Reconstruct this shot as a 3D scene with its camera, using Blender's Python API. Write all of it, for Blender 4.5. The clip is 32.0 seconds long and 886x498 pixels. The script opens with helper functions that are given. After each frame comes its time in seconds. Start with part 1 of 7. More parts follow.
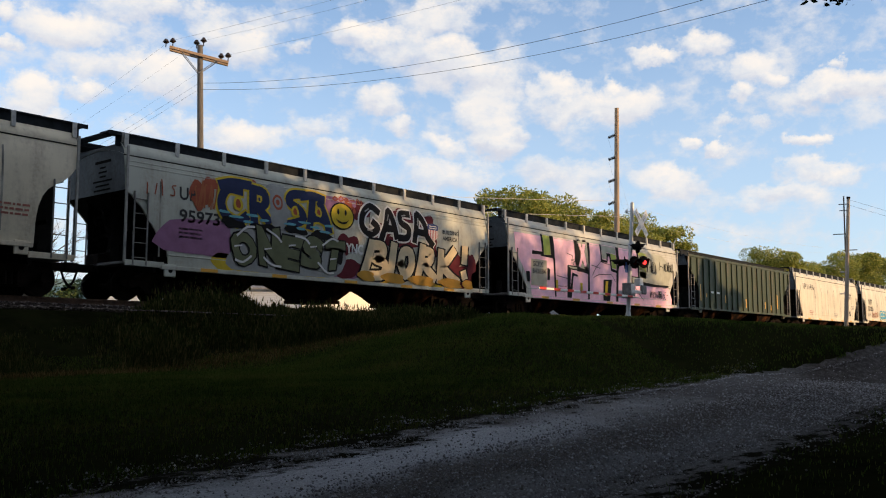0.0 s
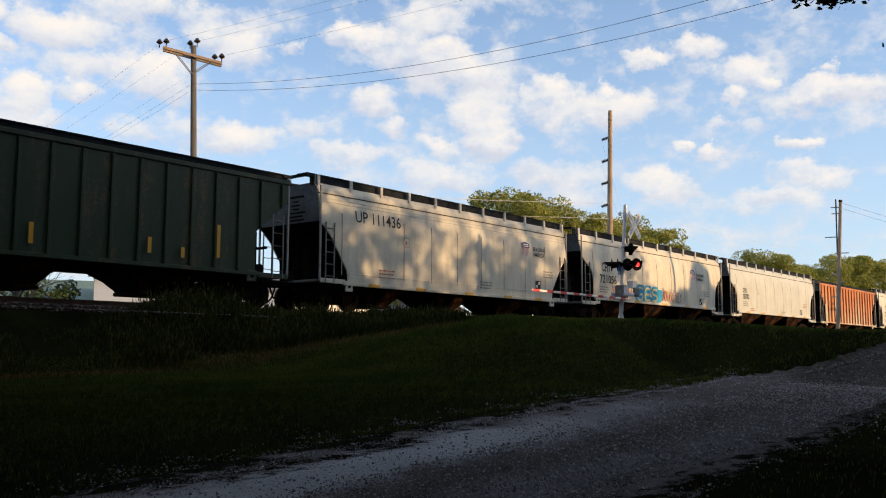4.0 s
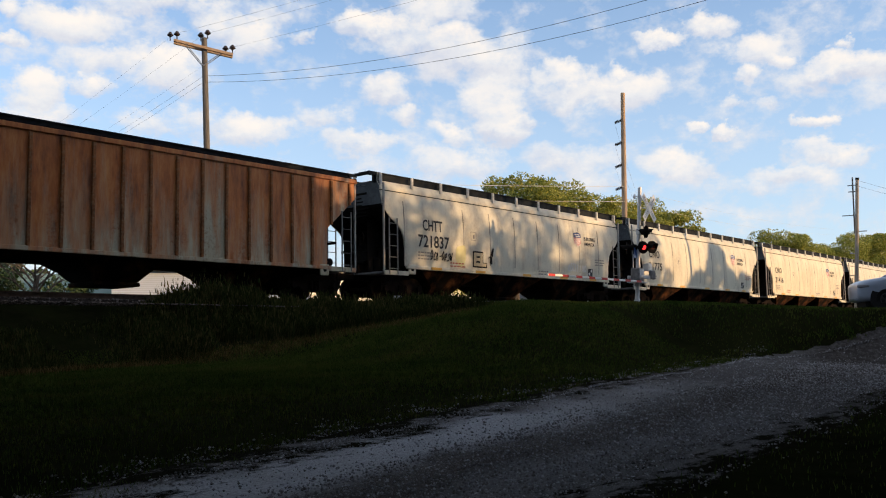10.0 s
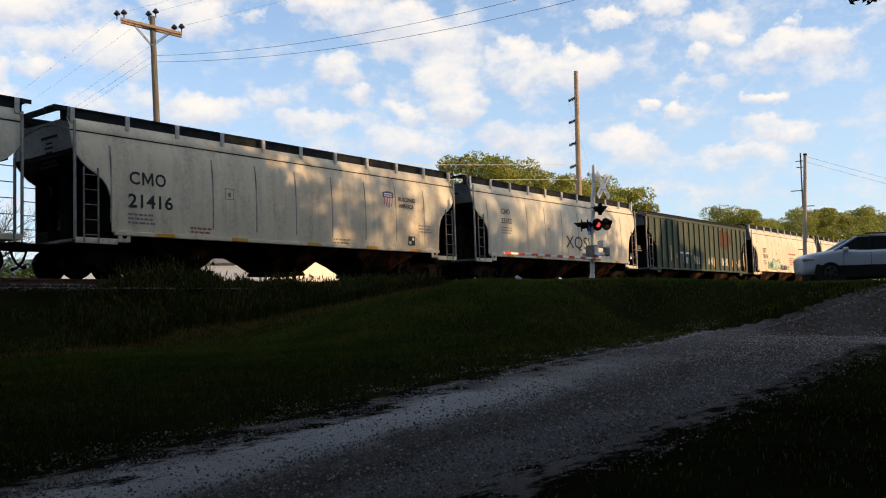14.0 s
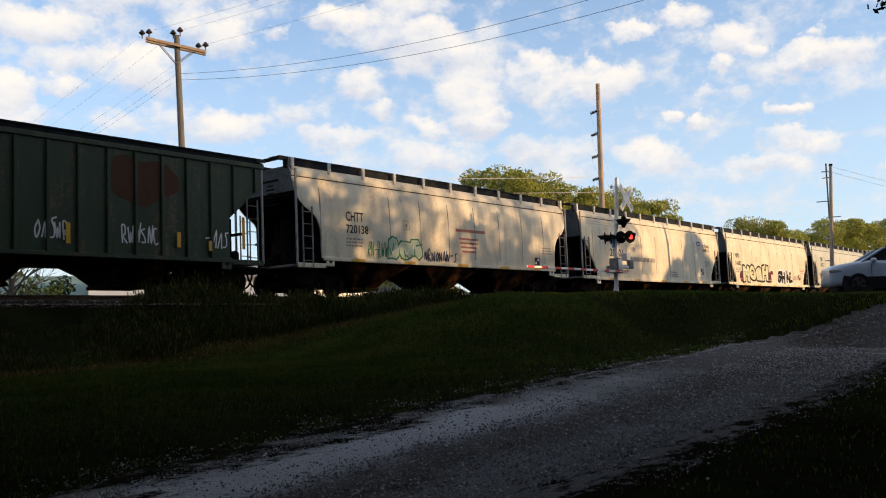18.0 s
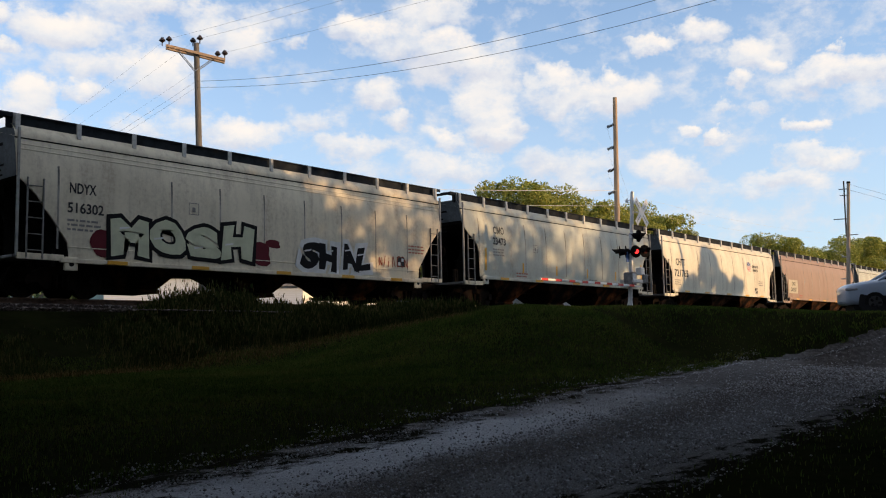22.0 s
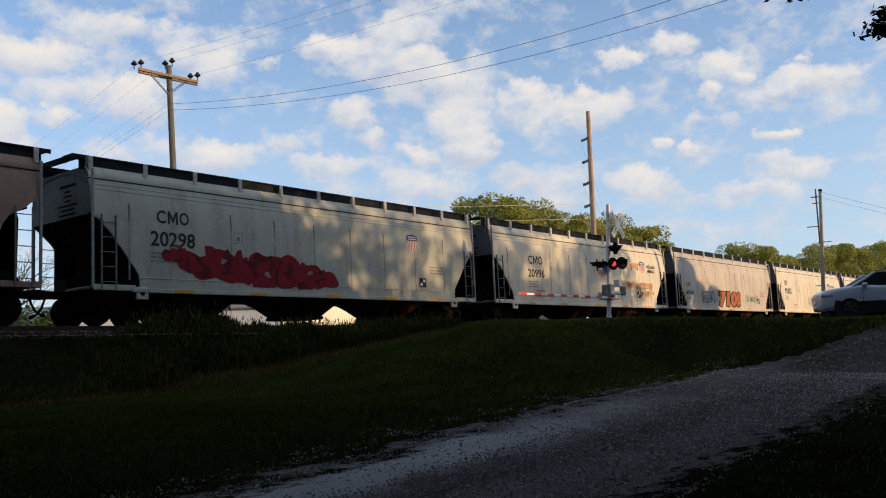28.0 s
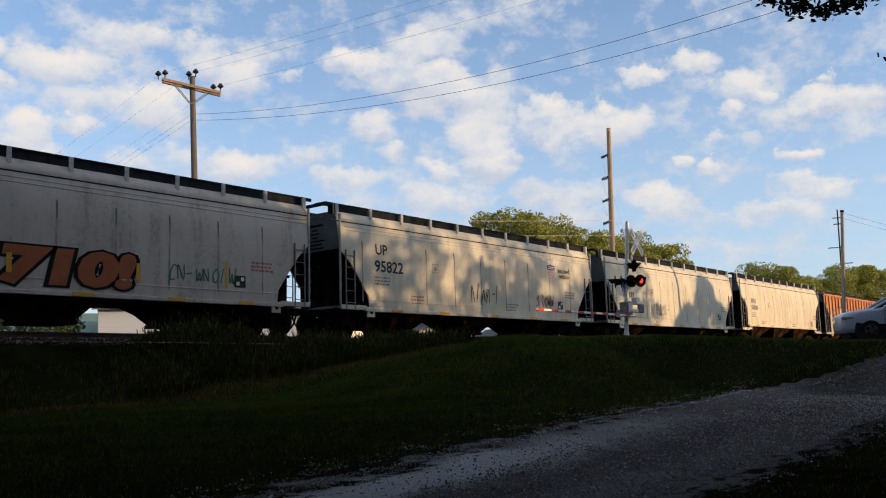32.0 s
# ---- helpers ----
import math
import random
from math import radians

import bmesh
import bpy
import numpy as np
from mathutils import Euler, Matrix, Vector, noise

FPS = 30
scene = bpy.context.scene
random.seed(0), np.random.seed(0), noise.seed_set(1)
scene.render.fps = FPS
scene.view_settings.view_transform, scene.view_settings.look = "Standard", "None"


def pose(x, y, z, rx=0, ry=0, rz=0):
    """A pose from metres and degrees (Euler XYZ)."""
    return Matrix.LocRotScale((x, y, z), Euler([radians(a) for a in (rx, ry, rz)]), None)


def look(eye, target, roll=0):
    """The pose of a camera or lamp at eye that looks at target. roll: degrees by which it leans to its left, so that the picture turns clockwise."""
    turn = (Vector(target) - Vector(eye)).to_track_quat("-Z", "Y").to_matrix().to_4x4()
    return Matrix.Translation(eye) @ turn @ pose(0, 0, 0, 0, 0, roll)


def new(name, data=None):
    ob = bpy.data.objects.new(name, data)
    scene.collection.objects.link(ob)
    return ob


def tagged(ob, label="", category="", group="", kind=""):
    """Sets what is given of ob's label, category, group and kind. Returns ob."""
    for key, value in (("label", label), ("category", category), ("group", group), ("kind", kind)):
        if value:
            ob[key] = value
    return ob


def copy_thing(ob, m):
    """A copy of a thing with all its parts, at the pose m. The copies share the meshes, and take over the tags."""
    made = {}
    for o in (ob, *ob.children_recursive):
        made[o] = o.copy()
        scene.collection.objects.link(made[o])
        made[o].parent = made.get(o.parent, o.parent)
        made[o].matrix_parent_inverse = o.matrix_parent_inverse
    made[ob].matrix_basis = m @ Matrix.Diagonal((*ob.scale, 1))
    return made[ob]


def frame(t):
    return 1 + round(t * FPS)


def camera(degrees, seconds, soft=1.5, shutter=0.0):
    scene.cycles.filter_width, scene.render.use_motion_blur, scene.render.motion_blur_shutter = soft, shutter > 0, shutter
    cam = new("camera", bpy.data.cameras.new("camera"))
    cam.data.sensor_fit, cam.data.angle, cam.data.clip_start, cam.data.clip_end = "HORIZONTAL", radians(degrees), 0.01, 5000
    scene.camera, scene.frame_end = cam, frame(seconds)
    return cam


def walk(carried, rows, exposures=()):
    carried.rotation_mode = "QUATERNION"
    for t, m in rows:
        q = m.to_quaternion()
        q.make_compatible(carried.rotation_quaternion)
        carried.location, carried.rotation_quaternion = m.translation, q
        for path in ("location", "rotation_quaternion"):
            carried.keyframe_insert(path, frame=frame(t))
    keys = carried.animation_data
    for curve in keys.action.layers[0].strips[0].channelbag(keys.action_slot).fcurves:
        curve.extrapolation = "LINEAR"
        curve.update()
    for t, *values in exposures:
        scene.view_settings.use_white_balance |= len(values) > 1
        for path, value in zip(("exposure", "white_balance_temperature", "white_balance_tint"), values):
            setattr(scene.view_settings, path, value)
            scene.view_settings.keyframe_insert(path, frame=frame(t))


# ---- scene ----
EXPOSURE = 0.0
EYE = (0.0, 0.0, -1.36)
cam = camera(52.0, 32.0, soft=1.1)
# seconds, heading, tilt, lean of the held camera
HELD = (
    (0, -50.50, 6.28, -0.01), (0.5, -50.73, 6.34, 0.08), (1, -50.84, 6.42, -0.09),
    (1.5, -50.88, 6.39, -0.14), (2, -50.92, 6.37, -0.09), (2.5, -50.90, 6.33, 0.19),
    (3, -50.94, 6.35, -0.08), (3.5, -50.94, 6.37, -0.21), (5.5, -50.95, 6.50, 0.20),
    (6, -50.95, 6.38, -0.13), (6.5, -50.85, 6.14, -0.15), (7, -50.78, 5.89, -0.03),
    (7.5, -50.74, 5.66, 0.07), (8, -50.58, 5.51, 0.01), (8.5, -50.41, 5.48, 0.11),
    (9, -50.17, 5.58, 0.21), (9.5, -49.99, 5.68, 0.66), (10, -49.90, 5.56, 0.94),
    (10.5, -49.81, 4.28, 1.84), (11, -49.77, 4.05, 1.49), (11.5, -49.66, 4.16, 1.29),
    (12, -49.45, 4.38, 1.05), (12.5, -49.43, 4.60, 0.75), (13, -50.55, 5.76, 1.35),
    (13.5, -51.39, 4.66, 2.44), (14, -52.59, 4.20, 1.95), (14.5, -52.38, 4.31, 2.30),
    (16.5, -50.98, 4.82, 2.27), (17, -50.97, 5.00, 2.42), (17.5, -51.17, 5.17, 2.61),
    (18, -51.11, 5.14, 2.27), (18.5, -50.79, 4.75, 2.12), (19, -49.63, 4.65, 2.58),
    (19.5, -49.32, 4.75, 2.10), (20, -49.46, 5.06, 1.56), (20.5, -51.10, 5.31, 1.56),
    (21, -50.58, 5.50, 1.17), (21.5, -50.45, 5.71, 0.94), (22, -50.32, 5.85, 1.16),
    (22.5, -50.45, 6.08, 1.04), (23, -51.58, 6.20, 1.20), (23.5, -51.54, 6.38, 1.34),
    (24, -51.43, 7.18, 1.73), (24.5, -51.72, 7.42, 2.19), (25, -51.71, 7.51, 2.08),
    (25.5, -51.78, 7.01, 1.96), (27.5, -51.56, 6.76, 2.46), (28, -51.55, 6.87, 2.73),
    (28.5, -51.66, 6.99, 2.90), (29, -52.00, 6.74, 2.48), (29.5, -51.93, 6.88, 2.58),
    (30, -51.00, 7.24, 3.04), (30.5, -50.59, 7.55, 3.00), (31, -50.67, 7.85, 3.02),
    (31.5, -50.95, 7.78, 2.38), (32, -50.56, 7.79, 1.53),
)
walk(cam, [(t, pose(*EYE, 90 + tilt, lean, heading)) for t, heading, tilt, lean in HELD],
     exposures=[(t, EXPOSURE + e, k, 10) for t, e, k in ((0, 0.03, 6400), (6, 0.02, 6320), (13, 0.08, 6400), (19, 0.10, 6480), (22, 0.04, 6350), (25, -0.12, 6250), (29, -0.18, 6200), (32, -0.16, 6200))])

# ---------------------------------------------------------------- light
world = bpy.data.worlds.new("sky")
scene.world = world
world.use_nodes = True
SUN = Vector((0.42, -0.90, 0.17)).normalized()


class Nodes:
    """Short hand for building a node tree."""

    def __init__(self, tree):
        self.tree = tree
        tree.nodes.clear()

    def add(self, kind, ins=None, **props):
        n = self.tree.nodes.new(kind)
        for k, val in props.items():
            setattr(n, k, val)
        for k, val in (ins or {}).items():
            if isinstance(val, bpy.types.NodeSocket):
                self.tree.links.new(val, n.inputs[k])
            else:
                n.inputs[k].default_value = val
        return n

    def math(self, op, a, b=0.0, c=0.0, clamp=False):
        return self.add("ShaderNodeMath", {0: a, 1: b, 2: c}, operation=op, use_clamp=clamp).outputs[0]

    def mix(self, fac, a, b):
        n = self.add("ShaderNodeMix", {0: fac}, data_type="RGBA")
        for i, val in ((6, a), (7, b)):
            if isinstance(val, bpy.types.NodeSocket):
                self.tree.links.new(val, n.inputs[i])
            else:
                n.inputs[i].default_value = (*val, 1) if len(val) == 3 else val
        return n.outputs[2]

    def ramp(self, fac, stops):
        n = self.add("ShaderNodeValToRGB", {0: fac})
        el = n.color_ramp.elements
        while len(el) < len(stops):
            el.new(0.5)
        for e, (p, c) in zip(el, stops):
            e.position = p
            e.color = (*c, 1) if not isinstance(c, float) else (c, c, c, 1)
        return n.outputs[0]

    def noise(self, vec, scale, detail=4.0, rough=0.55, lac=2.0):
        return self.add("ShaderNodeTexNoise", {"Vector": vec, "Scale": scale, "Detail": detail, "Roughness": rough, "Lacunarity": lac}).outputs[0]


def stretched(g, co, sx, sy, sz):
    return g.add("ShaderNodeMapping", {"Vector": co, "Scale": (sx, sy, sz)}).outputs[0]


def build_sky():
    g = Nodes(world.node_tree)
    sky = g.add("ShaderNodeTexSky", sky_type="NISHITA", sun_disc=False, sun_elevation=math.asin(SUN.z),
                sun_rotation=math.atan2(SUN.x, SUN.y), air_density=1.0, dust_density=0.4, ozone_density=1.5)
    co = g.add("ShaderNodeTexCoord").outputs["Generated"]
    sep = g.add("ShaderNodeSeparateXYZ", {0: co})
    x, y, z = sep.outputs
    up = g.math("ADD", g.math("MAXIMUM", z, 0.0), 0.16)
    flat = g.add("ShaderNodeCombineXYZ", {0: g.math("DIVIDE", x, up), 1: g.math("DIVIDE", y, up), 2: 0.0}).outputs[0]
    warp = g.noise(co, 20.0, 6.0, 0.6)
    lift = g.noise(stretched(g, co, 1.0, 1.0, 1.3), 17.0, 7.0, 0.62)
    fine = g.noise(stretched(g, co, 1.0, 1.0, 1.5), 24.0, 9.0, 0.62)
    wide = g.noise(flat, 1.7, 5.0, 0.58)
    # azimuth and elevation in degrees, with ragged edges
    az = g.math("MULTIPLY_ADD", g.math("ARCTAN2", y, x), 57.2958, g.math("MULTIPLY_ADD", warp, 4.6, -2.3))
    el = g.math("MULTIPLY_ADD", g.math("ARCSINE", z), 57.2958, g.math("MULTIPLY_ADD", lift, 3.6, -1.8))
    field = [g.math("MULTIPLY", wide, 0.0)]
    top = [g.math("MULTIPLY", wide, 0.0)]

    def cloud(a, e, w, h, k):
        """A cumulus patch at azimuth a and elevation e, w by h degrees, with density k."""
        u = g.math("MULTIPLY_ADD", az, 1.0 / w, -a / w)
        q = g.math("MULTIPLY_ADD", el, 1.0 / h, -e / h)
        d = g.math("MULTIPLY_ADD", u, u, g.math("MULTIPLY", q, q))
        one = g.math("MULTIPLY_ADD", d, -k, k)
        field[0] = g.math("SMOOTH_MAX", field[0], one, 0.25)
        top[0] = g.math("MULTIPLY_ADD", g.math("MAXIMUM", one, 0.0), q, top[0])

    cloud(62.6, 18.6, 3.2, 1.5, 1)
    cloud(65.7, 19.1, 1.2, 0.9, 0.9)
    cloud(56.8, 20.2, 6.0, 1.1, 0.8)
    cloud(64.4, 14.4, 1.9, 1.4, 1)
    cloud(61.7, 14.9, 1.4, 0.9, 0.9)
    cloud(57.0, 16.1, 2.9, 1.9, 1)
    cloud(61.0, 16.4, 2.8, 1.1, 0.6)
    cloud(65.6, 17.3, 1.0, 0.6, 0.9)
    cloud(64.2, 13.0, 3.5, 0.8, 0.7)
    cloud(54.1, 19.2, 2.3, 1.4, 0.8)
    cloud(52.0, 18.5, 2.6, 1.5, 0.8)
    cloud(48.4, 18.9, 1.2, 0.5, 0.9)
    cloud(45.2, 19.4, 1.9, 1.2, 1)
    cloud(43.0, 19.6, 3.2, 1.0, 0.8)
    cloud(40.0, 20.6, 3.3, 1.0, 0.7)
    cloud(41.1, 18.6, 5.1, 1.5, 0.8)
    cloud(37.8, 17.7, 4.6, 1.8, 1)
    cloud(36.4, 16.5, 2.7, 1.5, 0.9)
    cloud(43.3, 15.5, 2.2, 1.2, 1)
    cloud(42.0, 14.1, 1.4, 0.9, 0.9)
    cloud(36.7, 14.8, 2.7, 1.5, 0.9)
    cloud(36.0, 13.4, 2.2, 1.5, 1)
    cloud(35.5, 12.5, 1.7, 1.0, 1)
    cloud(39.6, 12.6, 1.8, 0.9, 0.8)
    cloud(45.4, 12.3, 2.7, 0.9, 0.7)
    cloud(52.5, 12.9, 3.1, 1.2, 0.9)
    cloud(55.6, 13.4, 2.0, 1.2, 0.6)
    cloud(48.1, 13.8, 2.2, 0.9, 0.6)
    cloud(38.9, 10.9, 3.7, 1.2, 0.7)
    cloud(32.2, 16.1, 1.9, 1.2, 1)
    cloud(31.3, 15.1, 3.6, 1.1, 0.8)
    cloud(27.9, 15.1, 2.3, 1.4, 1)
    cloud(28.8, 16.0, 1.2, 0.8, 1)
    cloud(29.6, 14.1, 2.2, 0.6, 0.5)
    cloud(23.2, 18.2, 1.9, 0.9, 1)
    cloud(26.0, 17.6, 1.8, 0.5, 0.9)
    cloud(20.6, 16.7, 2.4, 1.1, 0.8)
    cloud(19.0, 16.1, 1.2, 0.6, 0.95)
    cloud(21.1, 15.1, 1.2, 0.9, 1)
    cloud(15.4, 16.5, 0.8, 0.5, 1)
    cloud(16.0, 15.2, 2.7, 1.1, 1)
    cloud(13.7, 15.1, 2.0, 1.2, 1)
    cloud(17.1, 14.6, 2.2, 0.9, 0.6)
    cloud(17.3, 12.3, 1.3, 0.5, 0.95)
    cloud(24.0, 12.1, 1.0, 0.5, 0.9)
    cloud(22.2, 11.8, 0.8, 0.5, 0.9)
    cloud(21.7, 13.5, 1.2, 0.5, 0.6)
    cloud(25.1, 10.1, 2.9, 1.1, 0.8)
    cloud(17.0, 10.5, 2.2, 0.9, 0.85)
    cloud(18.9, 9.4, 2.7, 0.9, 0.7)
    cloud(20.9, 8.6, 2.3, 0.8, 0.5)
    cloud(15.2, 10.1, 1.4, 0.5, 0.5)
    cloud(31.7, 11.0, 4.5, 1.2, 0.7)
    cloud(30.3, 9.8, 2.3, 1.0, 0.5)
    cloud(34.2, 13.2, 1.4, 0.6, 0.7)
    cloud(58.2, 12.9, 2.9, 0.8, 0.6)
    cloud(19.6, 13.2, 1.0, 0.4, 0.5)
    cloud(50.9, 20.2, 3.3, 0.8, 0.4)

    # over the rest of the sky the same broken cloud goes on
    side = g.math("ABSOLUTE", g.math("SUBTRACT", az, 40.0))
    rest = g.math("MULTIPLY", g.ramp(wide, [(0.42, 0.0), (0.58, 0.82)]), g.math("MAXIMUM", g.ramp(g.math("DIVIDE", side, 90.0), [(0.36, 0.0), (0.5, 1.0)]), g.ramp(g.math("DIVIDE", el, 90.0), [(0.25, 0.0), (0.33, 1.0)])))
    thick = g.math("MULTIPLY_ADD", fine, 2.5, g.math("ADD", field[0], -1.16))
    thick = g.math("ADD", thick, g.math("MULTIPLY_ADD", wide, 0.9, -0.45))
    cover = g.math("MAXIMUM", g.ramp(thick, [(-0.12, 0.0), (0.20, 0.27), (0.52, 0.74), (0.90, 0.98)]), rest)
    side_lit = g.math("MULTIPLY_ADD", top[0], 0.55, g.math("MULTIPLY_ADD", warp, 0.35, 0.18))
    lit = g.ramp(g.math("MULTIPLY_ADD", rest, 0.42, g.math("MULTIPLY_ADD", thick, 0.22, side_lit)), [(0.26, (0.72, 0.73, 0.80)), (0.50, (0.88, 0.87, 0.87)), (0.80, (1.08, 0.98, 0.88))])
    bright = g.add("ShaderNodeVectorMath", {0: lit, "Scale": CLOUD}, operation="SCALE").outputs[0]
    blue = g.add("ShaderNodeVectorMath", {0: sky.outputs[0], 1: SKY_TINT}, operation="MULTIPLY").outputs[0]
    # thin veil that whitens the air towards the horizon
    haze = g.ramp(g.math("DIVIDE", el, 30.0), [(0.0, 0.75), (0.40, 0.46), (0.60, 0.26), (0.85, 0.12)])
    veil = g.mix(haze, blue, tuple(c * CLOUD for c in (0.66, 0.80, 0.98)))
    bg = g.add("ShaderNodeBackground", {0: g.mix(cover, veil, bright), 1: SKY_POWER})
    g.add("ShaderNodeOutputWorld", {0: bg.outputs[0]})


SKY_POWER = 0.15
SKY_TINT = (1.40, 1.51, 1.78)
CLOUD = 6.3
build_sky()
sun = new("sun", bpy.data.lights.new("sun", "SUN"))
sun.data.energy, sun.data.angle, sun.data.color = 5.2, radians(0.6), (1.0, 0.63, 0.31)
sun.matrix_world = look(SUN * 100, (0, 0, 0))

# ---------------------------------------------------------------- materials


def material(name, paint, rough=0.6, metal=0.0, bump=0.0, bump_scale=20.0, coat=0.0, gloss=0.4):
    """paint(g, co) gives the colour socket or a colour."""
    m = bpy.data.materials.new(name)
    m.use_nodes = True
    g = Nodes(m.node_tree)
    co = g.add("ShaderNodeTexCoord").outputs["Object"]
    colour = paint(g, co) if callable(paint) else (*paint, 1)
    b = g.add("ShaderNodeBsdfPrincipled", {"Base Color": colour, "Roughness": rough, "Metallic": metal, "Coat Weight": coat, "Specular IOR Level": gloss})
    if bump:
        h = g.noise(co, bump_scale, 5.0, 0.6)
        g.tree.links.new(g.add("ShaderNodeBump", {"Height": h, "Strength": bump, "Distance": 0.05}).outputs[0], b.inputs["Normal"])
    g.add("ShaderNodeOutputMaterial", {0: b.outputs[0]})
    return m


def mottled(a, b, scale=3.0, detail=6.0, lo=0.35, hi=0.65, fine=None):
    def paint(g, co):
        c = g.ramp(g.noise(co, scale, detail, 0.6), [(lo, a), (hi, b)])
        if fine:
            c = g.mix(g.math("MULTIPLY", g.ramp(g.noise(co, scale * 9, 4.0, 0.6), [(0.45, 0.0), (0.7, 1.0)]), 0.5), c, fine)
        return c
    return paint


def car_paint(base, dirt=(0.20, 0.16, 0.12), rust=(0.22, 0.09, 0.035), dirt_amount=0.35, rust_amount=0.15, seed=0.0):
    """Weathered hopper paint: streaks that run down, grime and rust."""
    def paint(g, co):
        moved = g.add("ShaderNodeVectorMath", {0: co, 1: (seed * 7.3, seed * 3.1, seed)}, operation="ADD").outputs[0]
        streak = g.noise(stretched(g, moved, 1.6, 1.6, 0.22), 1.5, 6.0, 0.65)
        blotch = g.noise(moved, 0.7, 5.0, 0.6)
        fine = g.noise(moved, 9.0, 5.0, 0.7)
        tone = g.mix(g.ramp(blotch, [(0.35, 0.0), (0.68, 1.0)]), base, tuple(c * 0.86 for c in base))
        d = g.math("MULTIPLY", g.ramp(g.math("MULTIPLY_ADD", fine, 0.4, g.math("MULTIPLY", streak, 0.75)), [(0.52, 0.0), (0.74, 1.0)]), dirt_amount)
        tone = g.mix(d, tone, dirt)
        r = g.math("MULTIPLY", g.ramp(g.math("MULTIPLY_ADD", fine, 0.5, g.math("MULTIPLY", streak, 0.65)), [(0.62, 0.0), (0.70, 1.0)]), rust_amount)
        return g.mix(r, tone, rust)
    return paint


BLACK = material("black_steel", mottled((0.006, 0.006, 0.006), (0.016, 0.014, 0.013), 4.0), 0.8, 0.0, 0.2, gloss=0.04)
TRUCK = material("near_black_truck_steel", mottled((0.006, 0.005, 0.0045), (0.02, 0.013, 0.01), 2.5), 0.85, 0.0, 0.3, gloss=0.04)
# mottling contrast raised: rust patches also stand in for sun on the bays
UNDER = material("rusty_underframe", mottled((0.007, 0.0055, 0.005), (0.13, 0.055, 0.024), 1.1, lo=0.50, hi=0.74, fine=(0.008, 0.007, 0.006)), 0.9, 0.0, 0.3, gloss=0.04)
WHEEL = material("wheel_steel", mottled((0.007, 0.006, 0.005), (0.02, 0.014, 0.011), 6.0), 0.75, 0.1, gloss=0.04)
GALV = material("galvanised_steel", mottled((0.30, 0.31, 0.32), (0.44, 0.45, 0.46), 8.0), 0.45, 0.7, 0.05)
WHITE_RAIL = material("pale_handrail_paint", mottled((0.42, 0.42, 0.40), (0.62, 0.61, 0.58), 6.0), 0.6)
YELLOW = material("yellow_reflector", (0.62, 0.33, 0.03), 0.4)
LETTER = material("black_stencil", (0.02, 0.02, 0.022), 0.7)
FADED = material("faded_stencil", (0.22, 0.21, 0.20), 0.7)
FADED_RED = material("faded_red_stencil", (0.34, 0.12, 0.09), 0.7)
WHITE = material("white_stencil", (0.75, 0.74, 0.70), 0.6)
REDP = material("red_paint", (0.45, 0.03, 0.03), 0.5)
BLUEP = material("navy_paint", (0.02, 0.04, 0.16), 0.5)

# ---------------------------------------------------------------- mesh helpers


def finish(name, bm, mat, smooth=False):
    bm.normal_update()
    me = bpy.data.meshes.new(name)
    bm.to_mesh(me)
    bm.free()
    for m in mat if isinstance(mat, (list, tuple)) else [mat]:
        me.materials.append(m)
    if smooth:
        me.polygons.foreach_set("use_smooth", [True] * len(me.polygons))
    return me


def part(name, bm, mat, parent=None, label="", at=None, smooth=False):
    ob = new(name, finish(name, bm, mat, smooth))
    ob.parent = parent
    if at is not None:
        ob.matrix_basis = at
    return tagged(ob, label)


def shared(name, me, parent, at=None, label=""):
    ob = new(name, me)
    ob.parent = parent
    if at is not None:
        ob.matrix_basis = at
    return tagged(ob, label)


def box(bm, x0, x1, y0, y1, z0, z1, bevel=0.0):
    r = bmesh.ops.create_cube(bm, size=1.0, matrix=Matrix.Translation(((x0 + x1) / 2, (y0 + y1) / 2, (z0 + z1) / 2)) @ Matrix.Diagonal((abs(x1 - x0), abs(y1 - y0), abs(z1 - z0), 1)))
    if bevel:
        es = list({e for v in r["verts"] for e in v.link_edges})
        bmesh.ops.bevel(bm, geom=es, offset=bevel, segments=1, affect="EDGES", profile=0.5)
    return bm


def B(*a, bevel=0.0):
    return box(bmesh.new(), *a, bevel=bevel)


def tube(bm, p0, p1, r0, r1=None, n=8, caps=True):
    p0, p1 = Vector(p0), Vector(p1)
    d = p1 - p0
    m = Matrix.Translation((p0 + p1) / 2) @ d.to_track_quat("Z", "Y").to_matrix().to_4x4()
    bmesh.ops.create_cone(bm, cap_ends=caps, segments=n, radius1=r0, radius2=r0 if r1 is None else r1, depth=d.length, matrix=m)
    return bm


def T_(*a, **k):
    return tube(bmesh.new(), *a, **k)


def prism(bm, pts, y0, y1):
    """A plate with the outline pts (x, z), from y0 to y1."""
    a = [bm.verts.new((x, y0, z)) for x, z in pts]
    b = [bm.verts.new((x, y1, z)) for x, z in pts]
    bm.faces.new(a)
    bm.faces.new(b[::-1])
    n = len(pts)
    for i in range(n):
        bm.faces.new((a[i], b[i], b[(i + 1) % n], a[(i + 1) % n]))
    bmesh.ops.recalc_face_normals(bm, faces=bm.faces)
    return bm


def step(a, b, x):
    q = min(max((x - a) / (b - a), 0.0), 1.0)
    return q * q * (3 - 2 * q)

# ---------------------------------------------------------------- ground, lane, line and plants
RAIL_Y = 24.05
rnd = random.Random(5)


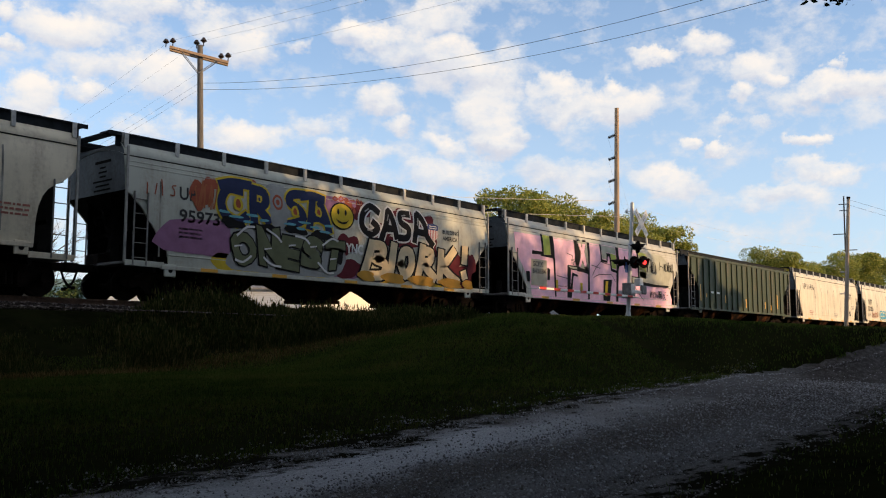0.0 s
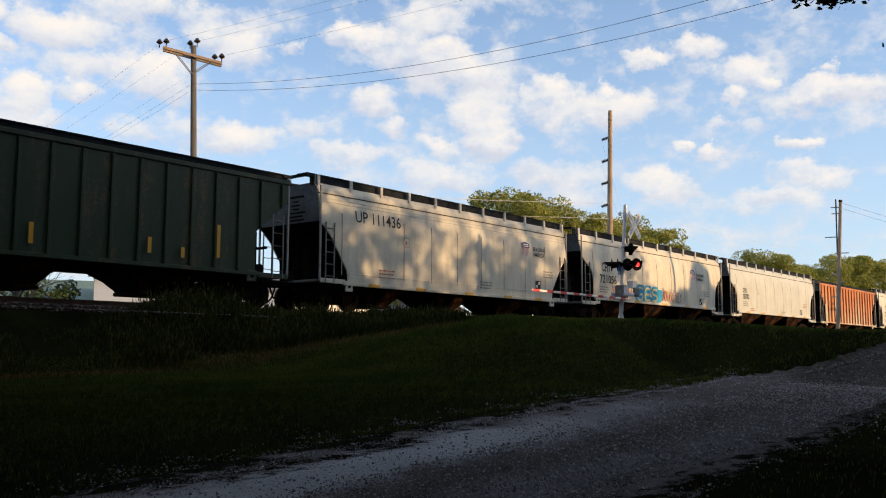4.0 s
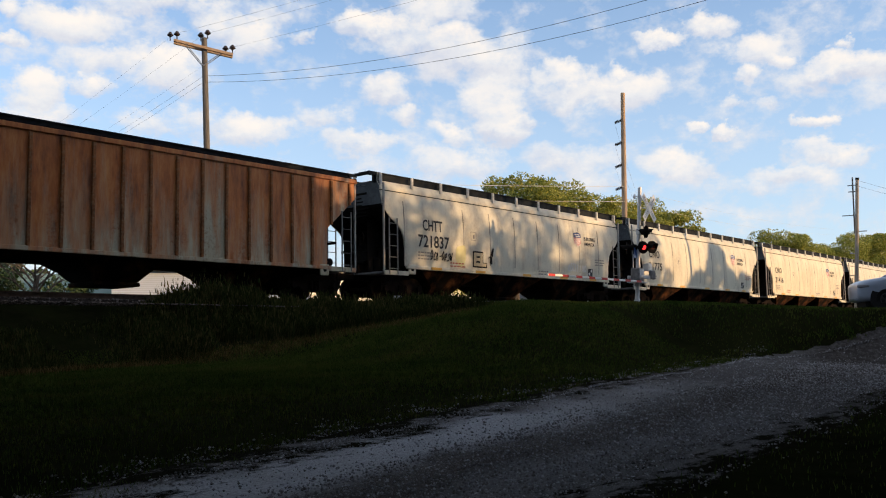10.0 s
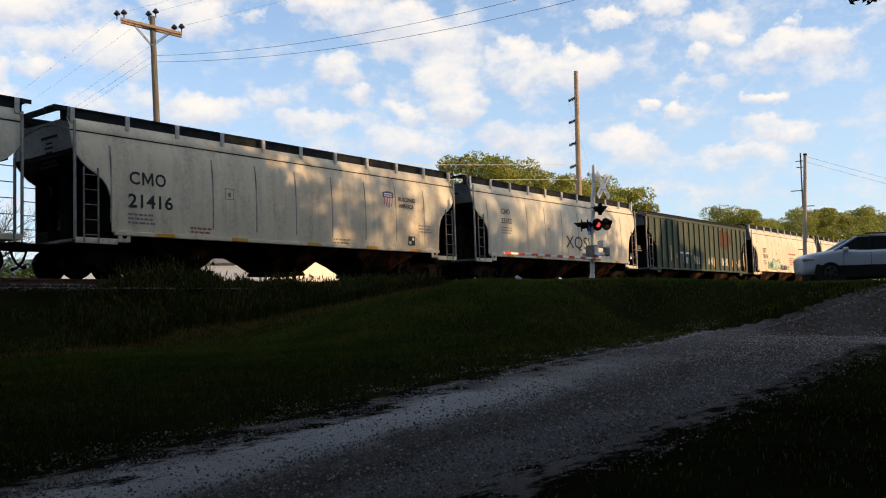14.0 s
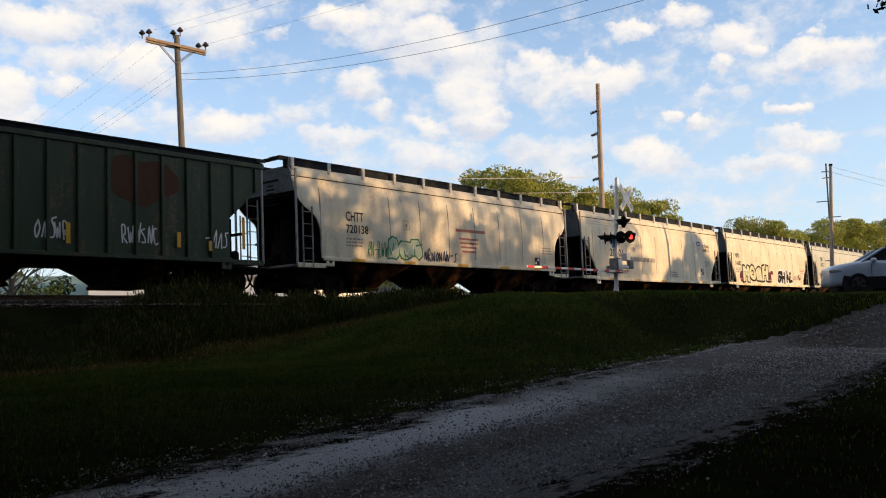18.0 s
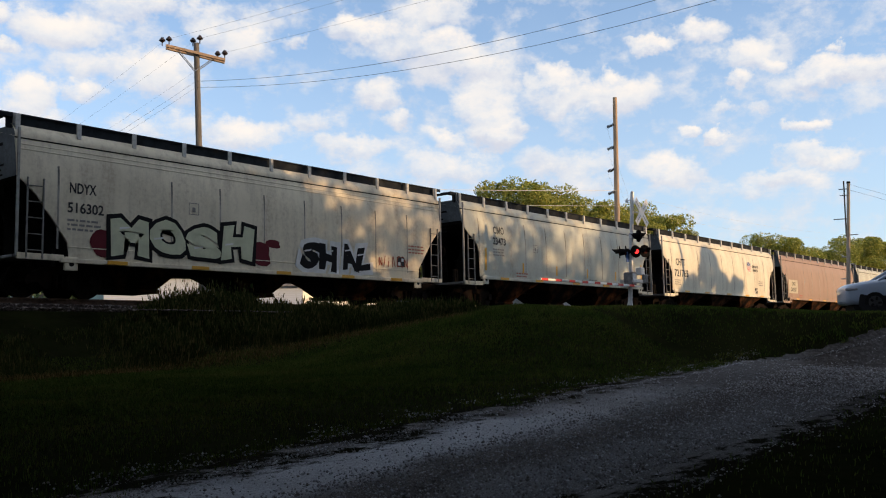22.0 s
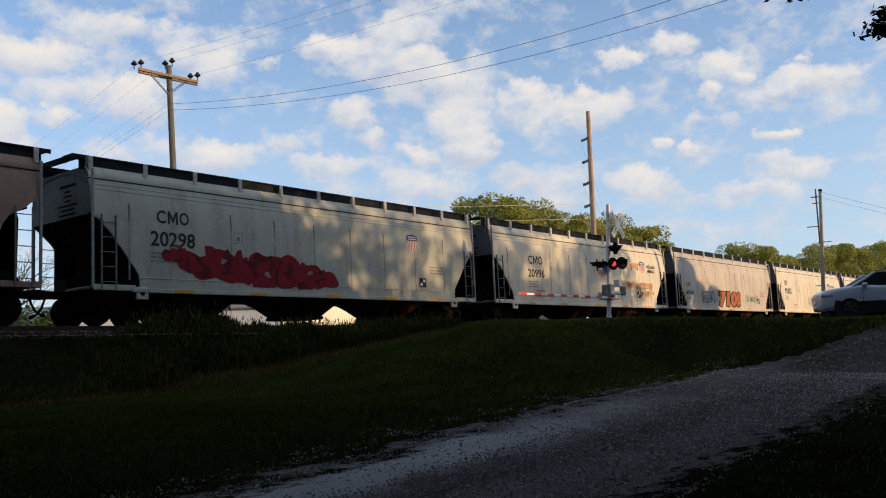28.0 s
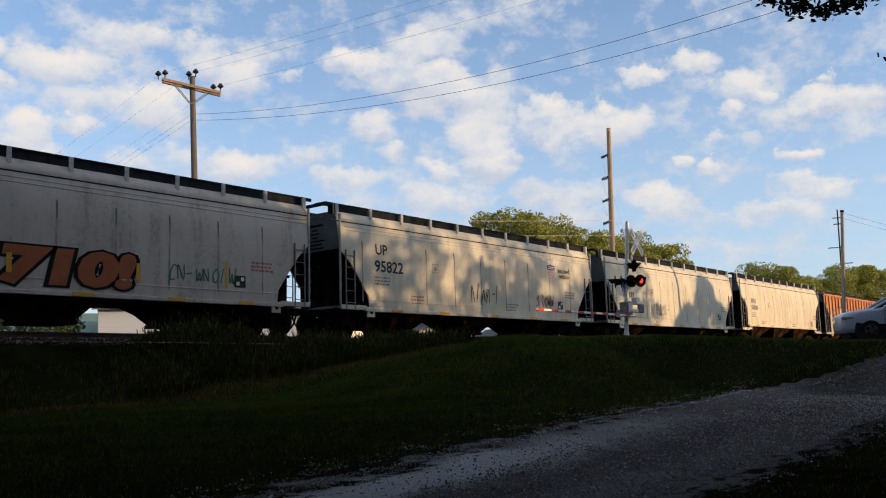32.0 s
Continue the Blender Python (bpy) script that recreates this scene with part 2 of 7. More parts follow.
def ground_z(x, y):
    """Height of the lawn, the approach and the land beyond the line."""
    base = -2.9 + 1.0 * step(0, 17, y)
    y0 = 11.4 - 1.35 * (min(max(x, 26.7), 36) - 26.7)
    m = step(y0, y0 + 5.0, y) * step(13, 24, x)
    shelf = -0.62 + 0.37 * step(9, 15, y)
    z = base + (shelf - base) * m * 0.98
    bed = step(17.6, 21.4, y) * (1 - step(29, 34, y))
    z = z + (-0.42 - z) * bed
    z = z + (-0.75 - z) * step(29, 36, y)
    return z


def surface(x, y):
    return ground_z(x, y) + 0.03 * noise.noise((x * 0.7, y * 0.7, 0))


def lane_edges(x):
    """Near and far edge of the gravel lane."""
    rag = 1.0 - 0.8 * step(22, 27, x)
    far = float(np.interp(x, (-14, 0, 15.5, 21, 25.8, 27.2), (3.2, 6.2, 9.5, 10.1, 10.85, 11.3))) - 0.75 * max(0.0, x - 27.2) + rag * (0.20 * noise.noise((x * 0.45, 3.1, 0)) + 0.12 * noise.noise((x * 1.9, 7.1, 0)))
    near = 3.4 + 0.078 * min(x, 26.5) - 0.5 * max(0.0, x - 26.5) + 0.25 * noise.noise((x * 0.5, 11.7, 0)) + 0.14 * noise.noise((x * 2.1, 1.1, 0))
    far = max(far, near + 2.6)
    return near, far


def road_x(y):
    """Middle of the road that climbs to the crossing."""
    return 37.2 - 0.62 * (y - 9.0)


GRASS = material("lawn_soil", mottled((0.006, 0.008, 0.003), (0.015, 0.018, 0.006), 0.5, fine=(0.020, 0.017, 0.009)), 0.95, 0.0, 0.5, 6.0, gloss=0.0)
BLADE = material("grass_blades", lambda g, co: g.ramp(g.math("MULTIPLY_ADD", g.add("ShaderNodeNewGeometry").outputs["Random Per Island"], 0.25, g.math("MULTIPLY", g.noise(stretched(g, co, 0.5, 1.2, 1.0), 0.7, 5.0, 0.65), 0.75)), [(0.30, (0.024, 0.050, 0.010)), (0.52, (0.072, 0.104, 0.021)), (0.76, (0.125, 0.112, 0.036))]), 0.8, gloss=0.0)
WEED = material("tall_weeds", lambda g, co: g.ramp(g.math("MULTIPLY_ADD", g.add("ShaderNodeNewGeometry").outputs["Random Per Island"], 0.6, g.math("MULTIPLY", g.noise(co, 0.8, 3.0), 0.4)), [(0.25, (0.018, 0.030, 0.008)), (0.6, (0.050, 0.060, 0.018)), (0.85, (0.15, 0.115, 0.05))]), 0.8, gloss=0.0)
STRAW = material("dry_straw", lambda g, co: g.ramp(g.add("ShaderNodeNewGeometry").outputs["Random Per Island"], [(0.2, (0.06, 0.045, 0.016)), (0.9, (0.19, 0.135, 0.055))]), 0.9, gloss=0.0)


def lane_paint(g, co):
    """A pale packed wheel track, a dull crown of dirt and a strip of loose stone."""
    sep = g.add("ShaderNodeSeparateXYZ", {0: co})
    x, y = sep.outputs[0], sep.outputs[1]
    near = g.math("MULTIPLY_ADD", x, 0.078, 3.4)
    wide = g.math("MULTIPLY_ADD", x, 0.116, 2.68)
    q = g.math("DIVIDE", g.math("SUBTRACT", y, near), wide)
    q = g.math("ADD", q, g.math("MULTIPLY_ADD", g.noise(co, 0.5, 4.0, 0.6), 0.34, -0.17))
    band = g.ramp(q, [(0.0, (0.14, 0.142, 0.148)), (0.30, (0.24, 0.247, 0.26)), (0.42, (0.10, 0.094, 0.092)), (0.54, (0.13, 0.122, 0.12)), (0.66, (0.50, 0.52, 0.55)), (0.84, (0.54, 0.56, 0.59)), (0.97, (0.16, 0.155, 0.155))])
    grit = g.noise(co, 30.0, 4.0, 0.7)
    c = g.mix(g.math("MULTIPLY", g.ramp(grit, [(0.40, 0.0), (0.66, 1.0)]), 0.45), band, (0.12, 0.112, 0.105))
    c = g.mix(g.math("MULTIPLY", g.ramp(g.noise(co, 55.0, 3.0, 0.6), [(0.56, 0.0), (0.70, 1.0)]), 0.5), c, (0.70, 0.68, 0.66))
    damp = g.ramp(g.noise(co, 0.25, 3.0, 0.5), [(0.50, 0.0), (0.66, 0.4)])
    c = g.mix(damp, c, (0.16, 0.15, 0.14))
    # far lane darkened in colour, standing in for the shade at its road end
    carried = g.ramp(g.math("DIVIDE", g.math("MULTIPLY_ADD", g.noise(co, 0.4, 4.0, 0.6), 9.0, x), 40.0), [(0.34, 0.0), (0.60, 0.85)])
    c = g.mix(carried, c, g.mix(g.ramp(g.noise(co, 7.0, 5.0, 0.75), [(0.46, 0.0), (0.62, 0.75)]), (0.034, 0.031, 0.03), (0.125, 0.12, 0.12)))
    # earth and moss that creep in over both edges in long ragged tongues
    tongue = g.noise(stretched(g, co, 0.5, 1.4, 1.0), 2.2, 7.0, 0.75)
    inward = g.math("MINIMUM", g.math("SUBTRACT", y, near), g.math("SUBTRACT", g.math("ADD", near, wide), y))
    soil = g.ramp(g.math("MULTIPLY_ADD", tongue, -4.2, g.math("ADD", inward, 2.12)), [(0.0, 1.0), (0.30, 0.0)])
    return g.mix(soil, c, g.mix(g.noise(co, 9.0, 4.0, 0.7), (0.005, 0.006, 0.0035), (0.024, 0.022, 0.014)))


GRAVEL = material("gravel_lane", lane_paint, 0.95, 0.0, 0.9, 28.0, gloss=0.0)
STONE = material("loose_stone", lambda g, co: g.ramp(g.add("ShaderNodeNewGeometry").outputs["Random Per Island"], [(0.0, (0.13, 0.12, 0.115)), (0.5, (0.22, 0.226, 0.24)), (0.85, (0.38, 0.39, 0.415)), (1.0, (0.54, 0.555, 0.59))]), 0.9, gloss=0.0)
BALLAST = material("ballast_stone", lambda g, co: g.ramp(g.add("ShaderNodeNewGeometry").outputs["Random Per Island"], [(0.0, (0.035, 0.03, 0.028)), (0.6, (0.12, 0.098, 0.09)), (1.0, (0.26, 0.225, 0.21))]), 0.9, gloss=0.0)
ASPHALT = material("worn_asphalt", mottled((0.035, 0.034, 0.033), (0.065, 0.063, 0.06), 2.0, fine=(0.10, 0.095, 0.09)), 0.95, 0.0, 0.4, 40.0, gloss=0.0)
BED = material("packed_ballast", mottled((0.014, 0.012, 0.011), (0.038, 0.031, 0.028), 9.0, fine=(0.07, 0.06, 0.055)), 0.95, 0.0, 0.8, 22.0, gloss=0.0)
TIE = material("creosoted_tie", mottled((0.03, 0.022, 0.017), (0.07, 0.05, 0.038), 5.0), 0.9, 0.0, 0.4)
RAIL = material("rusty_rail", mottled((0.06, 0.035, 0.022), (0.12, 0.07, 0.045), 8.0), 0.6, 0.4)


def sheet(name, verts, faces, mat, smooth=True):
    me = bpy.data.meshes.new(name)
    me.from_pydata(verts, [], faces)
    if smooth:
        me.polygons.foreach_set("use_smooth", [True] * len(faces))
    me.materials.append(mat)
    return me


def grid_faces(nx, ny):
    return [(j * nx + i, j * nx + i + 1, (j + 1) * nx + i + 1, (j + 1) * nx + i) for j in range(ny - 1) for i in range(nx - 1)]


def build_ground():
    xs = sorted({round(v, 2) for v in [-4000, -1500, -600, -250, -120, -60, -30] + [-15 + 0.6 * i for i in range(150)] + [85, 100, 130, 180, 260, 400, 700, 1500, 4000]})
    ys = sorted({round(v, 2) for v in [-4000, -1500, -500, -200, -90, -45, -20] + [-8 + 0.5 * i for i in range(90)] + [42, 50, 60, 80, 120, 200, 350, 700, 1500, 4000]})
    verts = [(x, y, surface(x, y)) for y in ys for x in xs]
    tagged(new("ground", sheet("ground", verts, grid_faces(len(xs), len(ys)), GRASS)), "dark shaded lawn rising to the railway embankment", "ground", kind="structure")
    # gravel lane
    verts, n = [], 9
    lx = [-14 + 0.4 * i for i in range(150)]
    for x in lx:
        a, b = lane_edges(x)
        a, b = a - 0.45, b + 0.45 * (1 - step(20, 26, x))
        for k in range(n):
            y = a + (b - a) * k / (n - 1)
            rut = -0.03 * (math.exp(-((k - 2.4) / 0.8) ** 2) + math.exp(-((k - 5.6) / 0.8) ** 2))
            verts.append((x, y, surface(x, y) + (0.045 + 0.05 * step(20, 25, x) if 0 < k < n - 1 else -0.02) + rut))
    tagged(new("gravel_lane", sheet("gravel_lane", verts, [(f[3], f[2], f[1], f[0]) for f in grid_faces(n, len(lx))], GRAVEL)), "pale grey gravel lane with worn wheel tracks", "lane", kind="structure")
    # asphalt apron on the other side of a strip of grass
    verts = []
    for x in lx:
        a, b = lane_edges(x)
        for k in range(5):
            y = -9 + (a - 2.3 + 9) * k / 4
            verts.append((x, y, surface(x, y) + 0.02))
    keep = [f for f in grid_faces(5, len(lx)) if verts[f[0]][0] > 7.5]
    tagged(new("apron", sheet("apron", verts, [f[::-1] for f in keep], ASPHALT)), "dark asphalt apron beside the gravel lane", "driveway", kind="structure")
    # road over the crossing
    verts = []
    ry = [-60 + 1.0 * i for i in range(150)]
    for y in ry:
        for k in (-3.1, -1.5, 0, 1.5, 3.1):
            x = road_x(y) + k
            z = max(surface(x, y) + 0.025, -0.03 if abs(y - RAIL_Y) < 1.6 else -9)
            verts.append((x, y, z))
    tagged(new("road", sheet("road", verts, grid_faces(5, len(ry)), ASPHALT)), "narrow worn asphalt road climbing to the crossing", "road", kind="structure")


def stones(name, spots, mat, label, category):
    """Many small angular stones as one mesh."""
    spots = np.array(spots)
    n = len(spots)
    rs = np.random.RandomState(3)
    octa = np.array([(1, 0, 0), (0, 1, 0), (-1, 0, 0), (0, -1, 0), (0, 0, 0.8), (0, 0, -0.6)])
    ang = rs.rand(n) * 6.28
    v = octa[None] * (0.7 + 0.6 * rs.rand(n, 6, 1)) * spots[:, None, 3:4]
    c, s = np.cos(ang)[:, None], np.sin(ang)[:, None]
    vx, vy = v[..., 0] * c - v[..., 1] * s, v[..., 0] * s + v[..., 1] * c
    v = np.stack([vx, vy, v[..., 2]], -1) + spots[:, None, :3]
    f = np.array([(0, 1, 4), (1, 2, 4), (2, 3, 4), (3, 0, 4), (1, 0, 5), (2, 1, 5), (3, 2, 5), (0, 3, 5)])
    f = (f[None] + 6 * np.arange(n)[:, None, None]).reshape(-1, 3)
    return tagged(new(name, sheet(name, v.reshape(-1, 3).tolist(), f.tolist(), mat, False)), label, category, kind="stuff")


def blades(name, spots, mat, label, category, lean=0.35):
    """Grass blades, each a bent strip of two faces; spots are x, y, z, height, width."""
    s = np.array(spots)
    n = len(s)
    rs = np.random.RandomState(8)
    a = rs.rand(n) * 6.28
    b = rs.rand(n) * 6.28
    dx, dy = np.cos(a) * s[:, 4] / 2, np.sin(a) * s[:, 4] / 2
    lx, ly = np.cos(b) * s[:, 3] * lean * rs.rand(n), np.sin(b) * s[:, 3] * lean * rs.rand(n)
    z = s[:, 2]
    v = np.stack([np.stack([s[:, 0] - dx, s[:, 1] - dy, z - 0.02], -1), np.stack([s[:, 0] + dx, s[:, 1] + dy, z - 0.02], -1),
                  np.stack([s[:, 0] + lx * 0.35 + dx * 0.8, s[:, 1] + ly * 0.35 + dy * 0.8, z + s[:, 3] * 0.6], -1), np.stack([s[:, 0] + lx * 0.35 - dx * 0.8, s[:, 1] + ly * 0.35 - dy * 0.8, z + s[:, 3] * 0.6], -1),
                  np.stack([s[:, 0] + lx, s[:, 1] + ly, z + s[:, 3]], -1)], 1)
    o = 5 * np.arange(n)
    faces = [(i, i + 1, i + 2, i + 3) for i in o.tolist()] + [(i + 3, i + 2, i + 4) for i in o.tolist()]
    return tagged(new(name, sheet(name, v.reshape(-1, 3).tolist(), faces, mat, False)), label, category, kind="stuff")


def build_cover():
    spots = []
    while len(spots) < 46000:
        x = 2.5 + 32 * rnd.random() ** 1.35
        a, b = lane_edges(x)
        q = rnd.random() if rnd.random() < 0.75 else 0.5 + 0.6 * (rnd.random() - 0.5) * 2
        if 0.62 < q < 0.97 and rnd.random() < 0.8:
            continue
        q = min(max(q, 0.06), 0.90)
        y = a + (b - a) * q + rnd.gauss(0, 0.06 if x < 14 else 0.03)
        lift = (0.045 + 0.05 * step(20, 25, x)) * step(-0.02, 0.12, q) * step(-0.02, 0.12, 1 - q)
        spots.append((x, y, surface(x, y) + lift, (0.006 + 0.012 * rnd.random() ** 3) * (1 + x / 40)))
    while len(spots) < 50500:
        x = 2.5 + 26 * rnd.random() ** 1.3
        a, b = lane_edges(x)
        out = rnd.gauss(0.0, 0.26)
        y = b + out if rnd.random() < 0.75 else a - out
        if noise.noise((x * 1.1, y * 3.0, 4)) + 0.5 * noise.noise((x * 3.1, y * 8.0, 2)) > -0.02:
            spots.append((x, y, surface(x, y) + 0.03, (0.006 + 0.010 * rnd.random() ** 2) * (1 + x / 40)))
    stones("gravel", spots, STONE, "loose pale grey stones lying on the lane", "gravel")
    spots = []
    while len(spots) < 24000:
        x, y = 3 + 62 * rnd.random() ** 1.4, 19.6 + 3.6 * rnd.random()
        spots.append((x, y, max(surface(x, y), -0.45 + 0.23 * step(RAIL_Y - 2.1, RAIL_Y - 1.55, y)) + 0.02, 0.015 + 0.025 * rnd.random()))
    stones("ballast", spots, BALLAST, "dark crushed stone beside the track", "ballast")
    # mown lawn with thinner, longer tufts at the edges of the lane
    spots = []
    while len(spots) < 235000:
        x, y = 1 + 46 * rnd.random() ** 1.3, 0.5 + 18.3 * rnd.random()
        a, b = lane_edges(x)
        ragged = 0.45 * noise.noise((x * 0.7, y * 1.9, 5)) + 0.42 * noise.noise((x * 2.3, y * 5.0, 9)) + rnd.gauss(0, 0.07)
        if a + 0.1 - 1.5 * ragged < y < b - 0.2 + 1.7 * ragged or (x > 8 and y < a - 2.3) or abs(x - road_x(y)) < 3.1 or math.atan2(y, x) > 1.25:
            continue
        # bare edge by the lane; the wider thinning to dark soil imitates shade
        worn = 0.12 + 0.88 * step(0.35, 4.0 + 0.16 * max(0.0, x - 10), y - b + 1.2 * ragged) if y > b else 0.05
        if -0.3 < y - b < 0.45 and noise.noise((x * 1.4, y * 2.5, 3)) > -0.05:
            worn = max(worn, 0.6)
        if rnd.random() > worn:
            continue
        h = (0.022 + 0.035 * rnd.random()) * (1.5 if min(abs(y - a), abs(y - b)) < 0.3 else 1) * (1 + x / 50)
        spots.append((x, y, surface(x, y), h, 0.007 + x * 0.0006))
    blades("lawn_grass", spots, BLADE, "short mown grass in deep shade", "grass", 0.7)
    # weeds on the embankment, thick towards the crossing and lower where the stone bed begins
    spots = []
    while len(spots) < 105000:
        x, y = 4 + 20 * rnd.random(), 16.2 + 4.9 * rnd.random()
        foot = weed_foot(x)
        clump = noise.noise((x * 0.45, y * 0.6, 2.0)) + 0.5 * noise.noise((x * 1.7, y * 1.9, 6.0))
        tall = step(10.0, 14.5, x) * (1 - 0.72 * step(16.0, 20.0, x))
        edge = step(foot - 0.1, foot + 0.5, y + 0.3 * clump) * (1 - step(19.3 + 1.3 * tall, 19.9 + 1.3 * tall, y + 0.5 * clump)) * (1 - step(20.5, 23.5, x))
        if rnd.random() > edge * (0.35 + 0.65 * tall) or rnd.random() > 0.66 + clump:
            continue
        h = (0.24 + 0.58 * tall) * (0.3 + 0.85 * rnd.random()) * (0.55 + 0.7 * max(clump + 0.3, 0)) * (0.45 + 0.55 * edge) * (1.35 if rnd.random() < 0.08 else 0.9)
        spots.append((x, y, surface(x, y), h, 0.010 + 0.014 * rnd.random()))
        if h > 0.3:
            for k in range(2):
                u = 0.45 + 0.5 * rnd.random()
                spots.append((x + rnd.gauss(0, 0.05), y + rnd.gauss(0, 0.05), surface(x, y) + h * u, 0.05 + 0.10 * rnd.random(), 0.020 + 0.018 * rnd.random()))
    blades("tall_weeds", spots, WEED, "tall unmown weeds on the embankment", "weeds", 0.55)
    spots = []
    while len(spots) < 6000:
        x, y = 20 + 19 * rnd.random(), 16.2 + 2.6 * rnd.random()
        spots.append((x, y, surface(x, y), 0.05 + 0.07 * rnd.random(), 0.012))
    blades("fringe_grass", spots, BLADE, "ragged longer grass at the crest of the slope", "grass", 0.6)
    # straw-dry grass that the mower leaves at the foot of the weeds
    spots = []
    while len(spots) < 7000:
        x = 4 + 17 * rnd.random()
        y = weed_foot(x) + rnd.gauss(-0.12, 0.22) + 0.2 * noise.noise((x * 1.3, 4.0, 0))
        spots.append((x, y, surface(x, y), 0.05 + 0.10 * rnd.random(), 0.014))
    blades("dry_grass", spots, STRAW, "straw-coloured dry grass at the foot of the weeds", "grass", 0.9)


def weed_foot(x):
    """Where the mown lawn ends and the weeds begin."""
    return 15.2 + 3.4 * step(3.5, 14.0, x) - 2.2 * step(17.0, 22.5, x)


def build_track():
    track = tagged(new("railway_track"), "single railway track with rusty rails on timber ties", "railway track", kind="structure")
    tie = finish("tie", B(-0.115, 0.115, -1.3, 1.3, -0.34, -0.175, bevel=0.015), TIE)
    for i in range(190):
        shared("tie", tie, track, pose(-10 + 0.56 * i, RAIL_Y, 0, 0, 0, rnd.uniform(-1, 1)))
    for s in (-1, 1):
        bm = bmesh.new()
        y = RAIL_Y + s * 0.755
        box(bm, -300, 420, y - 0.036, y + 0.036, -0.045, 0.0)
        box(bm, -300, 420, y - 0.010, y + 0.010, -0.15, -0.045)
        box(bm, -300, 420, y - 0.07, y + 0.07, -0.175, -0.15)
        part("rail", bm, RAIL, track)
    bm = bmesh.new()
    prof = [(-2.1, -0.42), (-1.55, -0.19), (1.55, -0.19), (2.1, -0.42)]
    a = [bm.verts.new((-300, RAIL_Y + y, z - 0.03)) for y, z in prof]
    b = [bm.verts.new((420, RAIL_Y + y, z - 0.03)) for y, z in prof]
    for i in range(3):
        bm.faces.new((a[i], b[i], b[i + 1], a[i + 1]))
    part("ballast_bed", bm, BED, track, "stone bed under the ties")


build_ground()
build_cover()
build_track()

# ---------------------------------------------------------------- hopper cars
HALF = 8.42         # half of the body's length
WIDE = 1.60         # half of the body's width
SILL, EAVE = 1.07, 4.02


SILLS = {"curved": 1.28, "straight": 0.98, "ribbed": 1.07}


def end_cut(style):
    """Edge (x, z) of the cut-away end over the truck, from the sill up to the body's end."""
    z0 = SILLS[style]
    if style == "curved":
        cut = [(1.16, z0), (1.15, 1.9), (1.10, 2.25), (1.0, 2.52), (0.86, 2.72), (0.66, 2.86), (0.45, 2.98), (0.25, 3.16), (0.08, 3.38), (0.02, 3.5)]
    elif style == "straight":
        cut = [(1.45, z0), (1.40, 1.40), (1.20, 1.68), (0.95, 2.02), (0.55, 2.55), (0.22, 2.86), (0.02, 3.02)]
    else:
        cut = [(1.37, z0), (1.37, 2.34), (0.02, 3.52)]
    return [(HALF - d, z) for d, z in cut]


def side_outline(style):
    """Outline (x, z) of a side sheet, with the cut-away ends over the trucks."""
    right = end_cut(style) + [(HALF, EAVE)]
    return right + [(-x, z) for x, z in right[::-1]]


def profile_y(z, style):
    """Half width of the body at height z: curved cars bulge, the others lean in to the roof."""
    if style == "ribbed":
        return WIDE
    if style == "curved":
        return WIDE - 0.05 * ((z - 2.3) / 1.2) ** 2 - 0.05 * max(0.0, (z - 3.3) / 0.7) ** 2
    q = min(max((z - 2.9) / (EAVE - 2.9), 0), 1)
    return WIDE - 0.13 * q * q


def side_sheet(style, sgn):
    bm = bmesh.new()
    out = side_outline(style)
    right = out[:len(out) // 2]
    levels = []
    for (xa, za), (xb, zb) in zip(right[:-1], right[1:]):
        k = max(1, round((zb - za) / 0.25))
        levels += [(xa + (xb - xa) * i / k, za + (zb - za) * i / k) for i in range(k)]
    levels.append(right[-1])
    cols = (-1, -0.75, -0.5, -0.25, 0, 0.25, 0.5, 0.75, 1)
    layers = []
    for depth in (0.0, 0.03):
        layers.append([[bm.verts.new((x * s, sgn * (profile_y(z, style) - depth), z)) for s in cols] for x, z in levels])
    for k, rows in enumerate(layers):
        for ra, rb in zip(rows[:-1], rows[1:]):
            for i in range(8):
                q = (ra[i], ra[i + 1], rb[i + 1], rb[i])
                bm.faces.new(q if (sgn < 0) == (k == 0) else q[::-1])
    return bm


def roof(style):
    """Arched roof between the eaves."""
    bm = bmesh.new()
    ys = [-1, -0.94, -0.8, -0.5, 0, 0.5, 0.8, 0.94, 1]
    w = profile_y(EAVE, style)
    rise = 0.28 if style != "ribbed" else 0.16
    pts = [(w * y, EAVE + rise * (1 - abs(y) ** 2.2)) for y in ys]
    a = [bm.verts.new((-HALF, y, z)) for y, z in pts]
    b = [bm.verts.new((HALF, y, z)) for y, z in pts]
    for i in range(len(pts) - 1):
        bm.faces.new((a[i], b[i], b[i + 1], a[i + 1]))
    bmesh.ops.recalc_face_normals(bm, faces=bm.faces)
    for f in bm.faces:
        if f.normal.z < 0:
            f.normal_flip()
    return bm


def roof_edge(s, w):
    """Rolled edge where the side turns into the roof."""
    bm = bmesh.new()
    pts = [(w - 0.01, EAVE - 0.01), (w + 0.0, EAVE + 0.08), (w - 0.06, EAVE + 0.20), (1.30, EAVE + 0.33), (1.12, EAVE + 0.42)]
    rows = [[bm.verts.new((x * HALF, s * y, z)) for y, z in pts] for x in (-1, -0.5, 0, 0.5, 1)]
    for ra, rb in zip(rows[:-1], rows[1:]):
        for i in range(len(pts) - 1):
            q = (ra[i], rb[i], rb[i + 1], ra[i + 1])
            bm.faces.new(q if s < 0 else q[::-1])
    return bm


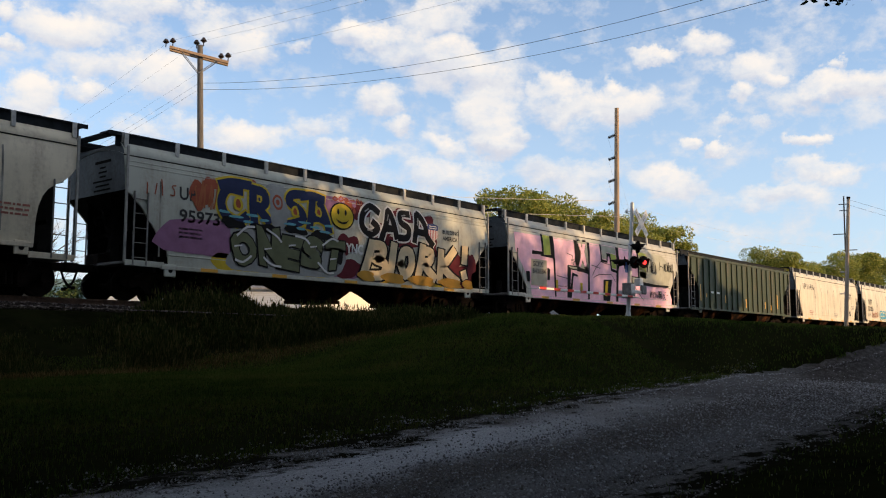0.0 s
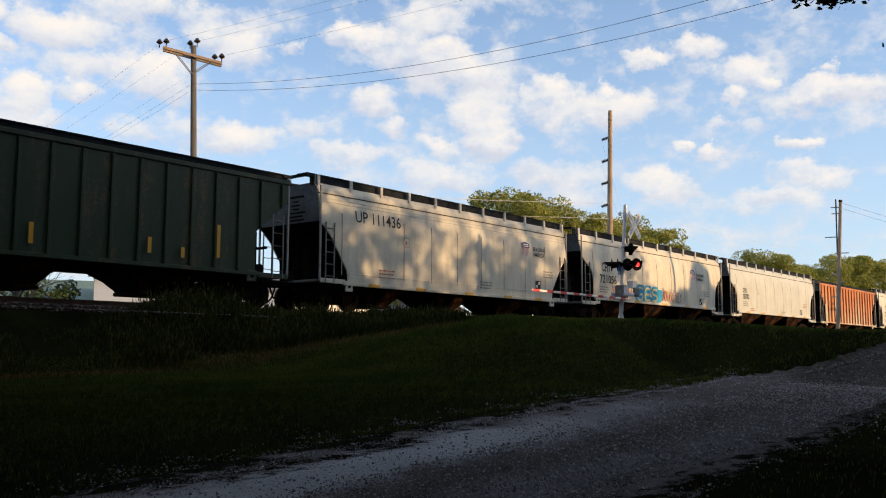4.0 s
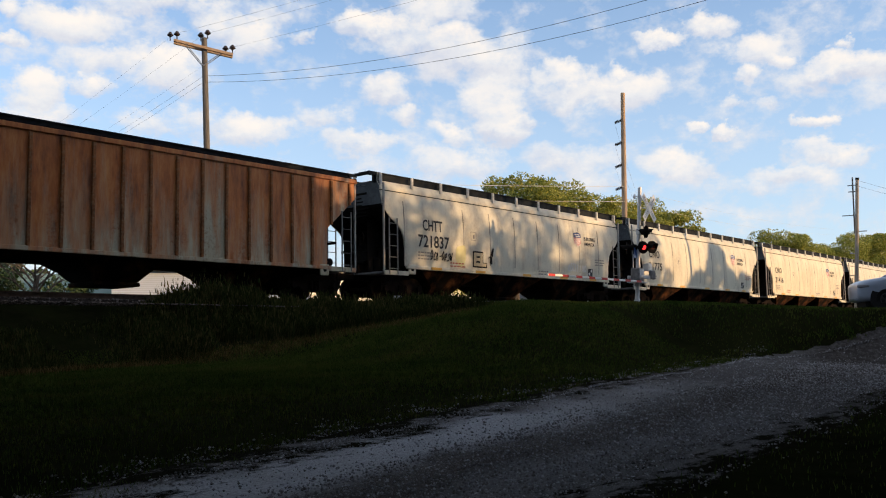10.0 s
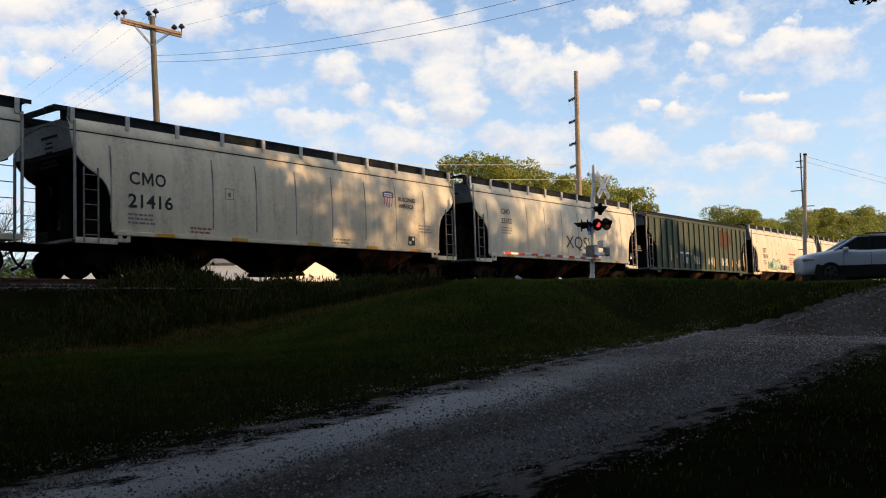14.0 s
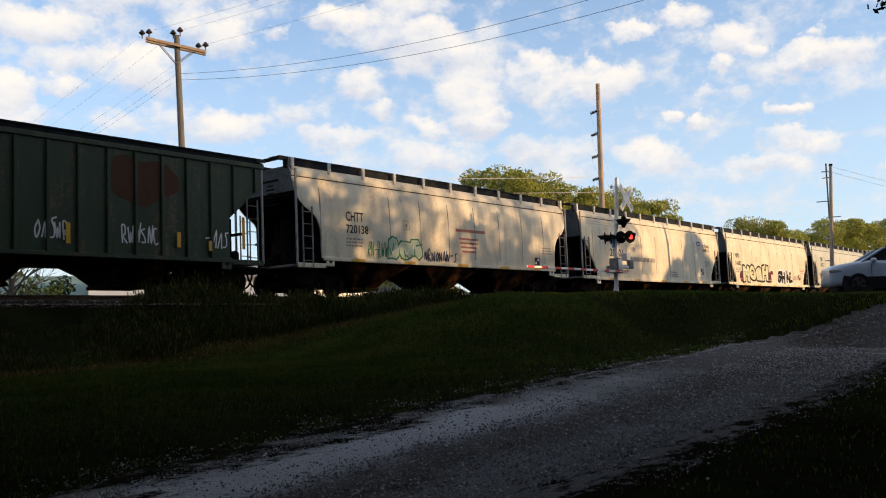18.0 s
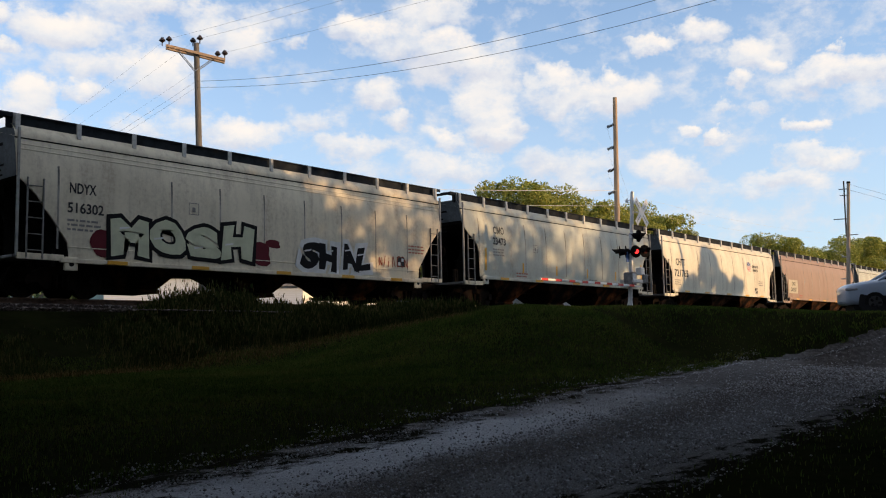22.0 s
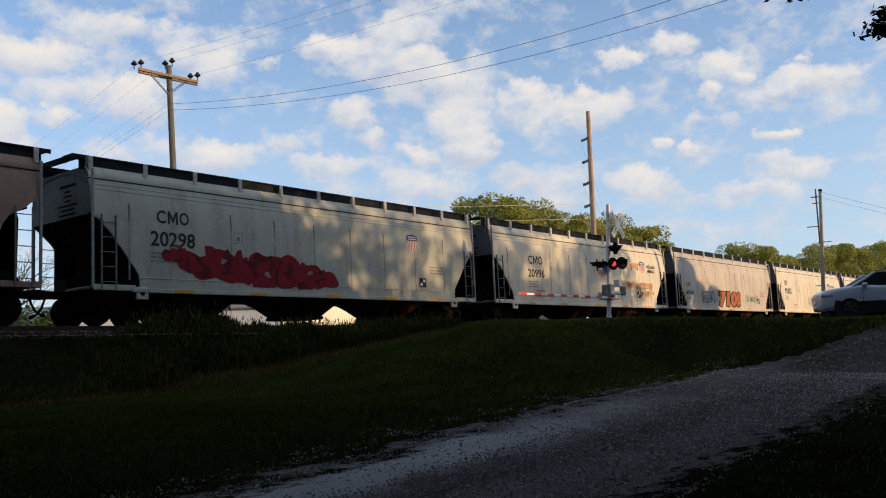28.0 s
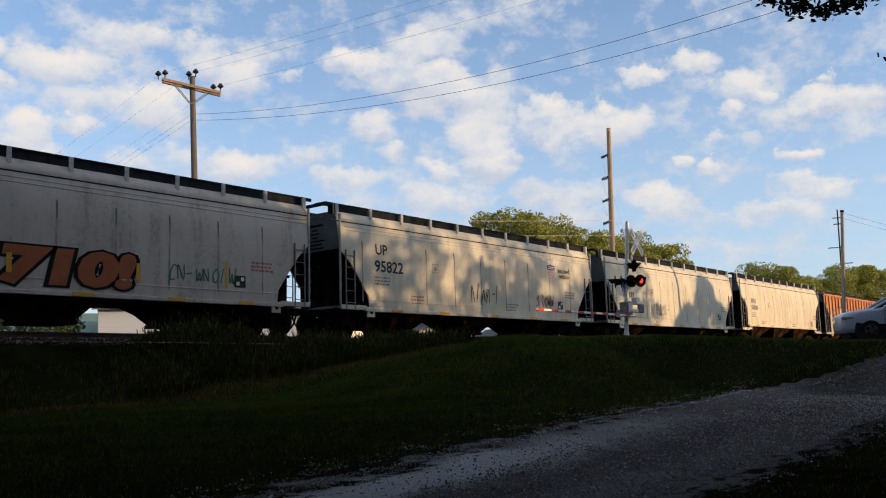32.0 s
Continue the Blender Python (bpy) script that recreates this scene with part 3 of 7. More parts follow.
def end_sheet(style, sgn):
    """Upright end panel and the slope sheet below it that runs in over the truck."""
    bm = bmesh.new()
    w = WIDE - 0.06
    cut = end_cut(style)
    prof = [(HALF - 0.03, EAVE + (0.14 if style == "ribbed" else 0.36))] + [(min(x, HALF - 0.03), z) for x, z in cut[::-1]] + [(HALF - 1.9, 0.95)]
    rows = [[bm.verts.new((sgn * x, y, z)) for y in (-w * (0.9 if z > 3.8 else 1), -w / 2, 0, w / 2, w * (0.9 if z > 3.8 else 1))] for x, z in prof]
    for k, (ra, rb) in enumerate(zip(rows[:-1], rows[1:])):
        for i in range(4):
            f = bm.faces.new((ra[i], ra[i + 1], rb[i + 1], rb[i]))
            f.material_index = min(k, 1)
    bmesh.ops.recalc_face_normals(bm, faces=bm.faces)
    return bm


def bay(length=4.36):
    """A discharge hopper that narrows towards its gate."""
    bm = bmesh.new()
    shape = ((length / 2 - 0.03, 1.52, 1.34), (0.86, 1.0, 0.64), (0.82, 0.95, 0.58), (0.62, 0.6, 0.30))
    rows = [[bm.verts.new((x * a, y * b, z)) for a, b in ((-1, -1), (1, -1), (1, 1), (-1, 1))] for x, y, z in shape]
    bm.faces.new(rows[0])
    bm.faces.new(rows[-1][::-1])
    for ra, rb in zip(rows[:-1], rows[1:]):
        for i in range(4):
            bm.faces.new((ra[i], ra[(i + 1) % 4], rb[(i + 1) % 4], rb[i]))
    bmesh.ops.recalc_face_normals(bm, faces=bm.faces)
    return bm


def truck_frame():
    """Cast side frame: an arch over the spring nest between two axle boxes."""
    bm = bmesh.new()
    out = [(-1.12, 0.62), (-1.12, 0.40), (-0.62, 0.40), (-0.42, 0.22), (0.42, 0.22), (0.62, 0.40), (1.12, 0.40), (1.12, 0.62), (0.75, 0.66), (0.45, 0.80), (-0.45, 0.80), (-0.75, 0.66)]
    prism(bm, out, -0.08, 0.08)
    for x in (-0.16, 0.0, 0.16):
        tube(bm, (x, -0.11, 0.27), (x, -0.11, 0.6), 0.07, n=6)
    for x in (-0.89, 0.89):
        tube(bm, (x, -0.17, 0.46), (x, 0.0, 0.46), 0.12, n=10)
    return bm


def wheelset():
    bm = bmesh.new()
    for s in (-1, 1):
        tube(bm, (0, s * 0.70, 0), (0, s * 0.83, 0), 0.455, n=24)
        tube(bm, (0, s * 0.67, 0), (0, s * 0.70, 0), 0.485, n=24)
        tube(bm, (0, s * 0.83, 0), (0, s * 0.86, 0), 0.14, n=12)
        for k in range(3):
            a = k * 2.094
            tube(bm, (0.3 * math.cos(a), s * 0.83, 0.3 * math.sin(a)), (0.3 * math.cos(a), s * 0.835, 0.3 * math.sin(a)), 0.05, n=8)
    tube(bm, (0, -0.95, 0), (0, 0.95, 0), 0.08, n=10)
    return bm


def ladder(height, rungs, wide=0.42):
    bm = bmesh.new()
    for x in (0, wide):
        box(bm, x - 0.018, x + 0.018, -0.02, 0.02, 0, height)
    for i in range(rungs):
        z = height * (i + 0.5) / rungs
        tube(bm, (0, 0, z), (wide, 0, z), 0.014, n=6)
    return bm


MESH = {}
LADDER = material("mid_grey_ladder_paint", mottled((0.10, 0.10, 0.096), (0.24, 0.235, 0.22), 3.0), 0.7)
POST = material("pale_post_paint", mottled((0.20, 0.20, 0.19), (0.38, 0.375, 0.35), 3.0), 0.7)


def common_meshes():
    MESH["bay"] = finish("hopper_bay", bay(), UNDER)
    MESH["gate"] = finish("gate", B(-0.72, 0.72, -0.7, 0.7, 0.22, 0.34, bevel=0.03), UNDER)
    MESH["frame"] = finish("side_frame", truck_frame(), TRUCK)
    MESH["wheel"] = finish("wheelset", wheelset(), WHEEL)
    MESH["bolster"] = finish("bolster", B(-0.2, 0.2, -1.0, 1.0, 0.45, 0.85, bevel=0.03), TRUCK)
    bm = bmesh.new()
    box(bm, -0.1, 0.62, -0.11, 0.11, 0.78, 1.0, 0.02)
    box(bm, 0.55, 0.85, -0.17, 0.15, 0.76, 1.02, 0.04)
    MESH["coupler"] = finish("coupler", bm, TRUCK)
    MESH["bracket"] = finish("walkway_bracket", B(-0.055, 0.055, -0.03, 0.03, 0, 0.40), WHITE_RAIL)
    MESH["ladder_low"] = finish("ladder", ladder(2.05, 5), LADDER)
    MESH["ladder_high"] = finish("corner_post", B(-0.03, 0.03, -0.03, 0.03, 0, 3.25), POST)
    bm = bmesh.new()
    tube(bm, (0, 0, 0), (0.06, 0, 0), 0.24, n=18, caps=False)
    tube(bm, (0, 0, -0.23), (0.05, 0, 0.23), 0.015, n=6)
    tube(bm, (0, -0.23, 0), (0.05, 0.23, 0), 0.015, n=6)
    MESH["brake"] = finish("brake_wheel", bm, BLACK)
    bm = bmesh.new()
    pts = [(0.36, -0.36, 0.82), (0.44, -0.36, 0.58), (0.54, -0.35, 0.42), (0.66, -0.34, 0.33), (0.78, -0.33, 0.30)]
    for p, q in zip(pts[:-1], pts[1:]):
        tube(bm, p, q, 0.032, n=7)
    box(bm, 0.70, 0.80, -0.38, -0.28, 0.26, 0.35, 0.01)
    MESH["hose"] = finish("air_hose", bm, BLACK)
    bm = bmesh.new()
    tube(bm, (-0.3, 0, 0), (0.3, 0, 0), 0.2, n=12)
    MESH["tank"] = finish("air_reservoir", bm, BLACK)
    bm = bmesh.new()
    box(bm, -0.16, 0.16, 0.35, 0.75, 1.02, 1.62, 0.04)
    tube(bm, (0.02, -0.9, 1.3), (0.02, -0.2, 1.3), 0.14, n=10)
    tube(bm, (0.1, -0.55, 1.0), (0.1, -0.55, 2.5), 0.03, n=6)
    box(bm, -0.05, 0.05, -1.2, 1.2, 1.9, 1.98)
    tube(bm, (0.15, 0.9, 1.0), (-0.25, 0.55, 2.2), 0.03, n=6)
    tube(bm, (0.25, -0.2, 1.0), (0.7, -0.35, 0.45), 0.035, n=6)
    MESH["rigging"] = finish("brake_rigging", bm, BLACK)
    MESH["reflector"] = finish("reflector", B(-0.3, 0.3, -0.006, 0.006, -0.05, 0.05), YELLOW)
    bm = bmesh.new()
    for i in range(7):
        box(bm, -HALF - 0.35, HALF + 0.35, 0.08 * i - 0.28, 0.08 * i - 0.24, 0, 0.035)
    for i in range(24):
        x = -HALF - 0.3 + i * (2 * HALF + 0.6) / 23
        box(bm, x - 0.015, x + 0.015, -0.28, 0.24, 0.005, 0.03)
    MESH["walk"] = finish("running_board", bm, WALK_STEEL)
    bm = bmesh.new()
    # rail deepened with an added dark board for the dim space behind the brackets
    box(bm, -HALF - 0.12, HALF + 0.12, -0.02, 0.02, -0.32, 0.05)
    MESH["walk_edge"] = finish("walkway_rail_backing", bm, WALK_STEEL)
    bm = bmesh.new()
    for i in range(5):
        box(bm, 0.02 + 0.075 * i, 0.06 + 0.075 * i, -1.28, 1.28, 0, 0.035)
    box(bm, 0.0, 0.37, -1.28, -1.25, -0.06, 0.05)
    box(bm, 0.0, 0.37, 1.25, 1.28, -0.06, 0.05)
    MESH["cross"] = finish("crossover_board", bm, WALK_STEEL)
    MESH["roof_post"] = finish("roof_post", B(-0.025, 0.025, -0.025, 0.025, 0, 0.62), POST)
    bm = bmesh.new()
    for k, w in enumerate((0.42, 0.14, 0.22, 0.16, 0.5, 0.36, 0.44)):
        box(bm, -0.004, 0.004, -w, w, -0.13 * k - (0.02 if k else 0), -0.13 * k + (0.08 if k == 0 else 0.03))
    MESH["end_mark"] = finish("end_lettering", bm, BLACK)
    MESH["hatch"] = finish("hatch_trough", B(-HALF + 0.5, HALF - 0.5, -0.3, 0.3, 0, 0.16, bevel=0.03), BLACK)
    bm = bmesh.new()
    box(bm, -0.35, 0.35, -1.5, 1.5, -0.06, 0.02, 0.01)
    MESH["platform"] = finish("end_platform", bm, LADDER)
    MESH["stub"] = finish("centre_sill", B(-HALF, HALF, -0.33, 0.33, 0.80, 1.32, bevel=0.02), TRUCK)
    MESH["shear"] = finish("bolster_web", B(-0.05, 0.05, -1.35, 1.35, 0.8, 1.25), BLACK)


WALK_STEEL = material("blue_grey_grating", mottled((0.009, 0.011, 0.014), (0.024, 0.029, 0.035), 3.0), 0.75, 0.0, gloss=0.1)
END_DARK = material("dark_end_sheet", mottled((0.05, 0.064, 0.076), (0.10, 0.118, 0.13), 1.2, fine=(0.03, 0.03, 0.03)), 0.7)


def hopper(style, body_mat, name="covered_hopper", brackets=11):
    car = new(name)
    low = 0.24 if style == "ribbed" else 0.0
    for s in (-1, 1):
        part("side_sheet", side_sheet(style, s), body_mat, car, smooth=True)
        sk = B(-HALF + 1.2, HALF - 1.2, s * WIDE - 0.05, s * WIDE + 0.05, SILLS[style] - 0.10, SILLS[style] + 0.02, bevel=0.012)
        part("side_sill", sk, body_mat, car)
        part("end_sheet", end_sheet(style, s), [END_DARK, BLACK], car, "dark blue-grey end panel over a black slope sheet")
        shared("end_platform", MESH["platform"], car, pose(s * (HALF - 0.35), 0, 1.02))
        shared("coupler", MESH["coupler"], car, pose(s * (HALF - 0.12), 0, 0, 0, 0, 0 if s > 0 else 180))
        shared("air_hose", MESH["hose"], car, pose(s * (HALF - 0.12), 0, 0, 0, 0, 0 if s > 0 else 180))
        shared("bolster_web", MESH["shear"], car, pose(s * (HALF - 1.15), 0, 0))
        for t in (-1, 1):
            pad = B(-0.19, 0.19, -0.035, 0.035, -0.30, 0.06, bevel=0.02)
            jack = part("jacking_pad", pad, body_mat, car, at=pose(s * (HALF - 1.50), t * (WIDE + 0.0), SILLS[style]))
            part("pad_hole", T_((0, t * 0.033, -0.12), (0, t * 0.037, -0.12), 0.075, n=14), BLACK, jack)
            part("end_sill", B(-0.62, 0.62, -0.03, 0.03, -0.10, 0.06, bevel=0.01), body_mat, car, at=pose(s * (HALF - 0.68), t * (WIDE - 0.0), 1.02))
            shared("corner_post", MESH["ladder_high"], car, pose(s * (HALF - 0.06), t * (WIDE - 0.02), 1.0))
            shared("ladder", MESH["ladder_low"], car, pose(s * (HALF - 0.5) - 0.21, t * (WIDE + 0.03), 0.95))
        if style != "ribbed":
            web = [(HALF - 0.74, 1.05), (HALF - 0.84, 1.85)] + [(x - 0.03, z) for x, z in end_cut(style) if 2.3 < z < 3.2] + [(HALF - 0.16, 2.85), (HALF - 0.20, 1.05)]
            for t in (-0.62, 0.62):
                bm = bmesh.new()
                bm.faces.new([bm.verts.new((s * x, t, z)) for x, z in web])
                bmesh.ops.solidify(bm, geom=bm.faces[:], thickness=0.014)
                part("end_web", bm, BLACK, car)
            for t in (-1, 1):
                shared("roof_post", MESH["roof_post"], car, pose(s * (HALF - 0.06), t * 1.26, EAVE + 0.02))
        shared("crossover_board", MESH["cross"], car, pose(s * (HALF - 0.02), 0, EAVE + 0.60 - low, 0, 0, 0 if s > 0 else 180))
        shared("end_lettering", MESH["end_mark"], car, pose(s * (HALF - 0.024), -0.35, EAVE - 0.12, 0, 0, 0))
        up = 0.17 if style == "ribbed" else 0.0
        if up:
            part("top_chord", B(-HALF, HALF, s * WIDE - 0.05, s * WIDE + 0.004, EAVE, EAVE + up - 0.03, bevel=0.01), body_mat, car)
        bm = B(-HALF, HALF, s * profile_y(EAVE, style) - 0.02, s * profile_y(EAVE, style) + 0.018, EAVE + up - 0.03, EAVE + up)
        part("eave_angle", bm, BLACK, car)
        if style == "straight":
            for z in (EAVE - 0.17, EAVE - 0.30):
                part("side_bead", B(-HALF, HALF, s * profile_y(z, style) - 0.01, s * profile_y(z, style) + 0.015, z - 0.02, z + 0.02, bevel=0.01), body_mat, car)
            part("skirt_seam", B(-HALF + 1.4, HALF - 1.4, s * WIDE - 0.01, s * WIDE + 0.012, SILLS[style] + 0.30, SILLS[style] + 0.34, bevel=0.008), body_mat, car)
        if style != "ribbed":
            part("roof_edge", roof_edge(s, profile_y(EAVE, style)), body_mat, car, smooth=True)
        shared("running_board", MESH["walk"], car, pose(0, s * 1.0, EAVE + 0.62 - low))
        shared("walkway_rail_backing", MESH["walk_edge"], car, pose(0, s * 1.20, EAVE + 0.58 - low))
        if style != "ribbed":
            for i in range(brackets):
                x = -HALF + 0.1 + i * (2 * HALF - 0.2) / (brackets - 1)
                shared("walkway_bracket", MESH["bracket"], car, pose(x, s * 1.40, EAVE + 0.21))
    part("roof", roof(style), body_mat, car, smooth=True)
    shared("hatch_trough", MESH["hatch"], car, pose(0, 0, EAVE + 0.26))
    shared("centre_sill", MESH["stub"], car)
    for x in (-4.35, 0.0, 4.35):
        shared("hopper_bay", MESH["bay"], car, pose(x, 0, 0))
        shared("discharge_gate", MESH["gate"], car, pose(x, 0, 0))
    for s in (-1, 1):
        tr = new("truck")
        tr.parent = car
        tr.matrix_basis = pose(s * (HALF - 1.50), 0, 0)
        for t in (-1, 1):
            shared("side_frame", MESH["frame"], tr, pose(0, t * 1.0, 0, 0, 0, 0 if t < 0 else 180))
        shared("bolster", MESH["bolster"], tr)
        for x in (-0.89, 0.89):
            shared("wheelset", MESH["wheel"], tr, pose(x, 0, 0.46))
    for s in (-1, 1):
        shared("brake_rigging", MESH["rigging"], car, pose(s * (HALF - 0.62), 0, 0, 0, 0, 0 if s > 0 else 180))
    shared("brake_wheel", MESH["brake"], car, pose(-HALF - 0.12, -0.55, 2.3, 0, 0, 180))
    shared("air_reservoir", MESH["tank"], car, pose(-HALF + 1.0, 0.5, 1.4, 0, 0, 90))
    if style != "ribbed":
        for s in (-1, 1):
            for x in (-5.6, -2.9, 0.3, 3.2, 5.7):
                shared("reflector", MESH["reflector"], car, pose(x, s * (WIDE + 0.056), SILLS[style] - 0.035))
    if style == "ribbed":
        rib_mesh = finish("rib", B(-0.045, 0.045, -0.075, 0.0, 0.0, 2.9, bevel=0.012), RIB_RUST if body_mat.name.endswith("rusty") else body_mat)
        for s in (-1, 1):
            for i in range(20):
                x = -HALF + 0.35 + i * (2 * HALF - 0.7) / 19
                z0 = SILL + 0.02 if abs(x) < HALF - 1.37 else 2.34 + (abs(x) - HALF + 1.37) / 1.35 * 1.18
                rib = shared("rib", rib_mesh, car, pose(x, s * WIDE, z0, 0, 0, 0 if s < 0 else 180))
                rib.scale.z = (EAVE - z0 - 0.03) / 2.9
    else:
        seam = bmesh.new()
        for z0, z1 in [(SILLS[style] + 0.25 + 0.24 * k, SILLS[style] + 0.49 + 0.24 * k) for k in range(9)]:
            y0, y1 = profile_y(z0, style), profile_y(z1, style)
            vs = [seam.verts.new(p) for p in ((-0.03, -y0 - 0.004, z0), (0.026, -y0 - 0.004, z0), (0.026, -y1 - 0.004, z1), (-0.03, -y1 - 0.004, z1))]
            seam.faces.new(vs)
        seam_mesh = finish("seam", seam, SEAM)
        for s in (-1, 1):
            for i in range(8):
                x = -7.3 if i == 0 else -HALF + 4.55 + (i - 1) * (2 * HALF - 6.6) / 6
                shared("seam", seam_mesh, car, pose(x, 0, 0, 0, 0, 0 if s < 0 else 180))
    return car


RIB_RUST = material("rusty_rib", mottled((0.11, 0.045, 0.02), (0.36, 0.14, 0.05), 1.4, fine=(0.34, 0.26, 0.17)), 0.85, 0.0, 0.2, gloss=0.15)
SEAM = material("weld_seam_grime", mottled((0.12, 0.115, 0.10), (0.36, 0.345, 0.305), 1.6), 0.8)

# ---------------------------------------------------------------- trees
BARK = material("rough_bark", mottled((0.05, 0.038, 0.028), (0.13, 0.10, 0.075), 7.0), 0.9, 0.0, 0.7, 14.0)


def leaf_material(name, a, b, c):
    m = bpy.data.materials.new(name)
    m.use_nodes = True
    g = Nodes(m.node_tree)
    isl = g.add("ShaderNodeNewGeometry").outputs["Random Per Island"]
    co = g.add("ShaderNodeTexCoord").outputs["Object"]
    col = g.ramp(g.math("MULTIPLY_ADD", isl, 0.55, g.math("MULTIPLY", g.noise(co, 0.6, 3.0), 0.45)), [(0.25, a), (0.55, b), (0.8, c)])
    p = g.add("ShaderNodeBsdfPrincipled", {"Base Color": col, "Roughness": 0.55})
    t = g.add("ShaderNodeBsdfTranslucent", {"Color": col})
    mix = g.add("ShaderNodeMixShader", {0: 0.22, 1: p.outputs[0], 2: t.outputs[0]})
    g.add("ShaderNodeOutputMaterial", {0: mix.outputs[0]})
    return m


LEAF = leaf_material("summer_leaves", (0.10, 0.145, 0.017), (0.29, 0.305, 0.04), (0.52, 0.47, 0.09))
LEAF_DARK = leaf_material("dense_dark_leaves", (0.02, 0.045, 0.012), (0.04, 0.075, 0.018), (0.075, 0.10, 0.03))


def crown(height, spread, n, leaf, seed, low=0.3, k=46, pointed=False):
    """Leaf faces gathered on many small clumps, with an uneven outline."""
    rs = np.random.RandomState(seed)
    clumps = []
    for i in range(k):
        a, u = rs.rand() * 6.28, rs.rand()
        z = low + (1 - low) * (0.05 + 0.93 * u)
        r = spread * (1 - abs((z - low) / (1 - low) - 0.42) ** 1.8 * 1.3) * (0.35 + 0.72 * rs.rand() ** 0.5)
        if pointed:
            r = spread * min(1.0, 2.9 * (1 - (z - low) / (1 - low))) * (0.15 + 0.85 * rs.rand() ** 0.5)
        clumps.append((r * math.cos(a), r * math.sin(a), z * height, spread * (0.15 + 0.16 * rs.rand()) * (46 / k) ** 0.4 * (0.55 if pointed else 1.0)))
    clumps = np.array(clumps)
    pick = rs.randint(0, k, n)
    d = rs.normal(size=(n, 3))
    d /= np.linalg.norm(d, axis=1)[:, None]
    rad = clumps[pick, 3] * (0.55 + 0.5 * rs.rand(n) ** 0.6)
    p = clumps[pick, :3] + d * rad[:, None] * np.array([1.15, 1.15, 0.75])
    u = rs.normal(size=(n, 3))
    u /= np.linalg.norm(u, axis=1)[:, None]
    w = np.cross(u, rs.normal(size=(n, 3)))
    w /= np.linalg.norm(w, axis=1)[:, None]
    size = leaf * (0.6 + 0.8 * rs.rand(n))[:, None]
    v = np.stack([p - u * size, p + w * size * 0.5, p + u * size, p - w * size * 0.5], 1)
    f = (np.arange(4)[None] + 4 * np.arange(n)[:, None]).tolist()
    return v.reshape(-1, 3).tolist(), f, clumps


def tree(height, spread, n, leaf, seed, mat=None, low=0.3, label="leafy green broadleaf tree in late sun", name="tree", k=46, pointed=False):
    t = new(name)
    v, f, clumps = crown(height, spread, n, leaf, seed, low, k, pointed)
    shared("crown", sheet("crown", v, f, mat or LEAF, False), t)
    bm = bmesh.new()
    r = height * 0.022
    tube(bm, (0, 0, -0.4), (0.1, 0.05, height * low), r * 1.4, r, n=10)
    tube(bm, (0.1, 0.05, height * low), (0.0, 0.1, height * 0.8), r, r * 0.3, n=8)
    part("trunk", bm, BARK, t)
    rs = random.Random(seed)
    for i in range(9):
        c = clumps[rs.randrange(len(clumps))]
        z = height * (low + 0.3 * rs.random())
        bm = T_((0.05, 0.05, min(z, c[2])), (c[0] * 0.85, c[1] * 0.85, c[2]), r * 0.45, r * 0.1, n=6)
        part("limb", bm, BARK, t)
    return tagged(t, label, "tree")


def build_trees():
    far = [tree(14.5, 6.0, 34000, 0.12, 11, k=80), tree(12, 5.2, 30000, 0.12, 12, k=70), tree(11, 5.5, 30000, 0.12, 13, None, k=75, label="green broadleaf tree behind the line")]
    spots = [(80, 57, 0, 1.05, 0), (87, 58, 1, 1.27, 1.2), (94, 57, 0, 1.04, 2.0), (102, 56, 1, 1.22, 3.0), (110, 55, 1, 1.2, 4.4), (117, 56, 2, 1.02, 0.7), (74, 62, 2, 1.1, 0.7),
             (139, 49.5, 1, 1.10, 0.3), (147, 50.5, 1, 1.02, 1.7), (155, 49, 2, 1.05, 2.9), (160, 47, 0, 0.9, 4.0), (170, 45, 1, 1.24, 5.5), (180, 42, 0, 1.08, 0.9), (196, 46, 2, 1.4, 2.2), (176, 62, 2, 1.3, 1.0), (215, 44, 1, 1.4, 0.4), (163, 52, 2, 1.15, 1.1)]
    first = {}
    for x, y, k, s, a in spots:
        m = pose(x, y, -0.75, 0, 0, math.degrees(a))
        if k not in first:
            first[k] = far[k]
            far[k].matrix_basis = m
            t = far[k]
        else:
            t = copy_thing(far[k], m)
        t.scale = (s * 1.05, s * 1.05, s * 1.07)
        tagged(t, group="trees beyond the line")
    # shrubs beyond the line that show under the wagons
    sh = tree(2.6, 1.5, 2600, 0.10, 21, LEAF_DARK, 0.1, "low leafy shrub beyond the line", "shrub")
    for i, (x, y, s) in enumerate(((19, 44, 1.1), (23, 47, 0.9), (46, 43, 0.8), (58, 41, 0.85), (31, 46, 0.55), (36.5, 43.5, 0.5), (27, 52, 1.3), (27.5, 62, 2.0))):
        t = sh if i == 0 else copy_thing(sh, pose(x, y, -0.75, 0, 0, 70 * i))
        t.matrix_basis = pose(x, y, -0.75, 0, 0, 70 * i)
        t.scale = (s, s, s)
        tagged(t, group="shrubs beyond the line", category="shrub")


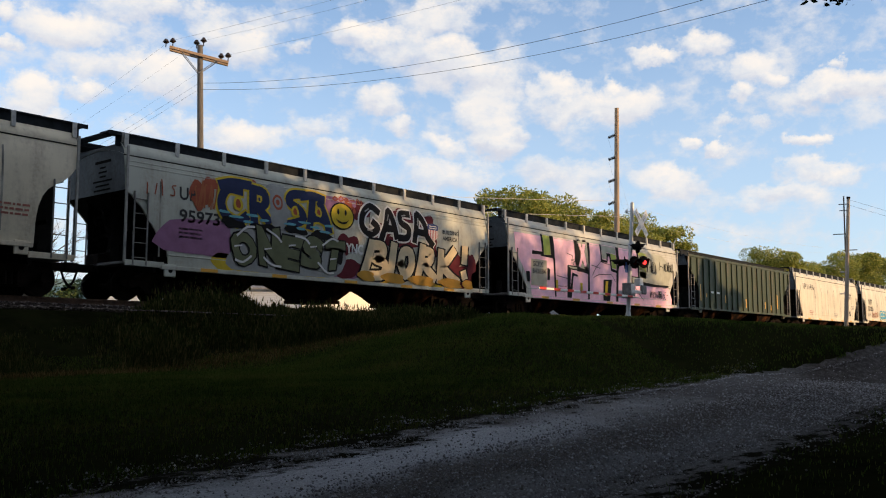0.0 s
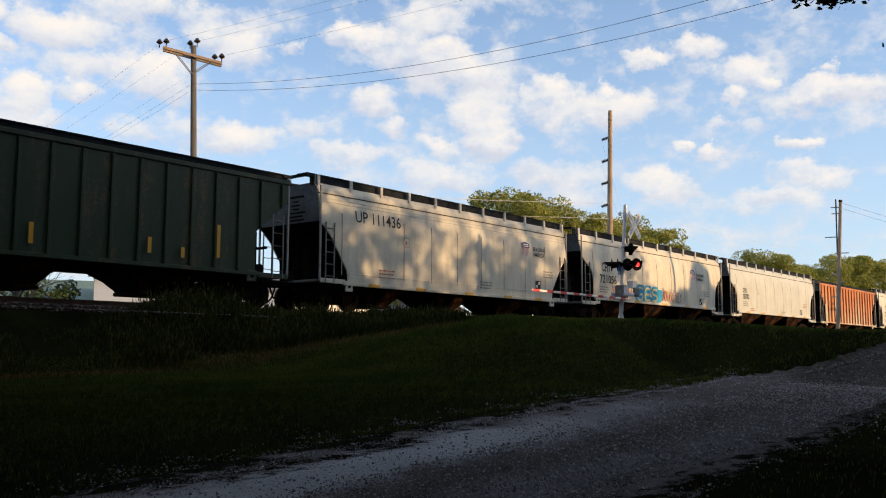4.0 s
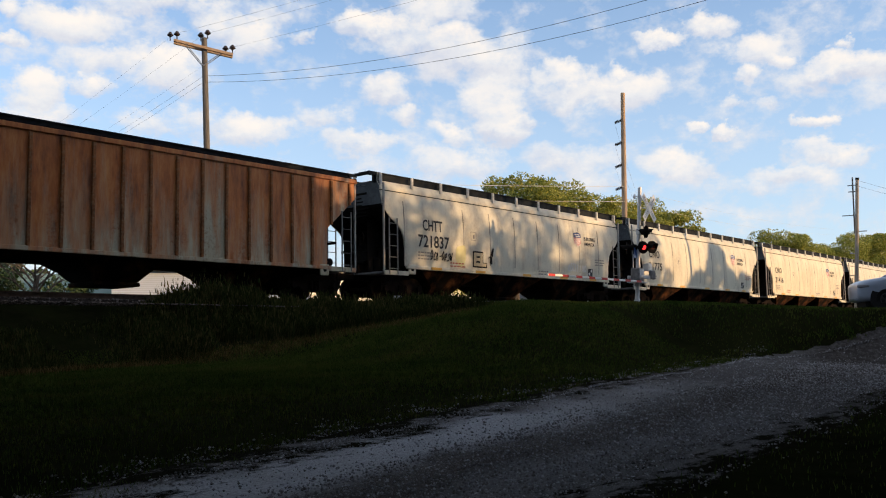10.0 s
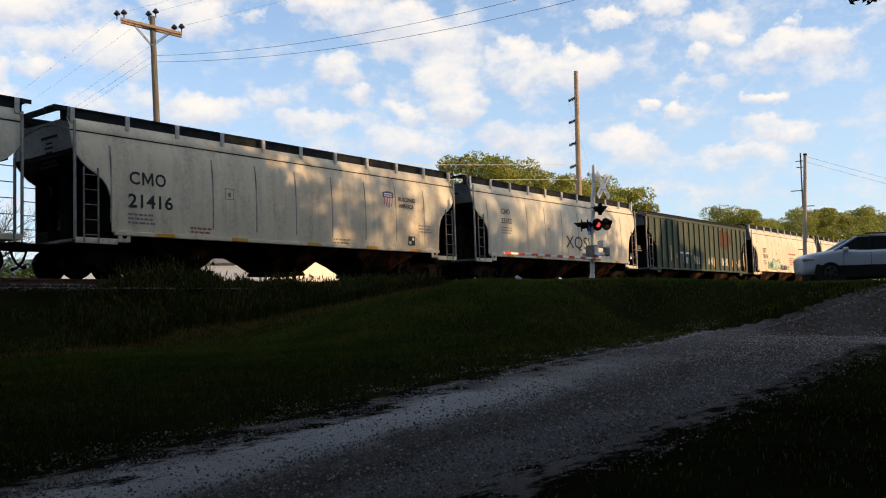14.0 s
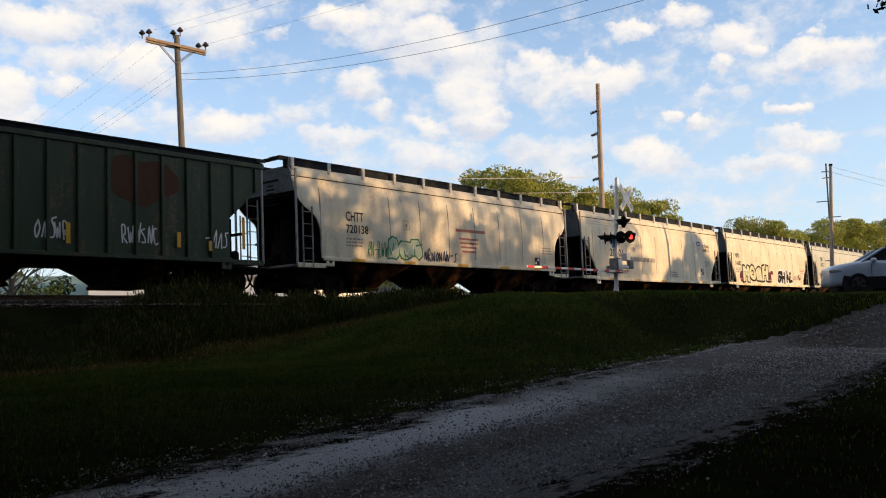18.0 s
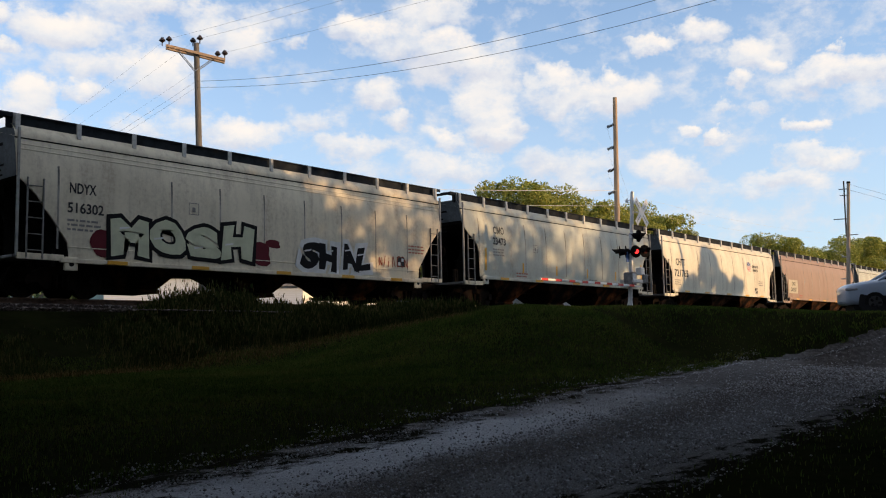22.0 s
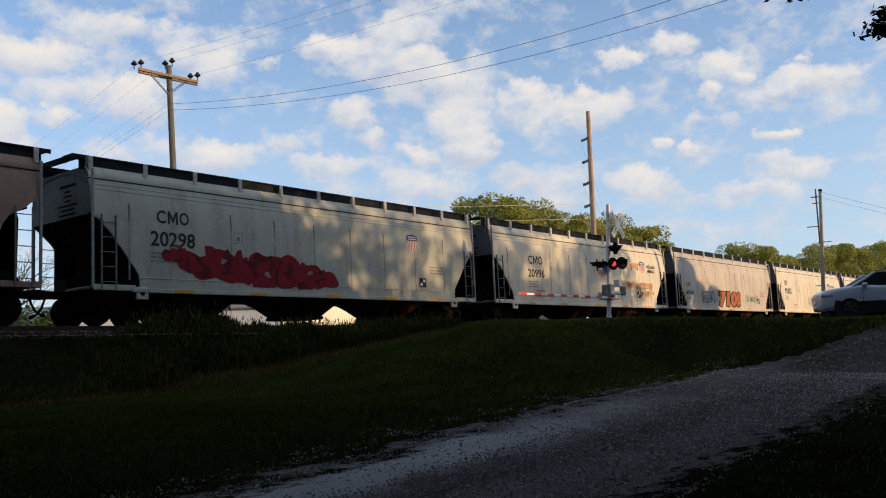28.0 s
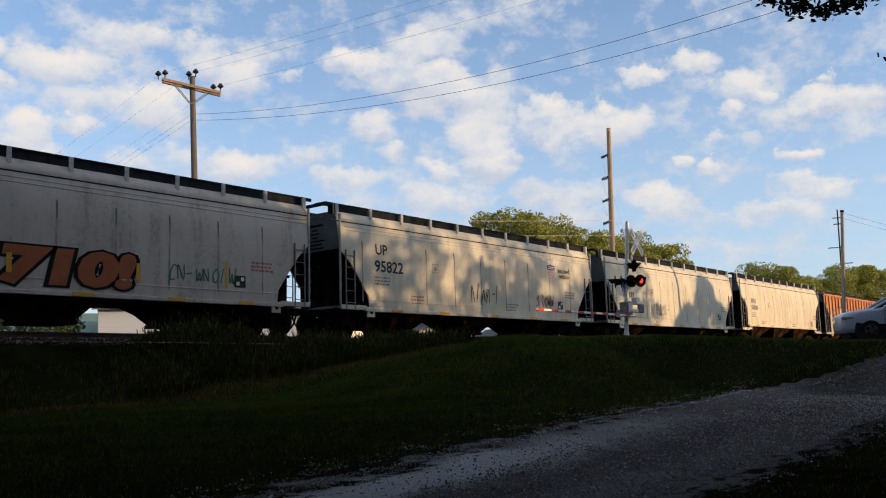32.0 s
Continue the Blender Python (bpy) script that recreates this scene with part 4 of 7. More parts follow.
def build_bare_tree():
    """A leafless tree whose twigs show in the gaps between the wagons."""
    t = new("bare_tree")
    rs = random.Random(77)
    part("trunk", T_((0, 0, -0.3), (0.1, 0, 2.4), 0.16, 0.11, n=9), BARK, t)
    for i in range(11):
        a, z = i * 2.4, 1.2 + 0.13 * i
        bm = bmesh.new()
        todo = [(Vector((0.05, 0, z)), Vector((math.cos(a), math.sin(a), 0.9)).normalized(), 1.5, 0.05, 0)]
        while todo:
            p, d, ln, r, level = todo.pop()
            q = p + d * ln
            tube(bm, p, q, r, r * 0.6, n=5, caps=False)
            if level < 4:
                for _ in range(3 if level < 3 else 2):
                    e = (d + Vector((rs.uniform(-1, 1), rs.uniform(-1, 1), rs.uniform(-0.5, 0.8))) * 0.75).normalized()
                    todo.append((p.lerp(q, rs.uniform(0.5, 1.0)), e, ln * rs.uniform(0.55, 0.8), r * 0.55, level + 1))
        part("limb", bm, BARK, t)
    t.matrix_basis = pose(19.0, 39.5, -0.75)
    tagged(t, "leafless tree with fine bare twigs beyond the line", "tree")


def build_shade_trees():
    """The unseen wood behind the lane whose shade covers the lawn and dapples the wagons."""
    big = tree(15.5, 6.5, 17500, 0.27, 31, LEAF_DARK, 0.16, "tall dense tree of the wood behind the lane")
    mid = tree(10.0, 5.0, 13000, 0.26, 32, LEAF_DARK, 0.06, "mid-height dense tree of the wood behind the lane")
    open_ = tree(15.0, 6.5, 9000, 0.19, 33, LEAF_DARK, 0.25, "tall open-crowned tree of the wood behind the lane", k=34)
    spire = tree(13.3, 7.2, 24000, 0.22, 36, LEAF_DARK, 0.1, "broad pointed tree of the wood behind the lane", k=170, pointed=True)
    rows = [(spire, [(68.5, -12, 1.0, 0)]),
            (big, [(6, -10, 0.88, 0), (14, -13, 0.88, 1), (22, -13, 0.9, 2), (30, -13, 0.92, 3), (34.0, -14, 0.94, 2), (26, -21, 0.95, 5), (12, -22, 0.95, 6), (18, -16, 0.88, 4), (-4, -13, 0.95, 1), (-13, -7, 0.9, 2), (-20, 2, 0.9, 0), (-24, 12, 0.85, 2), (-9, -26, 1.0, 3), (2, -30, 1.0, 1)]),
            (open_, [(43, -14, 0.95, 0), (50, -17, 0.95, 3), (57, -15, 0.92, 2), (60, -27, 1.03, 1)]),
            # low trees at y above -9 and below -30 added to block stray light
            (mid, [(45.5, -10, 0.82, 0), (37, -15, 0.86, 4), (57, -14, 0.95, 1), (73, -13, 0.9, 3), (80, -12, 0.78, 4), (88, -12, 0.72, 5), (97, -13, 0.72, 0), (106, -12, 0.68, 1), (13, -8.0, 0.62, 2), (17.5, -8.5, 0.66, 4), (22, -8.0, 0.62, 5), (26.5, -8.5, 0.66, 0), (31, -8.0, 0.62, 2), (21, -3.5, 0.62, 1), (53, -34, 1.15, 2), (60, -38, 1.15, 0), (68, -36, 1.05, 5)])]
    for src, spots in rows:
        for i, (x, y, s, a) in enumerate(spots):
            m = pose(x, y, -2.9, 0, 0, 57 * a)
            t = src if i == 0 else copy_thing(src, m)
            t.matrix_basis = m
            t.scale = (s, s, s)
            tagged(t, group="wood behind the lane")


def build_canopy():
    """Unseen high-crowned trees over the camera's lawn, added to block its sky light."""
    a = tree(17.0, 9.0, 20000, 0.38, 51, LEAF_DARK, 0.48, "unseen high-crowned tree added to shade the lawn")
    a.matrix_basis = pose(-6.5, 5.0, -2.8)
    tagged(a, group="shade trees over the lawn")
    b = copy_thing(a, pose(2.5, -5.5, -2.9, 0, 0, 130))
    for x, y, r in ((12.5, -2.5, 300), (20.5, -7.0, 140), (-5.0, 11.5, 40)):
        copy_thing(a, pose(x, y, -2.9, 0, 0, r))
    for x, y, r, s in ((18.0, -5.0, 80, 1.1), (8.0, -10.0, 200, 0.95), (27.0, -5.0, 20, 0.72)):
        copy_thing(a, pose(x, y, -2.9, 0, 0, r)).scale = (s, s, s)


def build_overhang():
    """The tree beside the lane: its boughs hang into the top of the view."""
    t = new("tree")
    t.matrix_basis = pose(0.02, -0.10, -0.06)
    rs = np.random.RandomState(40)
    bm = bmesh.new()
    tube(bm, (9.5, -3.4, -3.1), (9.6, -3.2, 1.2), 0.34, 0.27, n=12)
    tube(bm, (9.6, -3.2, 1.2), (9.4, -2.6, 6.5), 0.27, 0.12, n=10)
    part("trunk", bm, BARK, t)
    tips = []
    bough = [((9.6, -3.0, 3.4), (9.6, 0.6, 2.9), 0.09, 0.035), ((9.6, 0.6, 2.9), (9.55, 2.0, 1.75), 0.03, 0.01), ((9.6, 0.6, 2.9), (9.2, 2.7, 2.25), 0.03, 0.008), ((9.6, -0.2, 3.0), (8.7, 2.75, 2.35), 0.03, 0.008)]
    for p, q, a, b in bough:
        part("bough", T_(p, q, a, b, n=7), BARK, t)
    for c, n, r in (((9.55, 1.98, 1.72), 130, 0.10), ((9.55, 1.85, 1.86), 110, 0.12), ((9.1, 2.55, 2.17), 140, 0.13), ((8.9, 2.75, 2.22), 120, 0.12), ((9.2, 2.3, 2.22), 120, 0.13), ((8.7, 2.95, 2.28), 70, 0.10), ((9.6, 1.3, 2.5), 500, 0.3), ((9.6, 0.3, 3.0), 900, 0.6)):
        p = np.array(c) + rs.normal(size=(n, 3)) * np.array([r, r, r * 0.45]) * 0.7
        tips.append(p)
    # unseen leaf masses: the tree's crown, plus layers added to shade the lane
    p = np.concatenate(tips + [np.array([9.5, -2.5, 6.5]) + rs.normal(size=(9000, 3)) * np.array([3.2, 2.0, 1.3]), np.array([9.5, -1.6, 4.6]) + rs.normal(size=(7000, 3)) * np.array([3.0, 1.3, 0.35]), np.array([13.0, 0.2, 8.6]) + rs.normal(size=(9000, 3)) * np.array([3.4, 2.4, 0.6])])
    n = len(p)
    u = rs.normal(size=(n, 3)) * np.array([1, 1, 0.5])
    u /= np.linalg.norm(u, axis=1)[:, None]
    w = np.cross(u, rs.normal(size=(n, 3)))
    w /= np.linalg.norm(w, axis=1)[:, None]
    size = (0.028 + 0.022 * rs.rand(n))[:, None]
    size[-25000:] *= 4.5
    v = np.stack([p - u * size, p + w * size * 0.55, p + u * size, p - w * size * 0.55], 1)
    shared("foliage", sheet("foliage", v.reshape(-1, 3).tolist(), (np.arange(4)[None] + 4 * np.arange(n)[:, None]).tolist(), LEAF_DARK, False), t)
    tagged(t, "shade tree beside the lane with dark hanging leaf sprays", "tree")


build_trees()
build_bare_tree()
build_shade_trees()
build_canopy()
build_overhang()

# ---------------------------------------------------------------- poles and wires
def wood(g, co):
    s = stretched(g, co, 14.0, 14.0, 0.7)
    c = g.ramp(g.noise(s, 2.0, 6.0, 0.65), [(0.3, (0.30, 0.20, 0.125)), (0.7, (0.56, 0.40, 0.26))])
    return g.mix(g.ramp(g.noise(co, 0.8, 3.0), [(0.4, 0.0), (0.65, 0.6)]), c, (0.22, 0.18, 0.14))


def grey_wood(g, co):
    return g.ramp(g.noise(stretched(g, co, 14.0, 14.0, 0.7), 2.0, 6.0, 0.65), [(0.3, (0.085, 0.08, 0.074)), (0.7, (0.18, 0.168, 0.152))])


GREYWOOD = material("silvered_pole", grey_wood, 0.9, 0.0, 0.4, 18.0)
PALEWOOD = material("pale_tan_pole", lambda g, co: g.ramp(g.noise(stretched(g, co, 14.0, 14.0, 0.7), 2.0, 6.0, 0.65), [(0.3, (0.28, 0.23, 0.18)), (0.7, (0.48, 0.41, 0.33))]), 0.9, 0.0, 0.4, 18.0)
POLEWOOD = material("weathered_pole", wood, 0.85, 0.0, 0.4, 18.0)
PORCELAIN = material("dark_porcelain", (0.03, 0.018, 0.013), 0.25)
WIRE = material("grey_wire", (0.06, 0.06, 0.065), 0.6, 0.3)


def at_dir(d, k):
    return Vector(EYE) + Vector(d) * k


def insulator(p, parent):
    bm = bmesh.new()
    tube(bm, p, p + Vector((0, 0, 0.26)), 0.022, n=6)
    for z, r, q in ((0.17, 0.07, 0.12), (0.22, 0.135, 0.10), (0.29, 0.09, 0.05)):
        tube(bm, p + Vector((0, 0, z)), p + Vector((0, 0, z + 0.07)), r, q, n=12)
    part("insulator", bm, PORCELAIN, parent)


BARE_WIRE = material("bare_aluminium_wire", (0.62, 0.60, 0.54), 0.55, 0.2)


def wire(p, q, sag, r=0.012, name="overhead_wire", mat=None):
    p, q = Vector(p), Vector(q)
    pts = [p.lerp(q, i / 30) - Vector((0, 0, sag * 4 * (i / 30) * (1 - i / 30))) for i in range(31)]
    d = (q - p).normalized()
    u = d.cross(Vector((0, 0, 1))).normalized()
    w = u.cross(d)
    bm = bmesh.new()
    rings = [[bm.verts.new(c + (u * math.cos(a) + w * math.sin(a)) * r) for a in (0, 1.257, 2.513, 3.770, 5.027)] for c in pts]
    for ra, rb in zip(rings[:-1], rings[1:]):
        for i in range(5):
            bm.faces.new((ra[i], ra[(i + 1) % 5], rb[(i + 1) % 5], rb[i]))
    tagged(part(name, bm, mat or WIRE), "thin sagging overhead wire between poles", "wire", "overhead wires")


def build_pole_left():
    k = 40.0
    top = at_dir((0.5471, 0.7792, 0.3090), k)
    base = at_dir((0.5585, 0.7792, 0.05), k)
    base.z = -0.8
    t = new("utility_pole")
    part("pole", T_(base, top + Vector((0, 0, 0.22)), 0.155, 0.115, n=14), GREYWOOD, t)
    a, b = at_dir((0.5229, 0.7960, 0.3085), k), at_dir((0.5705, 0.7634, 0.2975), k)
    d = (b - a).normalized()
    side = d.cross(Vector((0, 0, 1))).normalized() * 0.13
    mid = (a + b) / 2
    for s in (-1, 1):
        bm = B(-(b - a).length / 2 * 1.03, (b - a).length / 2 * 1.03, -0.05, 0.05, -0.06, 0.06, bevel=0.01)
        turn = d.to_track_quat("X", "Z").to_matrix().to_4x4()
        part("crossarm", bm, POLEWOOD, t, at=Matrix.Translation(mid + side * s * 1.25) @ turn)
        q = mid - Vector((0, 0, 0.75)) + side * s * 0.9
        for e in (-0.75, 0.75):
            part("brace", T_(q, mid + d * e + side * s * 1.2, 0.018, n=6), GALV, t)
        for e in (-1.22, 1.05):
            insulator(mid + d * (e + 0.14 * s) + side * s * 1.25 + Vector((0, 0, 0.05)), t)
        insulator(top + Vector((0, 0, 0.14 + 0.05 * s)) + side * s * 0.9 + d * 0.14 * s, t)
    part("bolt", T_(mid - side * 1.5, mid + side * 1.5, 0.02, n=6), GALV, t)
    tagged(t, "weathered wooden power pole with a double crossarm and dark insulators", "utility pole")
    # the line goes away beyond the town and comes back over the lawn
    near = Vector((24.8, -9.5, 11.2))
    for e, dz in ((-1.22, 0.3), (1.05, 0.3), (0.0, 0.62)):
        p = mid + d * e + Vector((0, 0, dz))
        wire(p, Vector((34 + e, 105, 9.6 + dz)), 1.2, 0.003)
        wire(p, near + Vector((e * 0.9, e * 0.5, dz - 0.2)), 0.5, 0.0035)
    for z, end in ((-1.4, 11.3), (-1.66, 10.6)):
        p = top + Vector((0, 0, z))
        wire(p, Vector((24.8, -9.5, end)), 2.2, 0.0075)
        wire(p, Vector((34, 105, 7.6 + 0.4 * (end - 9))), 1.2, 0.004)
    q = new("utility_pole")
    part("pole", T_((24.8, -9.5, -3.2), (24.8, -9.5, 11.4), 0.19, 0.13, n=14), POLEWOOD, q)
    part("crossarm", B(23.5, 26.1, -9.56, -9.44, 10.95, 11.08, bevel=0.01), POLEWOOD, q)
    tagged(q, "weathered wooden power pole at the edge of the wood", "utility pole")


def build_pole_mid():
    k = 68.0
    top, base = at_dir((0.8505, 0.4604, 0.2560), k), at_dir((0.8505, 0.4660, 0.01), k)
    base.z = -0.8
    t = new("utility_pole")
    part("pole", T_(base, top, 0.24, 0.15, n=14), POLEWOOD, t)
    up = (top - base).normalized()
    for i in range(4):
        q = top - up * (1.95 + 1.63 * i)
        e = q + Vector((-0.34, 0.52, -0.22))
        part("standoff", T_(q, e, 0.045, 0.035, n=8), GALV, t)
        bm = bmesh.new()
        for s in range(5):
            w = q.lerp(e, 0.25 + 0.15 * s)
            tube(bm, w, w + (e - q).normalized() * 0.06, 0.125, 0.09, n=10)
        part("insulator", bm, PORCELAIN, t)
        wire(e, e + Vector((60, 28, 0.2)), 1.0, 0.004)
    tagged(t, "tall single wooden power pole with stand-off insulators", "utility pole")


def build_pole_right():
    k = 50.0
    base, top = at_dir((1.0531, 0.2953, 0.0226), k), at_dir((1.0480, 0.2845, 0.166), k)
    base.z = ground_z(base.x, base.y) - 0.3
    t = new("utility_pole")
    part("pole", T_(base, top, 0.12, 0.085, n=12), PALEWOOD, t)
    up = (top - base).normalized()
    side = Vector((-0.26, 0.96, 0))
    part("riser", T_(base.lerp(top, 0.60) + side * 0.10, top + side * 0.24 + Vector((0, 0, 0.1)), 0.04, n=6), GREYWOOD, t)
    for z, s, ln in ((0.35, 1, 0.5), (0.7, 1, 0.45), (2.0, 1, 0.75), (2.9, -1, 0.5), (4.1, 1, 0.35), (4.5, -1, 0.3), (5.3, 1, 0.35)):
        q = top - up * z
        part("step_bolt" if z > 2.5 else "bracket", T_(q, q + side * s * ln, 0.028, n=6), GALV, t)
    bm = T_(top - up * 0.06 + side * 0.0, top + up * 0.05, 0.10, n=10)
    part("cap", bm, BLACK, t)
    tagged(t, "short weathered wooden pole with brackets beside the road", "utility pole")
    for s in (0.0, 0.3):
        wire(top - up * (0.1 + s), top - up * s + Vector((22, -17, -5.5)), 0.3, 0.006)


def build_line_wires():
    """Bare wires strung beside the line from pole to pole, bright in the sun."""
    for za, zb, zc in ((5.3, 9.15, 9.2), (4.75, 8.05, 8.6)):
        for p, q, sag, r in (((21.9, 31.3, za), (57.3, 31.3, zb), 0.1, 0.013), ((57.3, 31.3, zb), (104.0, 31.0, zc + 0.6), 0.5, 0.005)):
            wire(p, q, sag, r, mat=BARE_WIRE)


build_line_wires()
build_pole_left()
build_pole_mid()
build_pole_right()

# ---------------------------------------------------------------- crossing signal
ALU = material("dull_aluminium", mottled((0.52, 0.53, 0.54), (0.64, 0.65, 0.66), 9.0), 0.45, 0.2)
CASTING = material("weathered_grey_casting", mottled((0.10, 0.10, 0.10), (0.22, 0.22, 0.215), 5.0), 0.7)
SIGN = material("sign_white", mottled((0.80, 0.80, 0.78), (0.86, 0.86, 0.84), 5.0), 0.45)
RED_STRIPE = material("gate_red", (0.55, 0.03, 0.025), 0.4)
LENS_DARK = material("unlit_red_lens", (0.10, 0.008, 0.008), 0.15)
CASE_BLUE = material("blue_sign", (0.03, 0.10, 0.32), 0.5)
LAMP_RED = material("lit_red_lens", (0.8, 0.02, 0.02), 0.3)
_n = LAMP_RED.node_tree.nodes["Principled BSDF"]
_n.inputs["Emission Color"].default_value, _n.inputs["Emission Strength"].default_value = (1.0, 0.03, 0.03, 1), 2.5
SIG = (32.5, 17.3)
LENSES = []
FLASH = 0.593
FLASH_START = -0.118


def lamp_head(parent, at, facing):
    """Round black background, hood and lens, all as one flashing unit."""
    turn = Vector(facing).to_track_quat("-Y", "Z").to_matrix().to_4x4()
    m = Matrix.Translation(at) @ turn
    unit = part("lamp_unit", T_((0, 0.02, 0), (0, 0.22, 0), 0.15, 0.11, n=16), BLACK, parent, at=m)
    part("backing_disc", T_((0, 0, 0), (0, 0.02, 0), 0.25, n=28), BLACK, unit)
    part("lens", T_((0, -0.03, 0), (0, 0, 0), 0.105, n=20), LENS_DARK, unit)
    bm = bmesh.new()
    n = 14
    for i in range(n):
        a, b = radians(-20 + 220 * i / n), radians(-20 + 220 * (i + 1) / n)
        lo = [(0.13 * math.cos(t), y, 0.13 * math.sin(t)) for t, y in ((a, 0), (b, 0))]
        hi = [(0.125 * math.cos(t), -0.30 * (0.55 + 0.45 * max(math.sin(t), 0)), 0.125 * math.sin(t)) for t in (b, a)]
        bm.faces.new([bm.verts.new(p) for p in lo + hi])
    part("hood", bm, BLACK, unit)


def build_signal():
    x, y = SIG
    z0 = surface(x, y) - 0.02
    t = new("crossing_signal")
    lean = Vector((0.02, -0.055, 1.0)).normalized()
    o = Vector((x, y, z0))
    up = lambda h: o + lean * h
    part("mast", T_(up(0), up(4.75), 0.085, 0.075, n=14), ALU, t)
    part("mast_cap", T_(up(4.75), up(4.80), 0.07, 0.03, n=12), ALU, t)
    part("base_casting", T_(up(-0.05), up(0.42), 0.16, 0.085, n=12), ALU, t)
    part("base_flange", B(-0.19, 0.19, -0.19, 0.19, -0.04, 0.05, bevel=0.02), ALU, t, at=Matrix.Translation(up(0.0)))
    # the gate's box, counterweights and arm
    part("gate_mechanism", B(-0.21, 0.21, -0.19, 0.19, 0, 0.52, bevel=0.035), CASTING, t, at=Matrix.Translation(up(1.02)))
    part("mechanism_door", B(-0.17, 0.17, -0.205, -0.185, 0.05, 0.46, bevel=0.01), ALU, t, at=Matrix.Translation(up(1.02)))
    part("mounting_plate", B(-0.42, 0.40, -0.24, 0.24, -0.03, 0.02, bevel=0.01), ALU, t, at=Matrix.Translation(up(0.98)))
    for s in (-1, 1):
        part("pivot_arm", B(-0.30, 0.62, s * 0.27 - 0.025, s * 0.27 + 0.025, 0.16, 0.30, bevel=0.02), ALU, t, at=Matrix.Translation(up(0.95)))
        part("counterweight", B(0.52, 0.92, s * 0.27 - 0.06, s * 0.27 + 0.06, 0.06, 0.42, bevel=0.04), CASTING, t, at=Matrix.Translation(up(1.05)))
    part("control_box", B(-0.15, 0.15, -0.13, 0.13, 0, 0.30, bevel=0.02), SIGN, t, at=Matrix.Translation(up(1.45) + Vector((0.62, -0.10, 0.0))))
    for k in range(3):
        part("conduit", T_(up(0.3 + 0.1 * k) + Vector((0.09, -0.02 * k, 0)), up(1.5 + 0.5 * k) + Vector((0.08, 0.02 * k, 0)), 0.016, n=6), ALU, t)
    arm = part("gate_arm", B(-6.9, -0.2, -0.025, 0.025, -0.038, 0.038, bevel=0.01), SIGN, t, "white gate arm lowered across the road", at=Matrix.Translation(up(0.98) + Vector((0, -0.3, 0))))
    stripe = finish("red_stripe", B(-0.2, 0.2, -0.029, 0.029, -0.042, 0.042), RED_STRIPE)
    for i in range(8):
        shared("red_stripe", stripe, arm, pose(-6.65 + 0.88 * i, 0, 0))
    # crossbuck and lamps face along the road
    face = Vector((-0.05, -1.0, 0)).normalized()
    right = Vector((1.0, -0.05, 0)).normalized()
    across = Vector((0.43, -0.90, 0))
    turn = Matrix((right, -face, Vector((0, 0, 1)))).transposed().to_4x4()
    c = up(3.95) + across * 0.27 + right * 0.22
    part("sign_bracket", T_(up(3.95), c, 0.02, n=6), ALU, t)
    for a, off in ((47, 0.0), (-47, 0.014)):
        bd = part("crossbuck_board", B(-0.66, 0.66, -0.006, 0.006, -0.135, 0.135, bevel=0.004), SIGN, t, "white crossbuck board", at=Matrix.Translation(c + face * off) @ turn @ pose(0, 0, 0, 0, a, 0))
        for s in (-1, 1):
            for k in range(4):
                u = s * 0.36 - 0.18 + 0.1 * k
                part("lettering_bar", B(u, u + 0.035, -0.009, -0.004, -0.035, 0.035), FADED, bd)
    part("bell", T_(up(4.42) - across * 0.26, up(4.42) - across * 0.16, 0.05, 0.12, n=14), ALU, t)
    part("bell_bracket", T_(up(4.42), up(4.42) - across * 0.22, 0.02, n=6), ALU, t)
    cross = up(2.36)
    part("lamp_arm", T_(cross - across * 0.45, cross + across * 0.52, 0.03, n=8), ALU, t)
    part("upper_lamp_arm", T_(up(3.0), up(3.0) + across * 0.3, 0.03, n=8), ALU, t)
    view = Vector((-0.42, -0.91, 0)).normalized()
    for u in (0.15, 0.50):
        lamp_head(t, cross + across * u + view * 0.06, view)
        LENSES.append(Matrix.Translation(cross + across * u + view * 0.096) @ view.to_track_quat("-Y", "Z").to_matrix().to_4x4())
    away = Vector((-0.55, 0.83, 0))
    for u in (-0.22, -0.46):
        lamp_head(t, cross + across * u, away)
    lamp_head(t, up(2.98) + across * 0.30, Vector((0.75, -0.65, 0)))
    lamp_head(t, up(2.98) + across * 0.20, Vector((-0.5, 0.86, 0)))
    lit = part("lit_lamp", T_((0, -0.012, 0), (0, 0.0, 0), 0.10, n=20), LAMP_RED, t, "glowing red flasher")
    part("blue_sign", B(-0.15, 0.15, -0.01, 0.01, -0.2, 0.2), CASE_BLUE, t, "small blue emergency notice plate", at=Matrix.Translation(up(2.15) - across * 0.16 + view * 0.1) @ turn)
    part("junction_box", B(-0.1, 0.1, -0.08, 0.08, -0.12, 0.12, bevel=0.015), ALU, t, at=Matrix.Translation(up(3.0)))
    tagged(t, "railway crossing signal with white crossbuck, red lamps and lowered gate", "crossing signal")
    return lit


LIT = build_signal()

# ---------------------------------------------------------------- houses beyond the line
# white boards coloured grey-blue: shade is put into the wall colour
SIDING = material("shade_tinted_siding", lambda g, co: g.mix(g.ramp(g.add("ShaderNodeTexWave", {"Vector": co, "Scale": 2.6, "Distortion": 0.2}, bands_direction="Z").outputs[0], [(0.0, 0.0), (0.15, 1.0)]), (0.36, 0.41, 0.48), (0.48, 0.54, 0.63)), 0.6)
METAL_WALL = material("cream_metal_wall", mottled((0.70, 0.66, 0.56), (0.78, 0.74, 0.64), 0.6), 0.5)
